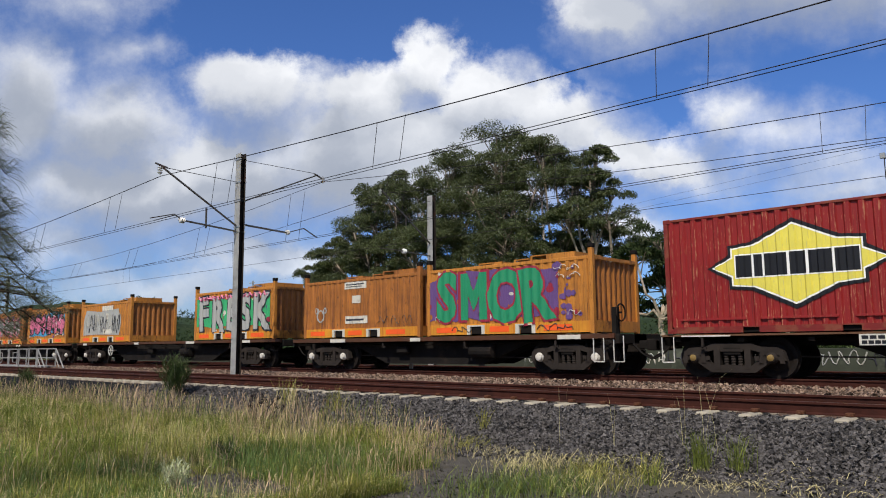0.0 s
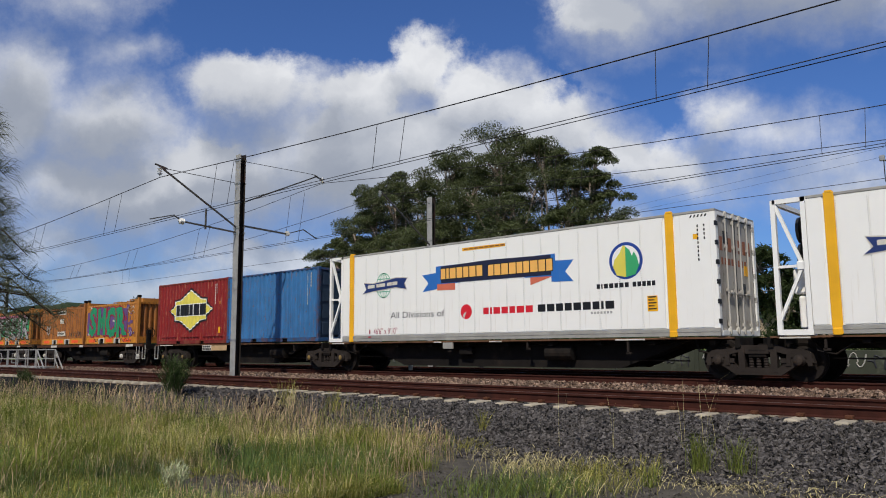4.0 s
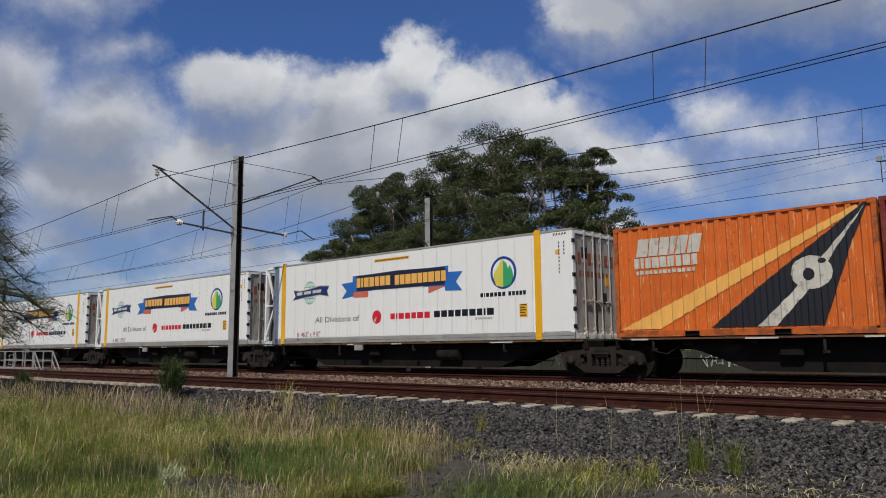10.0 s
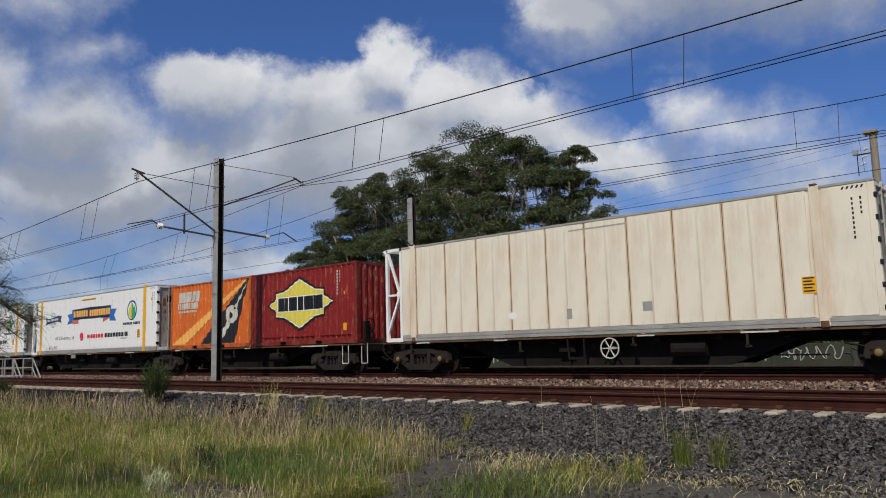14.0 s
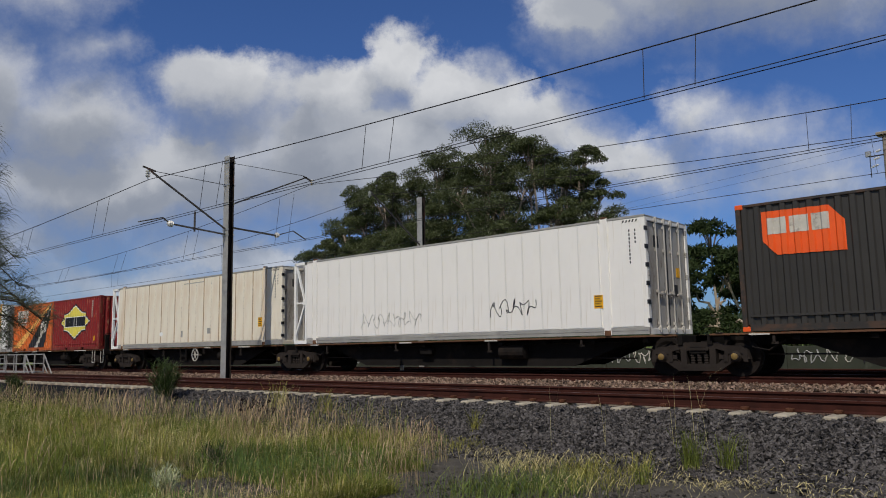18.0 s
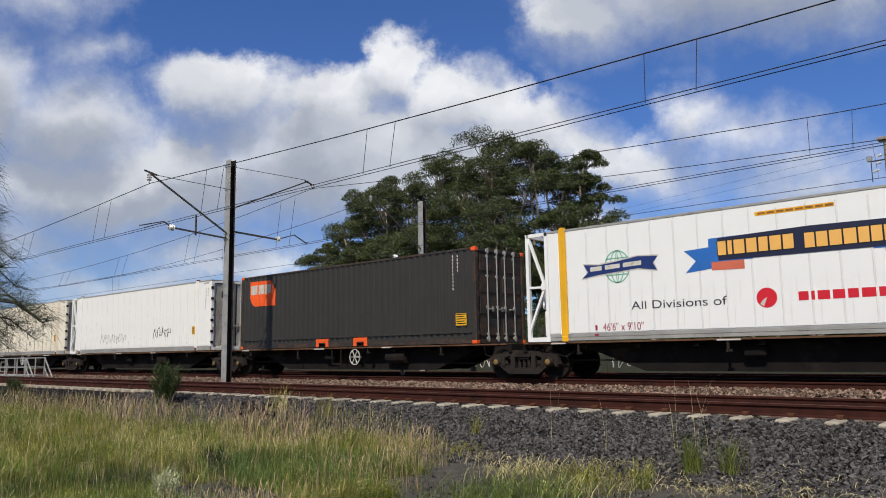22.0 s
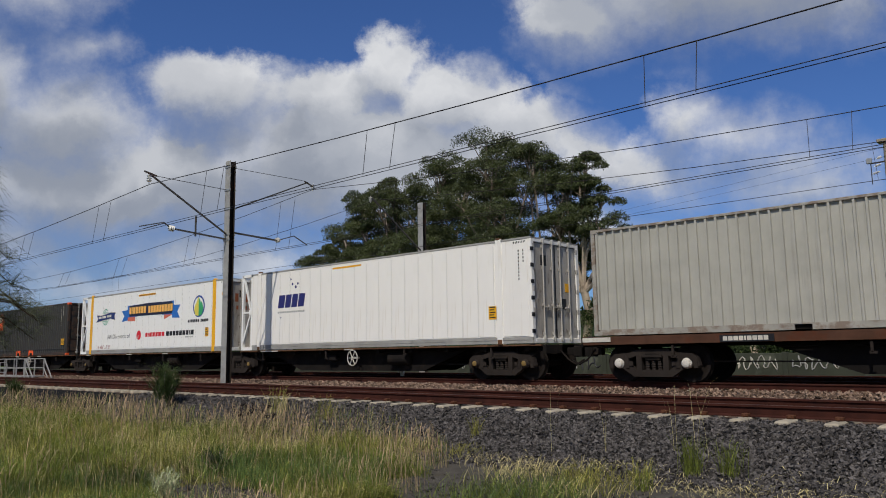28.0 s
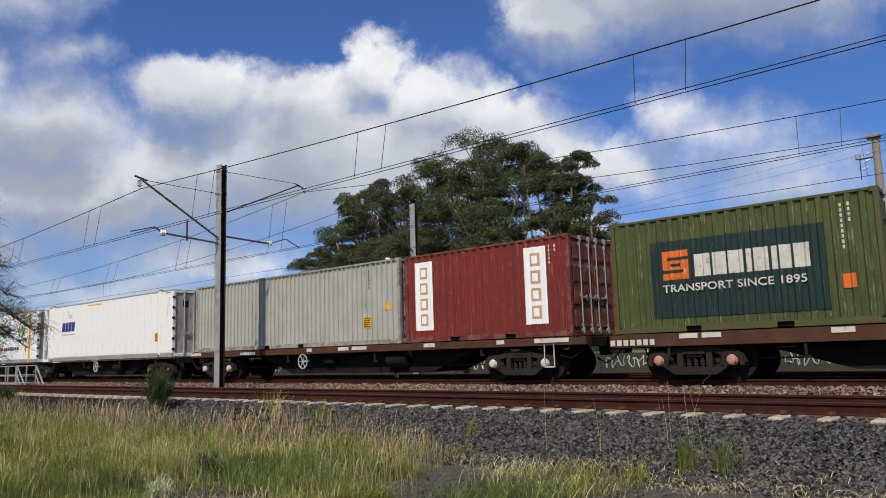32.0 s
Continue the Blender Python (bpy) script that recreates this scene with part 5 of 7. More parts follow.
def flat_wagon(label, u, L, bogies, top=1.0, sill="frame_brown", depth=.2, belly=(), caps="bogie", tags=()):
    """Skeletal container wagon: sills, cross bearers, deep middle, couplers and bogies."""
    w = thing("container_wagon", label, "wagon", "wagons of the train")
    for y in (.02, 2.36):
        part("side_sill", boxes((.1, y, top - depth, L - .1, y + .07, top - .004), (.1, y - .0, top - depth, L - .1, y + .1, top - depth + .03)), M[sill], w)
    rows = [(.0, .9, top - .28, L, 1.54, top - .02)]
    x = .4
    while x < L - .4:
        rows.append((x, .09, top - .17, x + .14, 2.36, top - .03))
        x += 1.5
    part("centre_sill", boxes(*rows), M["frame_dark"], w)
    for a, b in belly:
        for y0, y1, k in ((.42, .48, 0), (1.96, 2.02, 0), (.9, 1.54, .25)):
            bm = bmesh.new()
            slab(bm, [(a + k, top - depth), (a + 1.9 + k, .22), (b - 1.9 - k, .22), (b - k, top - depth)], y0, y1)
            part("fishbelly", bm, M["frame_dark"], w)
        bm = bmesh.new()
        lathe(bm, [(.02, -.45), (.2, -.42), (.2, .42), (.02, .45)], ((a + b) / 2 + 2.2, .32, .62), "x", 14)
        part("air_tank", bm, M["frame_dark"], w)
        part("brake_cylinder", boxes(((a + b) / 2 - 1.4, .2, .55, (a + b) / 2 - .9, .42, .78), bevel=.04), M["frame_dark"], w)
        part("brake_pipe", bars((((a + .3), .3, top - depth - .08), (b - .3, .3, top - depth - .08), .035), n=6), M["frame_dark"], w)
    for x in (.0, L - .12):
        part("end_beam", boxes((x, .1, top - .26, x + .12, 2.34, top - .02), bevel=.01), M["frame_dark"], w)
    for x in bogies:
        bogie(w, x, caps)
    if tags:
        for x, wd in tags:
            if wd:
                part("stencil_plate", boxes((x, .002, top - .025 - min(depth - .04, .115), x + wd * .9, .021, top - .025), bevel=.003), M["plate"], w, "dirty white stencil plate")
    # small fittings that hang from the sills
    rng = random.Random(int(u * 10))
    for k in range(4):
        x = L * (.12 + .24 * k) + rng.uniform(-.6, .6)
        h = rng.uniform(.12, .3)
        part("hanging_bracket", bars(((x, .05, top - depth), (x, .05, top - depth - h), .05), ((x - .05, .05, top - depth - h), (x + .09, .05, top - depth - h), .05)), M["bogie"], w)
    for x in (.9, L - 1.1):
        bm = bmesh.new()
        tube(bm, [(x, .25, top - depth), (x + .1, .2, top - depth - .25), (x + .45, .2, top - depth - .32), (x + .8, .22, top - depth - .1)], .022, 5)
        part("air_hose", bm, M["frame_dark"], w)
    part("pull_rod", bars(((1.2, .55, .5), (L - 1.4, .55, .42), .04), n=6), M["bogie"], w)
    for x in (.25, L - .45):
        part("twist_lock", boxes((x, .0, top - .01, x + .16, .12, top + .015), bevel=.006), M["bogie"], w)
    MOVERS.append((w, u, SIDE_Y, 0.0))
    return w


def coupler(wagon, x, s, top=1.0):
    part("coupler", boxes(*[(min(x, x + s * .7), 1.12, .66, max(x, x + s * .7), 1.32, .88), (min(x + s * .6, x + s * .85), 1.06, .62, max(x + s * .6, x + s * .85), 1.38, .92)], bevel=.02), M["frame_dark"], wagon)
    bm = bmesh.new()
    pts = [(x, .8, .8), (x + s * .25, .8, .55), (x + s * .5, .8, .42), (x + s * .75, .8, .55)]
    for p, q in zip(pts, pts[1:]):
        bar(bm, p, q, .05, n=6)
    part("brake_hose", bm, M["frame_dark"], wagon)


def brake_stand(wagon, x, top=1.0):
    bm = bmesh.new()
    box(bm, x - .06, .3, top - .2, x + .06, .5, top + .75)
    ring(bm, (x + .16, .4, top + .6), .22, .03, "x")
    bar(bm, (x, .4, top + .6), (x + .18, .4, top + .6), .06, n=6)
    part("brake_stand", bm, M["frame_dark"], wagon)
    part("hand_rail", bars(((x + .12, .05, top), (x + .12, .05, .35), .022), ((x + .12, .05, .35), (x + .4, .05, .35), .022), ((x + .4, .05, .35), (x + .4, .05, top), .022)), M["wheelwhite"], wagon)


ART = "dark articulated container platform with thin brown sills"
FLAT = "rusty brown flat container wagon with stencil plates"
# leading wagons with ochre skips
w = flat_wagon(FLAT, -55.0, 17.7, (1.9, 15.9), 1.1, "frame_brown", .14, ((3.2, 14.6),), "hubwhite", ((3, .6), (9, .8)))
coupler(w, 17.7, 1)
w = flat_wagon(FLAT, -36.7, 19.2, (2.0, 16.9), 1.1, "frame_brown", .14, ((3.4, 15.4),), "hubwhite", ((1, .5), (7, .5), (12, .8), (16.5, .6)))
hand_wheel(w, 4.4, .7)
coupler(w, 19.2, 1)
w = flat_wagon(FLAT, -16.9, 13.7, (2.0, 12.1), 1.07, "frame_brown", .16, ((2.9, 10.8),), "hubwhite", ((2.3, .9), (6.3, .5), (11.9, .8)))
step_irons(w, 13.0)
coupler(w, 13.7, 1)
brake_stand(w, 13.45)
# first articulated set of five
w = flat_wagon(ART, -2.1, 12.5, (1.73, 12.65), 1.0, "sill_rust", .075, ((3.6, 11.2),), "brass", ((.6, 1.3), (4.55, .0)))
part("data_plate", boxes((4.4, -.008, .72, 5.1, .012, .95), bevel=.004), M["plate"], w, "white plate with dark code bars")
part("data_panel", boxes((5.12, -.006, .72, 6.3, .012, .93), bevel=.004), mat("tan_panel", rgb(190, 160, 120), 0.7, dirt=GRIME, much=0.3), w)
decal("code_marking", blocks(4.45, .85, .07, (.12, .12, .12, .1), .03) + blocks(4.45, .75, .07, (.1, .1, .1, .1, .04, .1), .02), M["black"], w, False, base=-.008)
coupler(w, 0, -1)
step_irons(w, .1)
for u, L in ((10.75, 14.6), (25.95, 14.7), (41.25, 14.7)):
    w = flat_wagon(ART, u, L, (L + .35,), 1.0 - .015, "sill_rust", .075, ((1.6, L - 1.3),), "bogie", ((.3, .7), (5.2, .35), (7.4, .5), (11.5, .9)))
    part("light_box", boxes((5.6, -.02, .74, 6.0, .05, .93), bevel=.01), M["alu"], w)
w = flat_wagon(ART, 56.75, 12.5, (10.75,), 1.0, "sill_rust", .075, ((1.4, 9.3),), "bogie", ((.5, .5), (3.3, .8), (5.7, .4), (9.2, 1.6)))
step_irons(w, 11.4)
brake_stand(w, 12.2)
coupler(w, 12.5, 1)
# second articulated set of five
w = flat_wagon(ART, 70.0, 14.55, (1.62, 15.05), .985, "sill_rust", .075, ((3.0, 13.0),), "brass", ((1.6, .6), (4.6, .5), (9, .5), (11.5, .9)))
hand_wheel(w, 8.23, .66)
part("step", bars(((7.0, .02, .95), (7.05, .02, .42), .04), ((7.05, .02, .42), (7.5, .02, .42), .06), ((7.5, .02, .42), (7.5, .02, .95), .04)), M["frame_dark"], w)
coupler(w, 0, -1)
for u, L, hw in ((85.1, 14.9, 0), (100.6, 14.2, 7.68), (115.2, 14.5, 0)):
    w = flat_wagon(ART, u, L, (L + .35,), .985, "sill_rust", .075, ((1.6, L - 1.3),), "brass", ((1.0, .5), (5.5, .6), (9, .5)))
    if hw:
        hand_wheel(w, hw, .65)
        part("step", bars(((hw - 1.2, .02, .95), (hw - 1.15, .02, .42), .04), ((hw - 1.15, .02, .42), (hw - .7, .02, .42), .06), ((hw - .7, .02, .42), (hw - .7, .02, .95), .04)), M["frame_dark"], w)
w = flat_wagon(ART, 130.3, 14.6, (13.0,), .985, "sill_rust", .075, ((1.6, 11.6),), "brass", ((1.5, 1.2), (6.4, .5)))
hand_wheel(w, 6.8, .66)
coupler(w, 14.6, 1)
# closing wagons
w = flat_wagon("rust-brown flat wagon with white stencils", 146.0, 19.4, (1.95, 17.05), 1.13, "frame_brown", .24, ((4.6, 15.4),), "hubwhite", ((.1, .9), (7.9, .3), (9.6, .6), (10.3, .8), (13.6, .5), (16.4, .3), (17.7, 1.2)))
hand_wheel(w, 7.66, .66)
step_irons(w, 18.0)
coupler(w, 0, -1)
part("code_plate", boxes((3.7, -.004, .93, 4.9, .02, 1.09)), M["black"], w)
decal("code_marking", blocks(3.78, .96, .1, (.1, .1, .1, .1, .04, .1, .1, .1, .1), .02), M["plate"], w, False, base=-.004)
w = flat_wagon("dark brown flat wagon with pink axle caps", 165.9, 14.0, (2.18, 12.2), 1.11, "frame_brown", .34, ((3.6, 10.5),), "pinkcap", ((1.9, .5), (2.45, .5), (5.2, .5)))
decal("code_marking", blocks(.1, .84, .14, (.13, .13, .13, .13, .12, .12, .12), .05), M["plate"], w, False)
coupler(w, 0, -1)

# ---- the load ----


def spray(parent, x0, x1, z0, z1, fills, rims, seed, back=None, n=5):
    """Sprayed lumps of colour, with no lettering in them."""
    rng = random.Random(seed)
    if back:
        pts = [(x0 + (x1 - x0) * i / 9, z0 + .02 + .22 * rng.random()) for i in range(10)] + [(x1 - (x1 - x0) * i / 9, z1 - .02 - .35 * rng.random()) for i in range(10)]
        decal("sprayed_ground", [pts], M[back], parent, lift=.003)
    lumps = []
    w = (x1 - x0) / max(n, 1)
    for i in range(n):
        cx, cz = x0 + w * (i + .5), (z0 + z1) / 2 + rng.uniform(-.06, .06)
        lumps.append([(cx + w * .52 * math.cos(a * math.tau / 14) * rng.uniform(.72, 1.08), cz + (z1 - z0) * .42 * math.sin(a * math.tau / 14) * rng.uniform(.8, 1.08)) for a in range(14)])
    dots = [disc(rng.uniform(x0, min(x1 + .5, 5.7)), rng.uniform(z0, z1), rng.uniform(.03, .13), rng.uniform(.03, .13), 9) for _ in range(34)]
    if not n:
        for k, key in enumerate(("purple", "maroon", "ochre2", "plate")):
            decal("sprayed_spot", dots[k * 8:k * 8 + 8], M[key], parent, lift=.006)
        return
    decal("sprayed_rim", [grow(p, .06) for p in lumps], M[rims], parent, lift=.006)
    decal("sprayed_lump", lumps, M[fills], parent, lift=.009)
    for k, key in enumerate(("plate", "purple", "ochre2")):
        decal("sprayed_spot", dots[k * 9:k * 9 + 8], M[key], parent, lift=.011)
    decal("sprayed_shine", [[(p[4][0], p[4][1] - .06), (p[5][0] + .05, p[5][1] - .05), (p[6][0] + .08, p[6][1]), (p[6][0] + .13, p[6][1]), (p[5][0] + .1, p[5][1] - .1), (p[4][0] + .02, p[4][1] - .12)] for p in lumps], M["plate" if fills != "spray_grey" else "spray_grey"], parent, lift=.0105)
    decal("sprayed_stroke", [[(p[i][0], p[i][1]), (p[i + 2][0], p[i + 2][1]), ((p[i + 2][0] + p[0][0] * .3) / 1.3, (p[i + 2][1] + p[7][1] * .3) / 1.3), ((p[i][0] + p[0][0] * .3) / 1.3, (p[i][1] + p[7][1] * .3) / 1.3)] for p in lumps for i in (2, 8)], M[rims], parent, lift=.012)


def scrawl(parent, x, z, w, h, m, seed, r=.012):
    """A quick thin sprayed squiggle."""
    rng = random.Random(seed)
    k = max(16, int(w / .022))
    p, q, f, g = rng.random() * 6, rng.random() * 6, rng.uniform(.55, .8), rng.uniform(.35, .5)
    bm = bmesh.new()
    tube(bm, [(x + w * i / k + .05 * math.sin(f * i + p), -.006, z + h * (.5 + .3 * math.sin(g * i + q) + .2 * math.sin(g * 2.3 * i + p))) for i in range(k)], r, 4)
    part("sprayed_scrawl", bm, M[m], parent)


def skip(label, u, m, base="skipbase", z=1.1):
    """A low open-topped steel box with tall corner posts and forklift pockets."""
    L, H, W = 5.98, 2.05, 2.438
    c = thing("open_container", label, "container", "containers on the train")
    pm = mesh_of("corner_post", boxes((0, 0, .0, .13, .14, H + .2), bevel=.012), m)
    for x, y in ((0, 0), (L - .13, 0), (0, W - .14), (L - .13, W - .14)):
        piece("corner_post", pm, c, pose(x, y, 0))
    cap = mesh_of("post_cap", boxes((-.015, -.015, H + .2, .145, .155, H + .32), bevel=.02), M["frame_dark"])
    for x, y in ((0, 0), (L - .13, 0), (0, W - .14), (L - .13, W - .14)):
        piece("post_cap", cap, c, pose(x, y, 0))
    for y in (.01, W - .08):
        part("top_rail", boxes((.13, y, H - .1, L - .13, y + .07, H), bevel=.01), m, c)
        part("base_rail", boxes((.13, y, .04, 1.75, y + .07, .34), (2.2, y, .04, 3.55, y + .07, .34), (4.0, y, .04, L - .13, y + .07, .34), (1.75, y, .28, 2.2, y + .07, .34), (3.55, y, .28, 4.0, y + .07, .34)), M[base], c)
    for x in (1.975, 3.775):
        part("pocket_surround", boxes((x - .34, -.004, .04, x - .22, .05, .31), (x + .22, -.004, .04, x + .34, .05, .31), (x - .22, -.004, .27, x + .22, .05, .31)), M["plate"], c, "white painted pocket frame")
    part("side_panel", rippled(.13, L - .13, .34, H - .1, .012), m, c)
    part("side_panel", rippled(.13, L - .13, .34, H - .1, W - .03, -1), m, c)
    for x in (.03, L - .05):
        bm = bmesh.new()
        cols = []
        for i, y in enumerate([.14] + [.2 + k * .066 for k in range(31)] + [W - .14]):
            d = .055 if (i // 2) % 2 else 0
            cols.append((bm.verts.new((x - d, y, .34)), bm.verts.new((x - d, y, H - .1))))
        for p, q in zip(cols, cols[1:]):
            bm.faces.new((p[0], q[0], q[1], p[1]))
        # ends take the darker, rustier ochre, which also carries their shade
        part("end_panel", bm, M["ochre2"], c)
        part("end_rail", boxes((x - .02, .14, H - .1, x + .05, W - .14, H - .01)), m, c)
        part("end_sill", boxes((x - .02, .14, .04, x + .05, W - .14, .34)), m, c)
    part("floor", boxes((.05, .08, .06, L - .05, W - .08, .14)), M["frame_dark"], c)
    # open chutes that stand above the rim, dark inside
    for x, wd, h, y in ((1.5, .9, .17, .75), (2.75, .55, .2, .9), (3.5, 1.5, .24, .7)):
        t = .035
        part("chute", boxes((x, y, H + h - t, x + wd, y + 1.4, H + h), (x + .55, y, H - .3, x + wd, y + t, H + h - t), (x, y, H - .3, x + .06, y + t, H + h - t), (x, y + 1.4 - t, H - .3, x + wd, y + 1.4, H + h - t), (x + wd - t, y + t, H - .3, x + wd, y + 1.4 - t, H + h - t)), m, c)
        part("chute_floor", boxes((x, y + t, H - .3, x + wd - t, y + 1.4 - t, H - .26)), M["frame_dark"], c)
    # solid dark blocks in the pocket openings stand for their shaded insides
    for x in (1.9, 3.72):
        part("pocket_hollow", boxes((x - .1, .03, .06, x + .32, .10, .28)), M["frame_dark"], c)
    for x0, x1 in ((.4, 1.2), (2.5, 3.2), (4.4, 5.3)):
        part("warning_patch", boxes((x0, .004, .1, x1, .012, .26)), M["vivid"], c, "red-orange patch on the base rail")
    MOVERS.append((c, u, SIDE_Y, z))
    return c


c = skip("ochre open container with a faded sprayed side", -50.9, M["ochre2"])
spray(c, .5, 5.4, .45, 1.8, "spray_grey", "spray_pink", 3)
c = skip("ochre open container sprayed pink on pale blue", -44.1, M["ochre"])
spray(c, .3, 5.6, .4, 1.9, "spray_pink", "charcoal", 4, "spray_blue", 6)
c = skip("ochre open container with silver graffiti and notices", -36.15, M["ochre"])
decal("sprayed_ground", [[(.35, .4), (2.0, .44), (4.7, .38), (4.85, 1.1), (4.6, 1.72), (2.4, 1.62), (.6, 1.74), (.42, 1.1)]], M["spray_grey"], c, lift=.003)
for k in range(6):
    scrawl(c, .45 + k * .7, .5, .8, 1.0, "ink" if k % 2 else "pale", 60 + k, .018)
decal("notice", [rect(2.7, 1.66, 3.9, 1.9), rect(2.9, .45, 3.9, .7), rect(3.1, 1.2, 3.4, 1.5)], M["plate"], c, lift=.015)
c = skip("ochre open container sprayed silver on green", -24.0, M["ochre"])
spray(c, .2, 5.7, .4, 1.9, "spray_grey", "charcoal", 6, "jade", 0)
scrawl(c, .3, 1.7, 5.2, .18, "spray_pink", 31, .04)
sprayed_words("FRESK", .25, 5.6, .4, 1.85, "spray_grey", "charcoal", c, 6)
c = skip("plain weathered ochre open container with white notices", -16.12, M["ochre2"], z=1.07)
decal("notice", [rect(2.25, 1.7, 3.4, 1.94), rect(2.3, .5, 3.5, .76), rect(2.7, 1.2, 3.1, 1.46)], M["plate"], c, lift=.004)
decal("notice_marking", [rect(2.35, 1.83, 3.3, 1.87), rect(2.35, 1.76, 3.2, 1.79), rect(2.4, .6, 3.3, .66)], M["ink"], c, lift=.008)
for k in range(3):
    scrawl(c, 4.0 + k * .6, .42, .5, .3, "ink", 20 + k, .01)
decal("sprayed_doodle", [disc(.95, .8, .2, .24, 12), disc(.72, 1.0, .12, .12, 10), disc(1.2, 1.0, .12, .12, 10)], M["spray_grey"], c, lift=.005)
decal("sprayed_doodle", [disc(.95, .8, .15, .19, 12), disc(.72, 1.0, .07, .07, 10), disc(1.2, 1.0, .07, .07, 10)], M["ochre2"], c, lift=.008)
c = skip("ochre open container sprayed green over purple", -9.83, M["ochre"], z=1.07)
spray(c, .08, 4.9, .37, 1.97, "spray_green", "maroon", 8, "purple", 0)
rngp = random.Random(9)
for k in range(26):
    x, z = rngp.uniform(4.55, 5.7), rngp.uniform(.45, 1.85)
    r = rngp.uniform(.04, .15) * (1.25 - (x - 4.5) * .5)
    decal("sprayed_spot", [disc(x, z, r, r * rngp.uniform(.7, 1.3), 11)], M["purple" if k % 4 else "maroon"], c, lift=.004 + .0003 * k)
sprayed_words("SMOR", .2, 4.75, .42, 1.93, "spray_green", "maroon", c, 8)
for k, (x, z, w_) in enumerate(((4.8, 1.72, .35), (5.2, 1.7, .42), (5.2, 1.5, .42), (5.15, .5, .45), (.3, .45, .3), (4.85, 1.5, .28))):
    scrawl(c, x, z, w_, .15, "plate", 10 + k, .011)
scrawl(c, 1.0, .1, .9, .18, "ink", 1)
scrawl(c, 4.2, .1, 1.2, .2, "ink", 2)

badge_box(-1.83, 2.98, "red corrugated container with a yellow lozenge badge", False)
c = iso_box("shipping_container", "faded blue corrugated container with a navy banner", 6.058, 2.72, M["blue"], 4.16, 1.03, True, doorm=M["bluedark"], rods="bluedark")
decal("banner", [rect(.66, .78, 1.1, 2.48)], M["navy"], c)
lettering("HIRE", .69, 1.96, .23, M["plate"], c, .66, lift=.012, bold=.035)
lettering("ME", .76, 1.70, .23, M["plate"], c, .66, lift=.012, bold=.035)
decal("banner_badge", [disc(.88, 1.3, .16, .19)], M["strap"], c, lift=.008)
decal("banner_badge", [disc(.88, 1.33, .09, .12)], M["ink"], c, lift=.011)
decal("code_marking", [rect(.72, .98 - k * .07, 1.04, 1.01 - k * .07) for k in range(3)], M["plate"], c, lift=.008)
number_bars(c, 5.4, 2.45, M["plate"], 11)
for u in (10.87, 26.22, 41.53):
    liveried(u, "white refrigerated container with blue ribbons and yellow posts")
c = iso_box("shipping_container", "orange corrugated container with a painted road", 6.0, 2.76, M["orange"], 56.85, 1.01, False)
decal("road_edge", [[(.14, .2), (1.2, .2), (5.7, 2.58), (5.62, 2.66)]], M["gold"], c)
decal("road", [[(2.45, .2), (4.88, .2), (5.5, 1.9), (5.85, 2.68), (5.76, 2.68), (3.6, 1.1)]], M["charcoal"], c, lift=.006)
decal("road_line", [[(3.5, .2), (3.9, .2), (4.7, 1.05), (5.2, 1.8), (5.80, 2.64), (5.1, 1.85), (4.3, .95)]], M["plate"], c, lift=.009)
decal("road_knot", [disc(4.68, 1.32, .42, .36, 16)], M["plate"], c, lift=.010)
decal("road_knot", [disc(4.62, 1.28, .12, .14, 10), disc(4.9, 1.55, .09, .06, 8)], M["charcoal"], c, lift=.013)
decal("word_blocks", blocks(.6, 1.98, .44, (.3, .24, .24, .14, .26, .3), .03, .1) + blocks(.55, 1.69, .26, (.16, .07, .16, .16, .16, .18, .16, .16, .15), .035), M["plate"], c)
decal("word_line", blocks(.6, 1.54, .09, (.09,) * 13, .03), M["plate"], c)
badge_box(62.9, 2.94, "red corrugated container with a bright yellow lozenge badge", False)
c = reefer("weathered cream refrigerated container with rust-stained seams", 70.3, M["cream"], seam="frame_brown")
notice(c, 12.57, .72, .28, .36)
decal("scuff", [rect(6.75, .45, 6.9, .72), rect(8.9, .55, 9.15, .78)], M["alu"], c, False)
decal("scuff", [disc(5.0, .62, .16, .1, 12)], M["white"], c, False)
decal("strip_notice", [rect(6.9, 2.74 , 8.6, 2.78)], M["pale"], c, False)
c = reefer("white refrigerated container with faint black scribbles", 85.15, M["offwhite"])
notice(c, 12.59, .71, .26, .34)
rngs = random.Random(2)
for x0, k, h, z0 in ((3.7, 11, .5, .45), (9.2, 6, .5, .62)):
    bm = bmesh.new()
    pts = [(x0, -.006, z0)]
    for i in range(k * 11):
        pts.append((x0 + i * .0236 + .09 * math.sin(.62 * i), -.006, z0 + h * (.5 + .3 * math.sin(.41 * i + k) + .2 * math.sin(.97 * i + rngs.uniform(-.1, .1)))))
    tube(bm, pts, .013 if x0 > 5 else .009, 4)
    part("scribble", bm, M["spray_grey"] if x0 < 5 else M["ink"], c, "thin sprayed scribble")
c = iso_box("shipping_container", "charcoal corrugated container with an orange corner badge", 12.15, 2.86, M["slate"], 101.48, .99, True, M["vivid"], rods="alu")
decal("badge", [[(.56, 1.98), (.85, 1.66), (2.24, 1.64), (2.24, 2.28), (1.95, 2.62), (.56, 2.64)]], M["vivid"], c)
decal("word_blocks", blocks(.68, 2.12, .36, (.4, .4, .34), .06), M["plate"], c, lift=.008)
part("lower_strip", boxes((.2, -.008, .32, 11.95, .02, .37), bevel=.004), M["slate"], c)
for x in (5.1, 7.1):
    decal("pocket_patch", [rect(x - .35, .02, x - .18, .3), rect(x + .18, .02, x + .35, .3), rect(x - .18, .17, x + .18, .3)], M["vivid"], c, False, lift=.006)
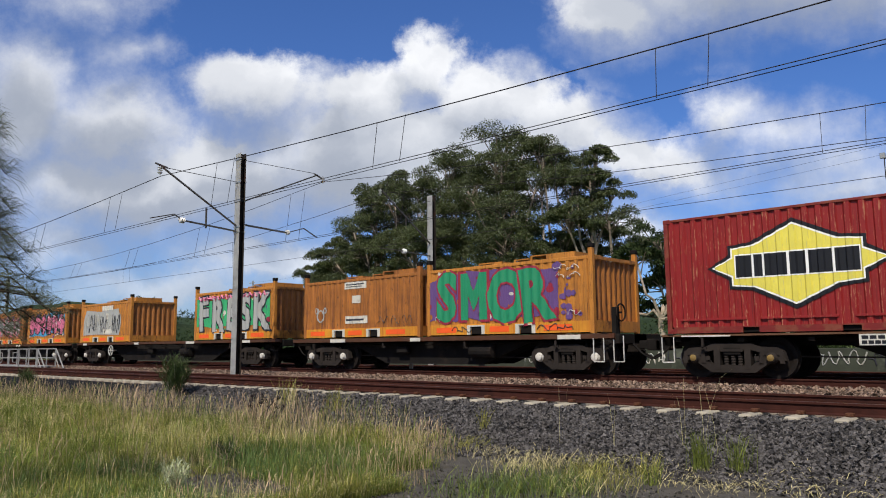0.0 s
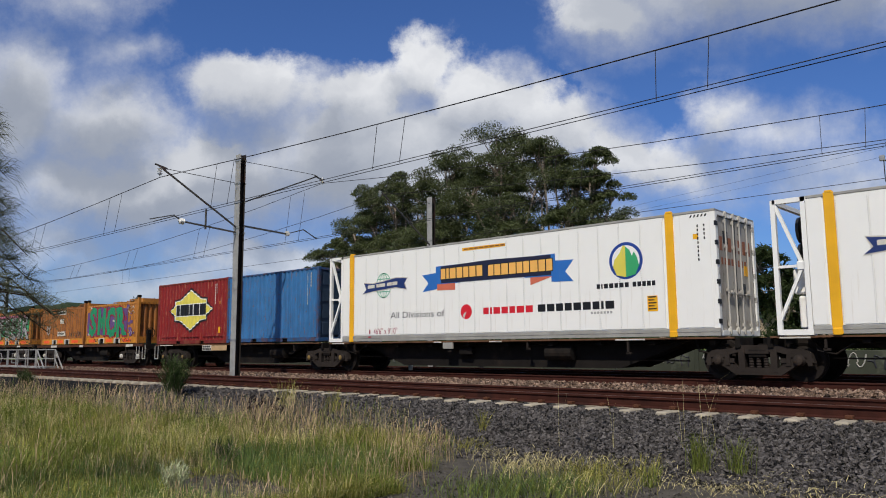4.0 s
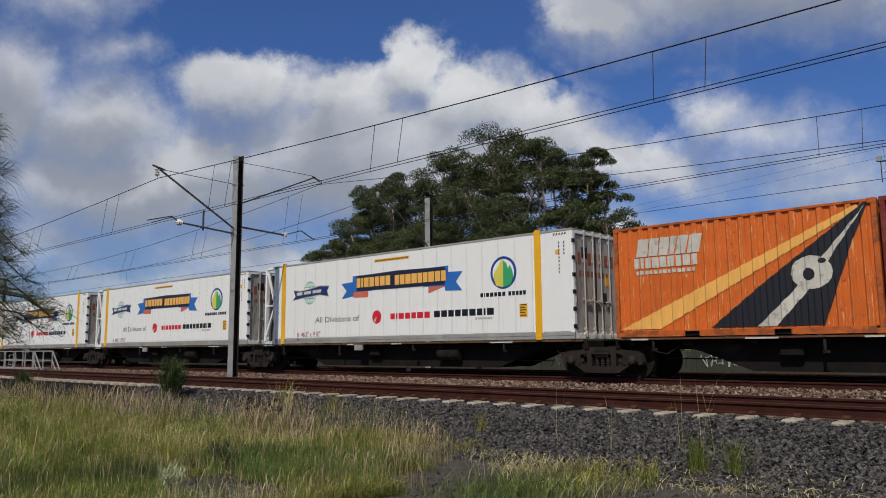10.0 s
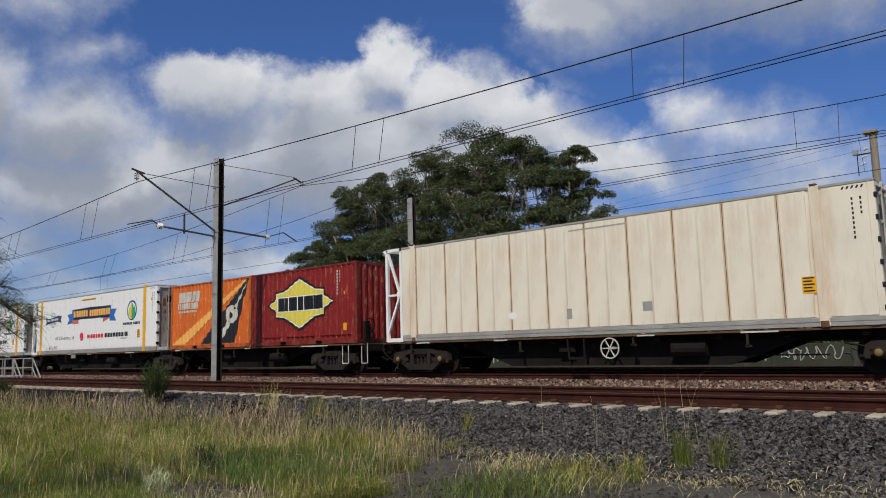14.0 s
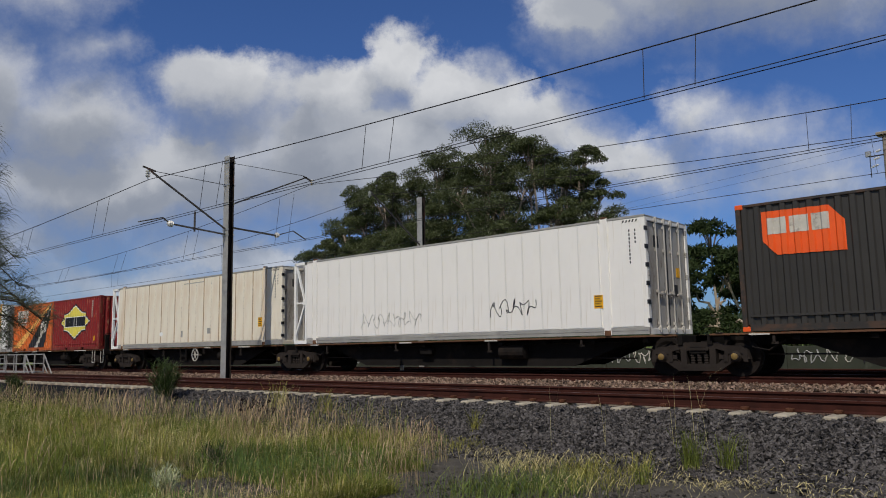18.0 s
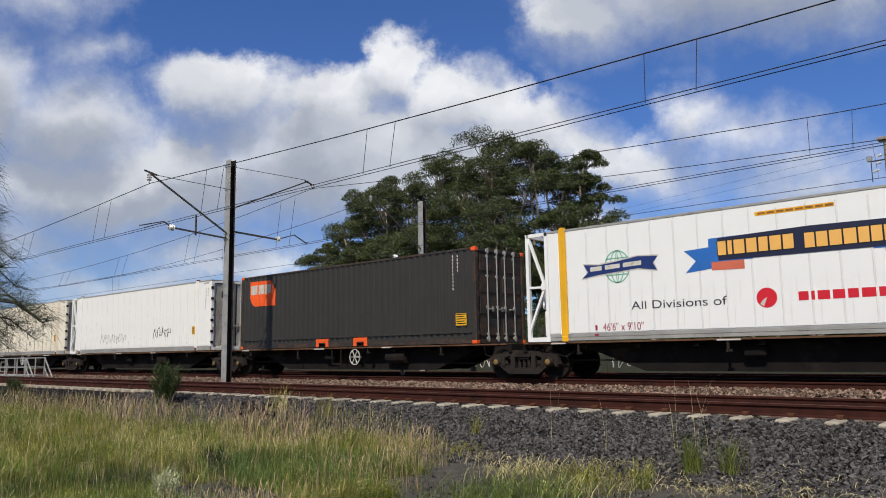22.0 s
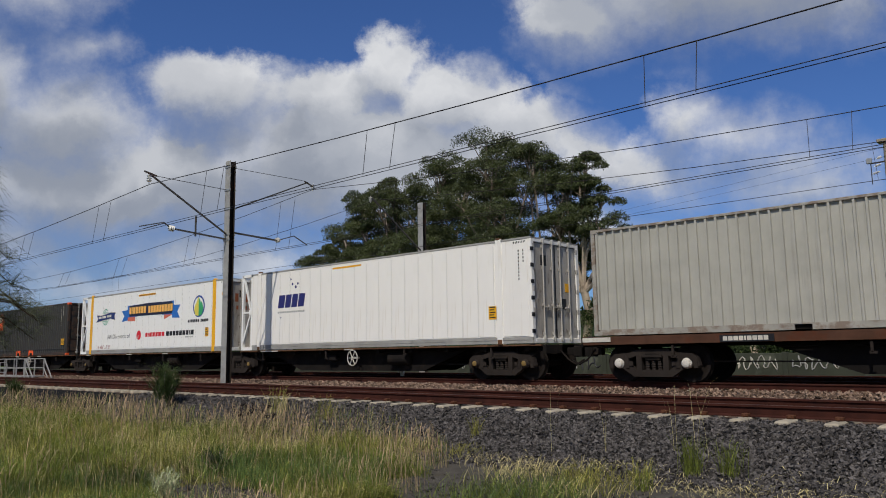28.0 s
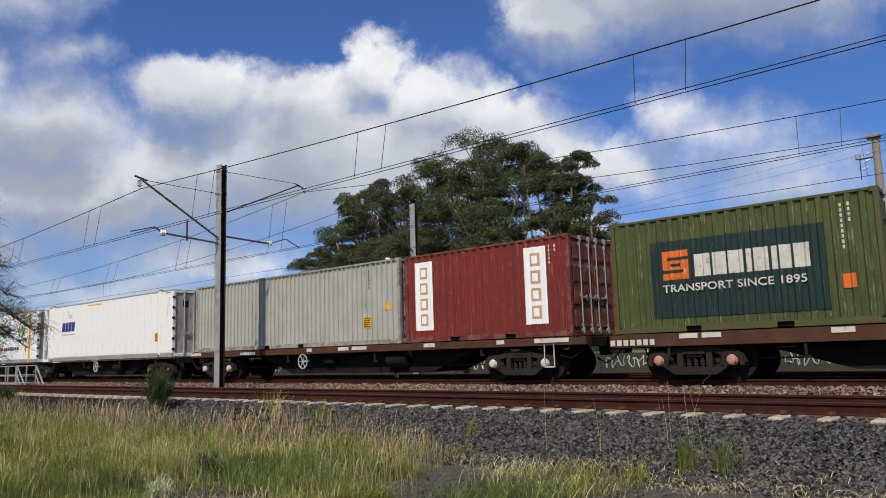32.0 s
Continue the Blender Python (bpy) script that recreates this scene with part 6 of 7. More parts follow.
notice(c, 11.36, .55, .42, .36)
number_bars(c, 11.25, 2.6, M["plate"], 10)
liveried(115.45, "white refrigerated container with ribbons, coupled behind a charcoal container")
c = reefer("white refrigerated container with a slanted blue word mark", 130.47, M["offwhite"])
notice(c, 12.56, .72, .28, .38)
decal("word_blocks", blocks(2.41, 1.56, .48, (.38, .34, .34, .36), .05, .09), M["violet_blue"], c, False)
decal("word_dots", [disc(3.3, 2.42, .05, .05, 8), disc(3.5, 2.3, .06, .06, 8), disc(3.62, 2.42, .05, .05, 8), disc(3.2, 2.6, .04, .04, 8), disc(2.6, 1.2, .03, .03, 8)], M["violet_blue"], c, False)
decal("word_line", blocks(2.41, 1.36, .07, (.08,) * 15, .03), M["spray_grey"], c, False)
decal("strip_notice", [rect(5.6, 2.76, 7.1, 2.82)], M["strap"], c, False)
FLUTE.update(step=.242, cuts=(.18, .23, .93), deep=.055)
c = iso_box("shipping_container", "pale grey corrugated container with streaked ribs", 12.15, 2.74, M["pale"], 146.46, 1.14, True)
notice(c, 10.4, .55, .42, .36, True)
decal("warning_mark", [[(11.4, 1.1), (11.72, 1.1), (11.56, 1.38)]], M["strap"], c)
number_bars(c, 10.5, 2.4, M["ink"], 12)
FLUTE.update(step=.278, cuts=(.34, .46, .87), deep=.038)
c = iso_box("shipping_container", "oxide red corrugated container with two white strips", 6.058, 2.72, M["oxide"], 158.86, 1.14, True)
for x in (.45, 4.61):
    decal("white_strip", [rect(x, .36, x + .7, 2.47)], M["white"], c)
    decal("letter_blocks", [rect(x + .18, .5 + i * .48, x + .5, .86 + i * .48) for i in range(4)], M["tan"], c, lift=.007)
    decal("letter_blocks", [rect(x + .26, .57 + i * .48, x + .42, .79 + i * .48) for i in range(4)], M["white"], c, lift=.01)
number_bars(c, 5.42, 2.4, M["plate"], 5)
c = iso_box("shipping_container", "olive green corrugated container with a dark green sign panel", 6.058, 2.78, M["green"], 166.17, 1.12, True)
decal("sign_panel", [rect(1.06, .34, 4.98, 2.17)], M["bottle"], c)
decal("sign_mark", [rect(1.35, 1.24, 1.98, 1.93)], M["orange"], c, lift=.008)
decal("sign_mark", [rect(1.46, 1.7, 1.98, 1.77), rect(1.35, 1.4, 1.86, 1.47), rect(1.56, 1.55, 1.8, 1.62)], M["bottle"], c, lift=.011)
decal("word_blocks", blocks(2.14, 1.27, .52, (.36, .32, .34, .12, .32, .12, .24, .32), .055), M["plate"], c, lift=.008)
lettering("TRANSPORT SINCE 1895", 1.33, .95, .245, M["plate"], c, 1.19, lift=.014, bold=.014)
number_bars(c, 5.3, 2.45, M["plate"], 9)
decal("sticker", [rect(5.25, .75, 5.5, 1.05)], M["orange"], c)

# ---- trees, grass and distance ----


def leaf_cloud(rng, centres, radii, per, size, droop=0.5, dome=False):
    """Many small leaf blades, scattered through clumps."""
    c = np.repeat(np.array(centres), per, axis=0)
    r = np.repeat(np.array(radii), per, axis=0)
    k = len(c)
    d = rng.normal(size=(k, 3))
    d /= np.linalg.norm(d, axis=1)[:, None]
    if dome:
        d[:, 2] = np.abs(d[:, 2]) - .28
    p = c + d * r * (0.3 + 0.75 * rng.random((k, 1)) ** 0.6)
    a = rng.normal(size=(k, 3))
    a[:, 2] -= droop
    a /= np.linalg.norm(a, axis=1)[:, None]
    b = np.cross(a, rng.normal(size=(k, 3)))
    b /= np.linalg.norm(b, axis=1)[:, None]
    s = size * (0.6 + 0.8 * rng.random((k, 1)))
    v = np.stack([p - b * s * .21, p + b * s * .21 + a * s * .25, p + a * s], 1).reshape(-1, 3)
    f = np.arange(3 * k).reshape(-1, 3)
    return v.tolist(), f.tolist()


def gum(seed, at, height, spread, heads=7, clumps=11, per=600, size=.19, label="tall spreading gum tree with dark open foliage", low=.42, leaf="leaf", flat=.9, name="tree", lean=0.0):
    """Trunk, forked limbs, and heads of foliage at their ends, uneven and with gaps."""
    rng = np.random.default_rng(seed)
    t = thing(name, label, "tree", "trees behind the line", pose(*at, 0, 0, rng.random() * 40))
    bm = bmesh.new()
    fork = height * .36
    r = height * .016 + .08
    pts = [Vector((lean * k * .4 + rng.normal() * .15, rng.normal() * .15, -.6 + (fork + .6) * k / 4)) for k in range(5)]
    tube(bm, pts, r * 1.15, 9, r * .8)
    part("trunk", bm, M["bark"], t)
    centres, radii = [], []
    for h in range(heads):
        a = h * 2.4 + rng.random() * .7
        f = (h + .5) / heads
        rr = spread * (1 - f * .75) * (.75 + .35 * rng.random()) if h < heads - 1 else spread * .1
        zz = height * (low + (.88 - low) * f ** .8) + rng.normal() * .4
        c = Vector((math.cos(a) * rr + lean * 3, math.sin(a) * rr * .75, zz))
        knee = pts[-1].lerp(c, .45) + Vector((rng.normal() * .5, rng.normal() * .5, -height * .03))
        bm = bmesh.new()
        w = r * (.62 - .25 * f)
        tube(bm, [pts[-1] - Vector((0, 0, .4)), pts[-1].lerp(knee, .5) + Vector((0, 0, .3)), knee, c], w, 7, .07)
        part("limb", bm, M["bark"], t)
        bm = bmesh.new()
        s = spread * (.36 + .16 * rng.random())
        for k in range(clumps):
            b2 = rng.normal(size=3)
            b2 /= np.linalg.norm(b2)
            b2[2] = abs(b2[2]) * 1.0 - .35
            o = c + Vector((b2[0] * s, b2[1] * s, b2[2] * s * flat))
            tube(bm, [knee.lerp(c, .55 + .4 * rng.random()), (c + o) / 2 + Vector(rng.normal(size=3) * .25), o], .06, 4, .015)
            q = s * (.31 + .15 * rng.random())
            centres.append(tuple(o))
            radii.append((q * 1.2, q * 1.2, q * .95))
        part("branch_work", bm, M["branch"], t)["kind"] = "stuff"
    vs, fs = leaf_cloud(rng, centres, radii, per, size, dome=True)
    soup("crown", vs, fs, M[leaf], t)["kind"] = "stuff"
    return t


# the grove behind the far track
gum(21, (-40.6, 52, -.95), 22.2, 6.2, 10, 9)
gum(22, (-48.6, 54, -.95), 22.8, 5.6, 9, 9)
gum(23, (-58.0, 53, -.95), 20.3, 5.6, 9, 9)
gum(24, (-64.3, 54, -.95), 16.0, 4.4, 7, 9)
gum(25, (-68.5, 54, -.95), 12.6, 3.6, 6, 8, label="lower gum at the edge of the grove")
gum(26, (-36.4, 53, -.95), 20.8, 5.2, 9, 9)
gum(27, (-31.4, 52, -.95), 18.6, 3.8, 9, 9)
gum(28, (-46.3, 49, -.95), 14.0, 5.0, 9, 9, low=.32)
gum(29, (-54.5, 50, -.95), 13.0, 5.2, 9, 9, low=.3)
gum(30, (-37.5, 49, -.95), 12.0, 5.0, 9, 9, low=.3)
gum(33, (-61.5, 51, -.95), 11.0, 4.4, 7, 9, low=.3)
gum(34, (-36.0, 55, -.95), 12.0, 4.0, 7, 9, low=.3)
gum(35, (-53.4, 52, -.95), 20.0, 5.4, 9, 9, low=.36)
gum(36, (-44.6, 55, -.95), 19.4, 5.2, 9, 9, low=.36)
# a thick hedge of trees straight behind the far bank
for k, (x, y, h, s) in enumerate(((-25, 50, 10.8, 3.8), (-21, 52, 10.4, 3.6), (-17.5, 49, 8.2, 3.3), (-14, 51, 6.8, 3.4), (-10.5, 49, 5.4, 3.0), (-7, 52, 5.4, 3.2), (-2.5, 50, 5.6, 3.2), (2, 51, 6.4, 3.2))):
    gum(80 + k, (x, y, -.95), h, s, 7, 8, 150, .34, "dense dark green tree close behind the line", .12, "leaf2", .95)
# scrub along the far bank
for k, (x, y, h, s) in enumerate(((-26.5, 57, 10.5, 4.0), (-22, 66, 9, 4.5), (-16, 64, 8.2, 4.2), (-10, 68, 8.6, 4.4), (-3, 64, 8, 4.2), (-76, 62, 7, 4.2), (-88, 70, 8, 4.5), (-104, 66, 8.6, 4.4), (-150, 72, 11.5, 6), (-175, 78, 12.5, 6), (-215, 74, 11, 6.5), (-255, 84, 13, 7))):
    gum(50 + k, (x, y, -.95), h, s, 7, 7, 150, .42, "bushy green trackside tree", .2, "leaf2", .9)


def far_hills():
    vs, fs = [], []
    n = 160
    for i in range(n + 1):
        a = radians(-105 + 140 * i / n)
        d = 640 + 60 * math.sin(i * .4)
        h = 34 + 14 * noise.noise((i * .06, 2, 5)) + 5 * noise.noise((i * .4, 7, 1)) + 4 * noise.noise((i * 1.7, 3, 1))
        for k, hh in ((0, -2), (90, h * .7), (180, h)):
            vs.append((math.sin(a) * (d + k), math.cos(a) * (d + k), hh))
    for i in range(n):
        for k in (0, 1):
            j = i * 3 + k
            fs.append((j, j + 3, j + 4, j + 1))
    hill = tagged(soup("hillside", vs, fs, M["hill"]), "low dark wooded hills on the horizon", "hills", kind="structure")
    # treetops along the ridge
    rng = np.random.default_rng(3)
    c, r = [], []
    for i in range(900):
        a = radians(-105 + 140 * rng.random())
        d = 640 + 180 * rng.random()
        zz = np.interp((d - 640) / 180, (0, .5, 1), (0, 24, 34)) + 2
        c.append((math.sin(a) * d, math.cos(a) * d, zz))
        s = 3.5 + 4 * rng.random()
        r.append((s * 1.3, s * 1.3, s))
    v, f = leaf_cloud(rng, c, r, 26, 3.0, 0)
    tagged(soup("distant_woods", v, f, M["leaf2"]), "dark distant woods along the ridge", "woods", kind="stuff")


far_hills()

# ---- beside the tracks ----


def graffiti_wall():
    w = thing("low_wall", "low grey-green concrete wall covered in pale graffiti", "wall", "", pose(0, 31.2, -.25))
    me = mesh_of("wall_panel", boxes((0, 0, -.2, 3.96, .16, .83), bevel=.02), M["wall"])
    pm = mesh_of("wall_post", boxes((-.1, -.06, -.2, .1, .22, .87), bevel=.02), M["wall"])
    rng = random.Random(4)
    for i in range(28):
        x = -86 + i * 4
        piece("wall_panel", me, w, pose(x + .02, 0, 0))
        piece("wall_post", pm, w, pose(x, 0, 0))
        for k in range(3):
            bm = bmesh.new()
            pts, cx = [], x + .3 + k * 1.15
            p, q, f = rng.random() * 6, rng.random() * 6, rng.uniform(.6, .9)
            for j in range(36):
                pts.append((cx + j * .032 + .09 * math.sin(f * j + p), -.012, .45 + .2 * math.sin(f * .7 * j + q) + .1 * math.sin(f * 1.6 * j + p)))
            tube(bm, pts, .024, 4)
            part("sprayed_scrawl", bm, M[rng.choice(("plate", "spray_grey", "pale", "spray_grey", "ink"))], w)


graffiti_wall()


def undergrowth():
    """Bushes and saplings in a dark thicket behind the wall."""
    rng = np.random.default_rng(12)
    c, r = [], []
    for i in range(260):
        x, y = -95 + 106 * rng.random(), 33.5 + 6 * rng.random()
        s = .5 + .7 * rng.random()
        c.append((x, y, -.3 + s * .6 + 1.5 * rng.random() ** 1.5))
        r.append((s * 1.3, s, s * .9))
    v, f = leaf_cloud(rng, c, r, 150, .17, .2)
    tagged(soup("undergrowth", v, f, M["leaf2"]), "dark green thicket of bushes behind the low wall", "bushes", kind="stuff")


undergrowth()


def walkway():
    """Steel platform with rails between the tracks."""
    w = thing("walkway", "galvanised steel walkway with handrails between the tracks", "walkway", "", pose(-49.6, 15.2, -.29))
    part("deck", boxes((0, -.45, .16, 7.4, .45, .22)), M["mast"], w)
    for x in (0.1, 1.6, 3.1, 4.6, 6.1, 7.35):
        for y in (-.45, .45):
            part("post", bars(((x, y, 0), (x, y, 1.1), .05)), M["mast"], w)
    for y in (-.45, .45):
        part("handrail", bars(((0.1, y, 1.1), (7.35, y, 1.1), .05)), M["mast"], w)
        part("midrail", bars(((0.1, y, .62), (7.35, y, .62), .04)), M["mast"], w)
        part("stair_rail", bars(((7.35, y, 1.1), (8.5, y, .05), .05)), M["mast"], w)
        part("stair_rail", bars(((7.35, y, .62), (7.95, y, .05), .04)), M["mast"], w)
        bm = bmesh.new()
        tube(bm, [(.9, y, .35), (.9, y, .9), (1.9, y, .9), (2.1, y, .65), (1.9, y, .35), (.9, y, .35)], .02, 6)
        part("gate_hoop", bm, M["mast"], w)


walkway()


def power_pole(x, y, h, label, kit=True):
    p = thing("power_pole", label, "pole", "power poles", pose(x, y, -.9))
    bm = bmesh.new()
    tube(bm, [(0, 0, -.3), (0, 0, h * .5), (.03, 0, h)], .19, 12, .14)
    part("shaft", bm, M["timber"], p)
    if not kit:
        part("crossarm", boxes((-1.1, -.24, h - .55, 1.1, -.12, h - .42), bevel=.01), M["timber"], p)
        for x in (-1.0, -.45, .45, 1.0):
            insulator(p, (x, -.18, h - .42), (x, -.18, h - .2), .06)
    if kit:
        part("cap_plate", boxes((-.3, -.22, h - .1, .22, .2, h + .03), bevel=.02), M["timber"], p)
        part("bracket", bars(((-.1, -.1, h - .9), (-.55, -.3, h - .95), .05), ((-.55, -.3, h - .95), (-.55, -.3, h - 1.8), .03)), M["wire"], p)
        for k in range(3):
            insulator(p, (-.16 - .05 * k, -.2, h - .7 - .3 * k), (-.34 - .1 * k, -.26, h - .78 - .3 * k), .06)
        part("switch_box", boxes((-.7, -.36, h - .95, -.5, -.24, h - .72), bevel=.02), M["galv"], p)


power_pole(-6.35, 34.0, 9.95, "weathered grey timber power pole with insulators and switchgear")
power_pole(-150, 98, 17.0, "distant timber power pole with a crossarm", False)


def service_wires():
    w = thing("power_line", "thin dark power wires sagging between timber poles", "wire")
    for k in range(2):
        a, b = Vector((-6.5, 33.8 + .1 * k, 8.7 - .36 * k)), Vector((-150 + .5 * k, 97.8, 15.7))
        bm = bmesh.new()
        tube(bm, [a.lerp(b, i / 16) - Vector((0, 0, 3.0 * (i / 16) * (1 - i / 16))) for i in range(17)], .0045, 4)
        part("power_wire", bm, M["wire"], w)
        c = Vector((30, 22 + .1 * k, 8.6 - .36 * k))
        bm = bmesh.new()
        tube(bm, [a.lerp(c, i / 8) - Vector((0, 0, 1.2 * (i / 8) * (1 - i / 8))) for i in range(9)], .0045, 4)
        part("power_wire", bm, M["wire"], w)


service_wires()


def marker(x, y, z=-.17):
    m = thing("trackside_marker", "small white post beside the far rails", "marker post", "", pose(x, y, z))
    part("post", boxes((-.09, -.03, 0, .09, .03, .5), bevel=.01), M["plate"], m)
    part("base", boxes((-.12, -.08, -.05, .12, .08, .06), bevel=.01), M["concrete"], m)


marker(-20.4, 20.35)

# ---- plants in front ----


def blades(name, rng, base, height, width, lean, m, parent=None, seed_head=0.0):
    """Bent, tapering grass blades rooted at base."""
    k = len(base)
    a = rng.random(k) * math.tau
    way = np.stack([np.cos(a), np.sin(a), np.zeros(k)], 1)
    side = np.stack([-np.sin(a + .6), np.cos(a + .6), np.zeros(k)], 1)
    h = height[:, None]
    w = width[:, None] * .5
    l = lean[:, None] * h
    up = np.array([0, 0, 1.0])
    p1 = base + up * h * .45 + way * l * .22
    p2 = base + up * h * .82 + way * l * .62
    p3 = base + up * h * (1.0 - .22 * lean[:, None]) + way * l * 1.05
    wt = w * (1.6 if seed_head else .72)
    v = np.stack([base - side * w, base + side * w, p1 - side * w * (.5 if seed_head else .95), p1 + side * w * (.5 if seed_head else .95), p2 - side * wt, p2 + side * wt, p3], 1).reshape(-1, 3)
    n = 7 * np.arange(k)[:, None]
    q = np.concatenate([n + np.array([[0, 1, 3, 2]]), n + np.array([[2, 3, 5, 4]])])
    t = n + np.array([[4, 5, 6]])
    me = bpy.data.meshes.new(name)
    me.from_pydata(v.tolist(), [], q.tolist() + t.tolist())
    me.materials.append(m)
    ob = new(name, me)
    ob.parent = parent
    return ob


def lie(x, y):
    """Height of the ground under the plants."""
    return np.interp(y, (8.4, 8.9, 10.15), (LOW + .02, LOW + .12, -.33))


def thin_blades(name, rng, base, way, height, width, lean, m):
    """Short two-piece blades that bend outwards along way."""
    k = len(base)
    side = np.stack([-way[:, 1], way[:, 0], np.zeros(k)], 1) + rng.normal(0, .35, (k, 3))
    side /= np.linalg.norm(side, axis=1)[:, None]
    h, w, l = height[:, None], width[:, None] * .5, (lean * height)[:, None]
    up = np.array([0, 0, 1.0])
    knee = .45 + .25 * rng.random((k, 1))
    p1 = base + up * h * knee * 1.15 + way * l * .35
    p2 = base + up * h * (1.0 - .45 * np.minimum(lean, 1.6)[:, None] ** 1.5 * rng.random((k, 1))) + way * l * 1.1
    v = np.stack([base - side * w, base + side * w, p1 + side * w * .85, p1 - side * w * .85, p2], 1).reshape(-1, 3)
    n = 5 * np.arange(k)[:, None]
    me = bpy.data.meshes.new(name)
    me.from_pydata(v.tolist(), [], (n + np.array([[0, 1, 2, 3]])).tolist() + (n + np.array([[3, 2, 4]])).tolist())
    me.materials.append(m)
    return new(name, me)


def meadow():
    rng = np.random.default_rng(8)

    def field_of(n):
        x = -6.2 - 27 * rng.random(n) ** 1.7
        y = 2.4 + 7.4 * rng.random(n)
        return x, y

    def patch(x, y, s, o):
        return np.array([noise.noise((a * s, b * s, o)) for a, b in zip(x, y)])

    def keep(x, y):
        """Where the sward grows: thick to the far end, thinning to the grit and the ballast."""
        edge = np.interp(x, (-33, -16, -12, -10, -8.6, -7.4, -6.2), (8.5, 8.55, 8.75, 8.8, 8.7, 7.7, 6.4))
        bare = ((x + 7.75) / 1.0) ** 2 + ((y - 4.9) / .5) ** 2 < 1
        bare |= ((x + 6.6) / 1.1) ** 2 + ((y - 7.9) / .42) ** 2 < 1
        bare |= ((x + 6.2) / .9) ** 2 + ((y - 6.8) / .75) ** 2 < 1
        return (y < edge + .35 * patch(x, y, 1.3, 2)) & ~bare

    def stature(x, y):
        return np.interp(x, (-20, -11, -7), (1.15, 1.0, .7)) * np.interp(y, (3, 6, 8.6, 9.8), (.8, 1.0, 1.0, .7))

    # tufts: clumps whose blades bend outwards, each clump of its own height
    for label, m, clumps, per, hh, ww, ll, o, lush in (("thick green and olive grass beside the line", "grass", 9600, 20, .24, .0054, .85, 1, .6),
                                                       ("yellowing grass blades among the green", "grass2", 4200, 16, .27, .0048, .8, 4, .5),
                                                       ("dry straw-coloured grass blades", "straw", 5600, 9, .28, .0040, .8, 7, .5),
                                                       ("low green tangle under the grass", "grass", 7000, 14, .12, .006, 1.7, 11, .7),
                                                       ("withered litter under the grass", "grass2", 4200, 12, .11, .005, 2.0, 13, .6)):
        x, y = field_of(clumps)
        ok = keep(x, y)
        x, y = x[ok], y[ok]
        g = patch(x, y, .5, o) + .5 * patch(x, y, 1.7, o + 9)
        ok = rng.random(len(x)) < lush + 1.1 * g
        x, y, g = x[ok], y[ok], g[ok]
        tall = hh * stature(x, y) * (.55 + .75 * rng.random(len(x))) * (1 + .6 * g)
        spread = .035 + .06 * rng.random(len(x))
        i = np.repeat(np.arange(len(x)), per)
        k = len(i)
        a = rng.random(k) * math.tau
        r = spread[i] * np.sqrt(rng.random(k)) * 1.4
        way = np.stack([np.cos(a) + .25, np.sin(a) - .1, np.zeros(k)], 1)
        bx, by = x[i] + np.cos(a) * r, y[i] + np.sin(a) * r
        h = tall[i] * (.35 + .85 * rng.random(k))
        w = ww * (.6 + .8 * rng.random(k)) * np.interp(bx, (-30, -12), (1.6, 1.0))
        tagged(thin_blades("meadow_grass", rng, np.stack([bx, by, lie(bx, by) - .01], 1), way, h, w, ll * (.15 + 1.3 * rng.random(k) ** 1.3), M[m]), label, "grass", kind="stuff")

    # a lusher bluish-green stand by the bare grit, and fresh green along the front
    for label, x0, x1, y0, y1, clumps, per, hh in (("lush blue-green grass beside the bare patch", -10.2, -6.5, 5.2, 7.4, 380, 17, .27), ("short fresh green grass in front", -13.5, -5.6, 2.6, 5.0, 900, 18, .17)):
        x, y = x0 + (x1 - x0) * rng.random(clumps), y0 + (y1 - y0) * rng.random(clumps)
        cx, cy = (x - (x0 + x1) / 2) / (x1 - x0) * 2, (y - (y0 + y1) / 2) / (y1 - y0) * 2
        ok = keep(x, y) & (cx ** 2 + cy ** 2 + .5 * patch(x, y, .9, 21) < .9)
        x, y = x[ok], y[ok]
        i = np.repeat(np.arange(len(x)), per)
        k = len(i)
        a = rng.random(k) * math.tau
        r = .09 * np.sqrt(rng.random(k))
        bx, by = x[i] + np.cos(a) * r, y[i] + np.sin(a) * r
        h = hh * (.5 + .8 * rng.random(len(x)))[i] * (.4 + .8 * rng.random(k))
        tagged(thin_blades("meadow_grass", rng, np.stack([bx, by, lie(bx, by) - .01], 1), np.stack([np.cos(a), np.sin(a), np.zeros(k)], 1), h, .006 * (.6 + .7 * rng.random(k)), .75 * (.15 + 1.2 * rng.random(k) ** 1.3), M["fresh"]), label, "grass", kind="stuff")

    # loose seeding stalks, thickest along the ballast
    for label, m, n, hh, ww, o in (("dry pale seeding grass stalks", "straw", 3800, .5, .0027, 7), ("faded brown seed heads of tall grass", "panicle", 9000, .58, .0042, 3), ("tall green grass stalks at the ballast edge", "grass", 7000, .5, .0036, 5)):
        x, y = field_of(n)
        y = np.where(rng.random(n) < .45, 7.9 + 1.5 * rng.random(n) ** 1.3, y)
        ok = keep(x, y - .55)
        x, y = x[ok], y[ok]
        g = patch(x, y, .7, o)
        ok = rng.random(len(x)) < .5 + 1.1 * g
        x, y, g = x[ok], y[ok], g[ok]
        k = len(x)
        h = hh * stature(x, y) * (.55 + .65 * rng.random(k)) * (1 + .4 * g)
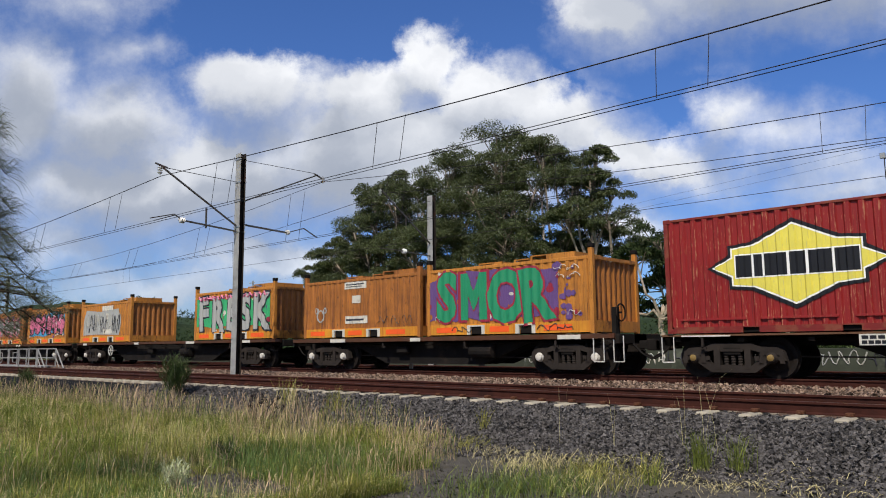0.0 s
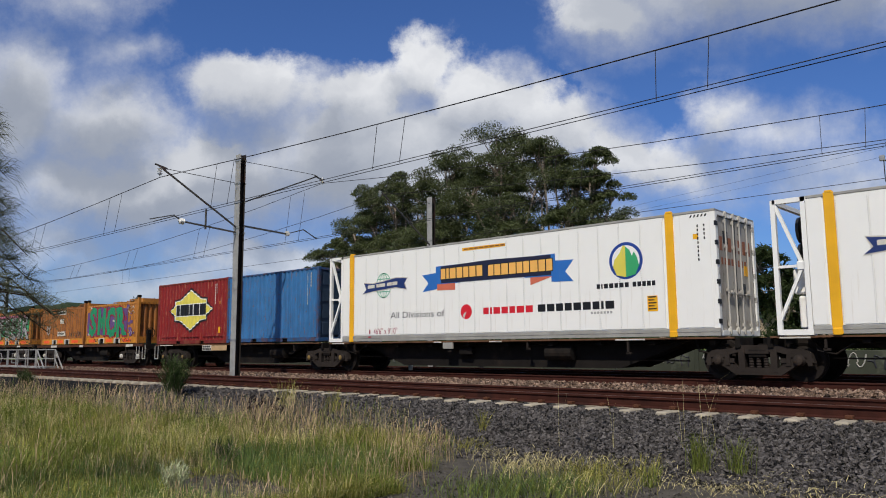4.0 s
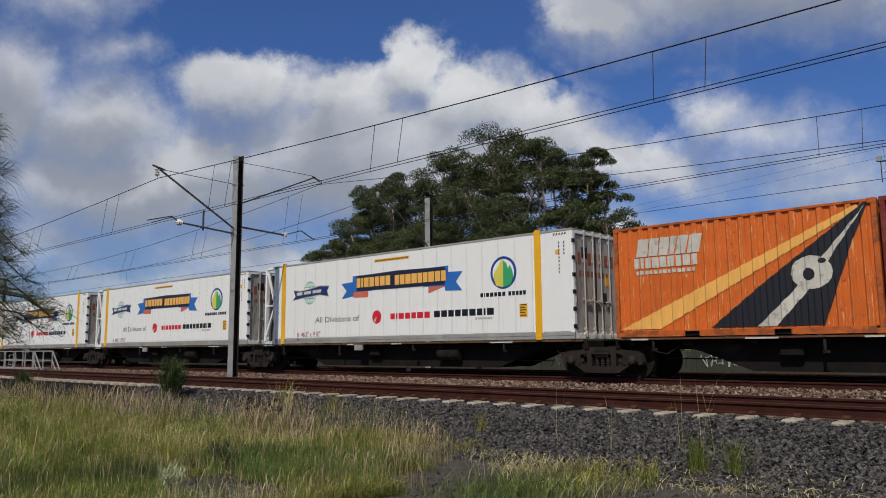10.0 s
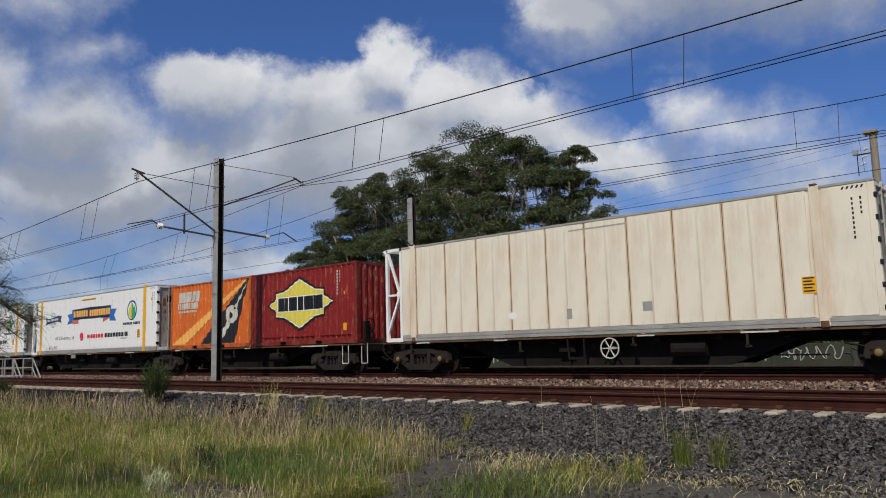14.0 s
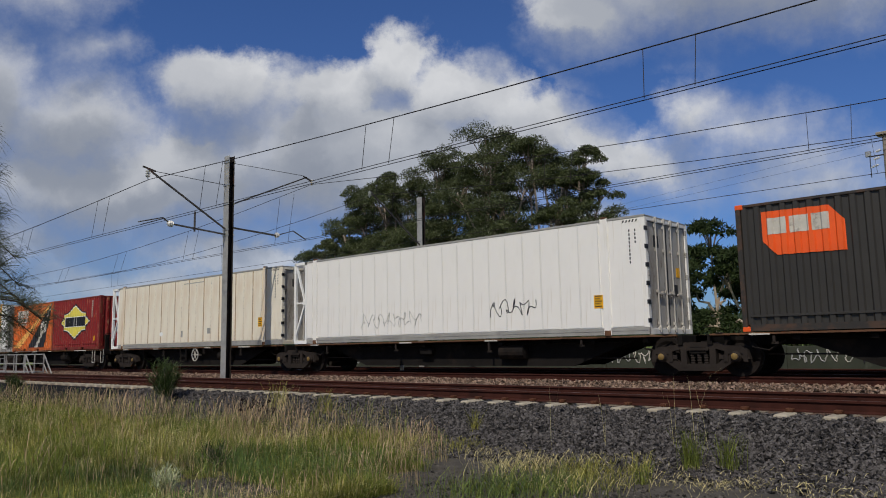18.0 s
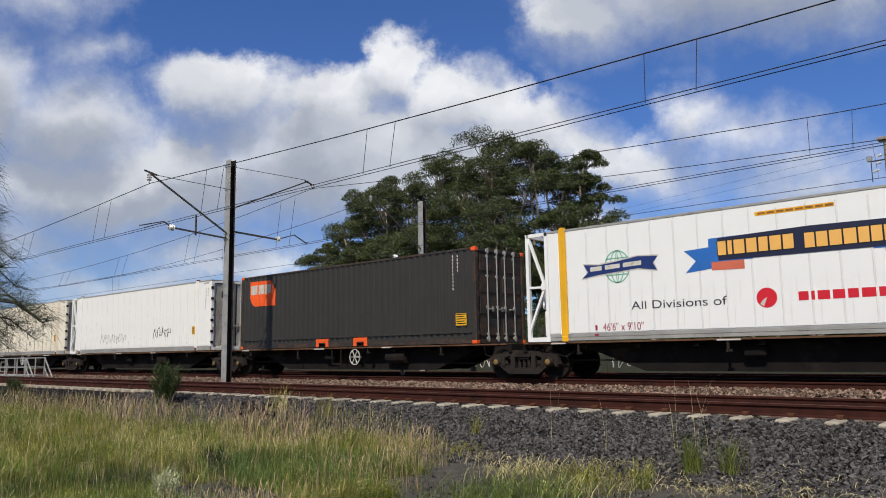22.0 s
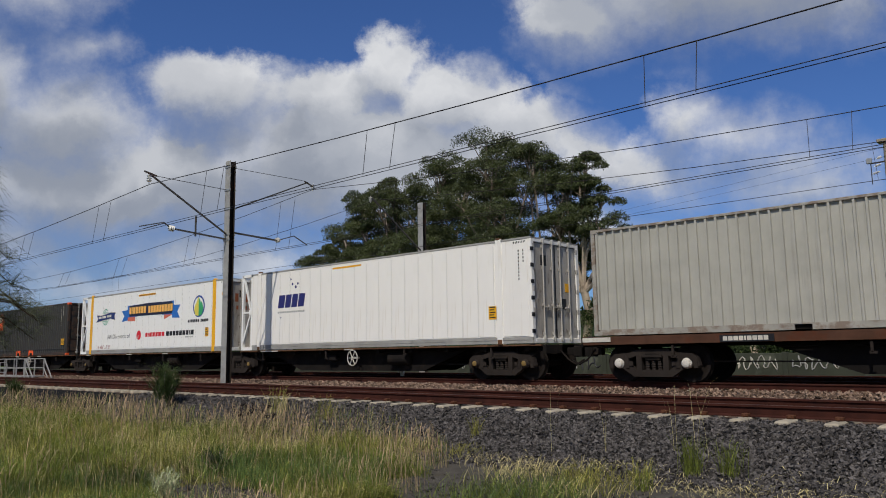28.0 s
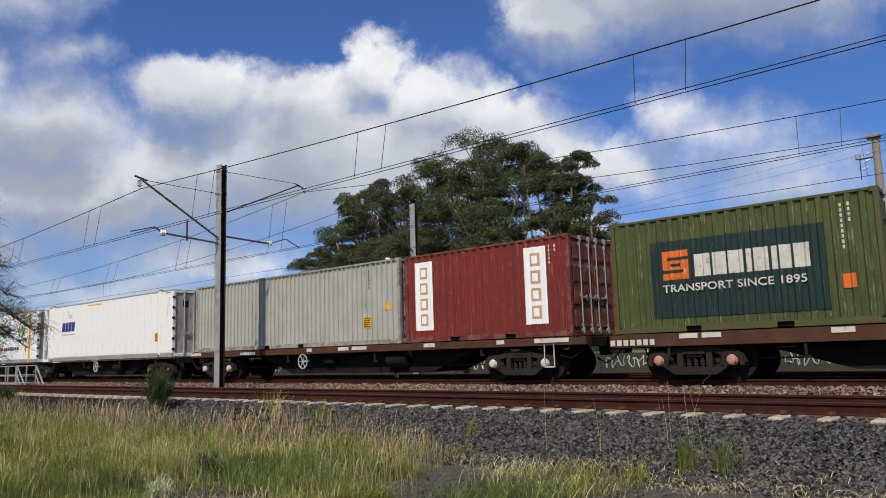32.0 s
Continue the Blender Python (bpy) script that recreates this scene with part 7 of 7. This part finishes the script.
        tagged(blades("seeding_grass", rng, np.stack([x, y, lie(x, y)], 1), h, ww * (.7 + .6 * rng.random(k)) * np.interp(x, (-30, -12), (1.5, 1.0)), .1 + .55 * rng.random(k) ** 2, M[m], seed_head=1.0), label, "grass", kind="stuff")


meadow()


def tuft(x, y, n, h, spread, m, label, w=.008, lean=.7):
    rng = np.random.default_rng(int(abs(x * 977 + y * 131)))
    t = thing("grass_tuft", label, "grass", "tufts on the ballast", pose(x, y, float(lie(x, y)) - .02))
    b = np.concatenate([rng.normal(0, spread, (n, 2)), np.zeros((n, 1))], 1)
    blades("blade", rng, b, h * (.55 + .6 * rng.random(n)), w * (.7 + .6 * rng.random(n)), lean * (.4 + 1.0 * rng.random(n)), M[m], t)["kind"] = "stuff"


for x, y, n, h, s, m, l in ((-3.95, 8.75, 120, .56, .07, "grass", .4), (-3.52, 8.8, 90, .5, .06, "grass", .4), (-4.2, 8.0, 50, .3, .05, "grass", .6), (-5.2, 7.5, 240, .25, .36, "grass", .9), (-5.3, 6.4, 240, .26, .36, "grass", .9),
                            (-4.6, 7.8, 170, .28, .3, "grass2", .9), (-7.75, 9.35, 50, .44, .05, "grass2", .5), (-7.4, 8.7, 130, .24, .16, "grass2", .9), (-9.1, 8.55, 500, .3, .34, "grass2", .6), (-9.9, 8.45, 400, .3, .3, "grass2", .6), (-8.4, 8.6, 260, .26, .22, "grass2", .7), (-5.3, 6.5, 300, .22, .3, "fresh", .7), (-4.9, 7.1, 260, .22, .28, "fresh", .7),
                            (-5.6, 8.15, 130, .26, .2, "straw", .9), (-6.8, 8.6, 160, .16, .24, "straw", 1.2), (-4.7, 6.9, 180, .24, .34, "grass", .9), (-5.0, 8.1, 110, .3, .2, "grass2", .7), (-5.9, 7.9, 150, .24, .26, "straw", 1.2), (-4.7, 7.3, 120, .22, .3, "straw", 1.2),
                            (-3.4, 8.15, 60, .13, .24, "straw", 1.6), (-13.5, 9.7, 60, .66, .1, "grass2", .5), (-13.1, 9.6, 50, .55, .15, "straw", .5), (-4.4, 8.35, 70, .34, .08, "grass2", .5), (-11.6, 9.5, 60, .6, .1, "grass2", .5)):
    tuft(x, y, n, h, s, m, {"fresh": "lush green grass tuft beside the bare grit", "grass": "fresh green grass tuft growing in the stones", "grass2": "yellow-green grass tuft at the ballast edge", "straw": "withered straw-coloured grass on the grit"}[m], .006, l)
for x, y in ((-4.4, 9.3), (-4.15, 9.35), (-5.3, 9.1), (-3.9, 9.2), (-6.1, 9.0)):
    tuft(x, y, 3, 1.0, .02, "straw", "thin dry grass stalk rising from the ballast", .0035, .3)


def litter():
    """Broken dry stems lying on the stones and the grit."""
    rng = np.random.default_rng(31)
    n = 1500
    x = -6.5 + 5.4 * rng.random(n)
    y = 8.35 + .28 * rng.normal(size=n)
    a = rng.random(n) * math.tau
    way = np.stack([np.cos(a), np.sin(a), np.zeros(n)], 1)
    z = np.interp(y, (8.2, 8.9, 10.15), (LOW + .02, LOW + .16, -.29)) + .02 + .02 * rng.random(n)
    ok = rng.random(n) < np.array([.5 + .9 * noise.noise((p * 1.5, q * 2, 4)) for p, q in zip(x, y)])
    tagged(thin_blades("dry_litter", rng, np.stack([x, y, z], 1)[ok], way[ok], (.03 + .05 * rng.random(n))[ok], np.full(n, .006)[ok], (1 + 1.6 * rng.random(n))[ok], M["straw"]), "dry broken grass stems lying on the stones", "litter", kind="stuff")


litter()


def shrub(x, y, h, w, label, leaf="needle_green", n=2600):
    rng = np.random.default_rng(int(abs(x) * 31))
    z = float(lie(x, y))
    s = thing("shrub", label, "bush", "", pose(x, y, z - .03))
    bm = bmesh.new()
    tips = []
    for k in range(16):
        a, q = rng.random() * math.tau, rng.random() ** .6
        e = Vector((math.cos(a) * w * .5 * q, math.sin(a) * w * .5 * q, h * (.5 + .4 * rng.random())))
        tube(bm, [(0, 0, 0), (e.x * .3, e.y * .3, e.z * .5), e], .012, 5, .004)
        tips.append(e)
    part("stem", bm, M["bark"], s)["kind"] = "stuff"
    pick = np.array([tuple(tips[i % 16] * (.35 + .65 * rng.random())) for i in range(n)]) + rng.normal(0, .03, (n, 3))
    blades("foliage", rng, pick, h * (.12 + .22 * rng.random(n)), np.full(n, .007), .5 + .9 * rng.random(n), M[leaf], s)["kind"] = "stuff"


shrub(-17.9, 9.5, 1.15, .95, "dark green feathery shrub at the foot of the ballast", n=1900)
shrub(-27.5, 9.4, .75, .8, "small dull green shrub on the ballast shoulder", n=1200)
shrub(-8.1, 4.35, .36, .3, "pale flowering weed in the grass", "pale_leaf", 600)


def dock_weed(x, y, n, h):
    """A leafless stem with dark clustered seed heads."""
    rng = np.random.default_rng(int(abs(x * 53 + y * 17)))
    d = thing("dock_weed", "dark-headed dock weed standing in the grass", "weed", "", pose(x, y, float(lie(x, y))))
    for k in range(n):
        e = Vector((rng.normal() * .16, rng.normal() * .16, h * (.75 + .35 * rng.random())))
        bm = bmesh.new()
        tube(bm, [(e.x * .3, e.y * .3, 0), (e.x * .6, e.y * .6, e.z * .6), e], .004, 4, .002)
        part("stem", bm, M["twig"], d)
        b = np.array(e) + rng.normal(0, .022, (26, 3))
        blades("seed_head", rng, b, .015 + .02 * rng.random(26), np.full(26, .014), .4 + rng.random(26), M["dock"], d)["kind"] = "stuff"


dock_weed(-12.4, 8.3, 9, .62)
dock_weed(-11.9, 8.1, 7, .58)
shrub(-9.3, 5.75, .4, .45, "dark leafy weed in the grass", "needle_green", 420)


def she_oak():
    """A drooping she-oak whose fine sprays hang into view."""
    rng = np.random.default_rng(17)
    t = thing("she_oak", "she-oak tree with drooping grey-green needle sprays", "tree")
    bm = bmesh.new()
    tube(bm, [(0, 0, -.3), (.03, -.02, 1.2), (0, .03, 2.6), (.02, 0, 4.2), (0, 0, 5.4)], .09, 9, .03)
    part("trunk", bm, M["bark"], t)
    sprays = []
    for k in range(54):
        z0 = 1.8 + 2.5 * (k / 54) ** 1.2
        a = rng.uniform(-.9, .9) if k % 3 else rng.random() * math.tau
        L = (1.55 - .36 * (z0 - 1.8)) * (.6 + .45 * rng.random())
        dirn = Vector((math.sin(a) * .35, math.cos(a), 0)).normalized()
        p = [Vector((0, 0, z0)), Vector((0, 0, z0 + .18)) + dirn * L * .5, Vector((0, 0, z0 + .1)) + dirn * L * .85, Vector((0, 0, z0 - .12)) + dirn * L * 1.05]
        bm = bmesh.new()
        tube(bm, p, .016, 5, .004)
        part("bough", bm, M["twig"], t)
        for j in range(30):
            f = 1 - .65 * rng.random() ** 1.6
            i = min(int(f * 3), 2)
            q = p[i].lerp(p[i + 1], f * 3 - i) if f < 1 else p[3]
            for m in range(4):
                d = dirn * rng.uniform(.2, 1.0) + Vector(rng.normal(size=3)) * .5
                d.z += .25
                d.normalize()
                ln = rng.uniform(.13, .34)
                mid = q + d * ln * .6
                end = q + d * ln + Vector((0, 0, -ln * .35))
                sprays.append((q, mid, end))
    vs, fs = [], []
    for q, mid, e in sprays:
        sd = Vector(rng.normal(size=3)).normalized() * .0021
        n = len(vs)
        vs += [tuple(q - sd), tuple(q + sd), tuple(mid - sd), tuple(mid + sd), tuple(e)]
        fs += [(n, n + 1, n + 3, n + 2), (n + 2, n + 3, n + 4)]
    soup("needle_spray", vs, fs, M["needle"], t)["kind"] = "stuff"
    return t


oak = she_oak()
OAK_AT = (-8.75, 1.72, LOW)


def motions():
    """The train rolls away along the track, its wheels turn, and the clouds drift."""
    for ob, u, y, z in MOVERS:
        walk(ob, [(t, pose(u - s, y, z)) for t, s in enumerate(ROLLED)])
    turned = []
    for k in range(321):
        i, f = min(k // 10, 31), k / 10 - min(k // 10, 31)
        turned.append((k / 10, (ROLLED[i] + (ROLLED[i + 1] - ROLLED[i]) * f) / WHEEL_R))
    for w, x in ROLLERS:
        walk(w, [(t, Matrix.Translation((x, 0, WHEEL_R)) @ Matrix.Rotation(-a, 4, "Y")) for t, a in turned])
    # the she-oak nods in the wind
    for_wind = ((0, 0.0), (1, 1.6), (2, .5), (3, .4), (4, -.3), (5, .2), (6, -.5), (7, .3), (8, -.2), (9, .4), (10, -.1), (11, .6), (12, .5), (13, .3), (14, -.6), (15, .2), (16, .6), (17, -.2), (18, .3), (19, -.2), (20, .4), (21, -.1), (22, -.4), (23, -.9), (24, -.2), (25, -.7), (26, 0), (27, -.5), (28, -1.0), (29, -.3), (30, -.6), (31, -.2), (32, -.3))
    walk(oak, [(t, pose(*OAK_AT, -1.1 * a, .25 * a, 0)) for t, a in for_wind])
    first = gaze(42.60, 7.35, 0.49)
    walk(clouds, [(t, Matrix.Translation(EYE) @ Matrix.Rotation(radians(2.5 * t / 32), 4, "Z") @ Matrix.Rotation(radians(0.5 * t / 32), 4, Vector((0.736, 0.677, 0))) @ first.to_3x3().to_4x4()) for t in (0, 8, 16, 24, 32)])


motions()
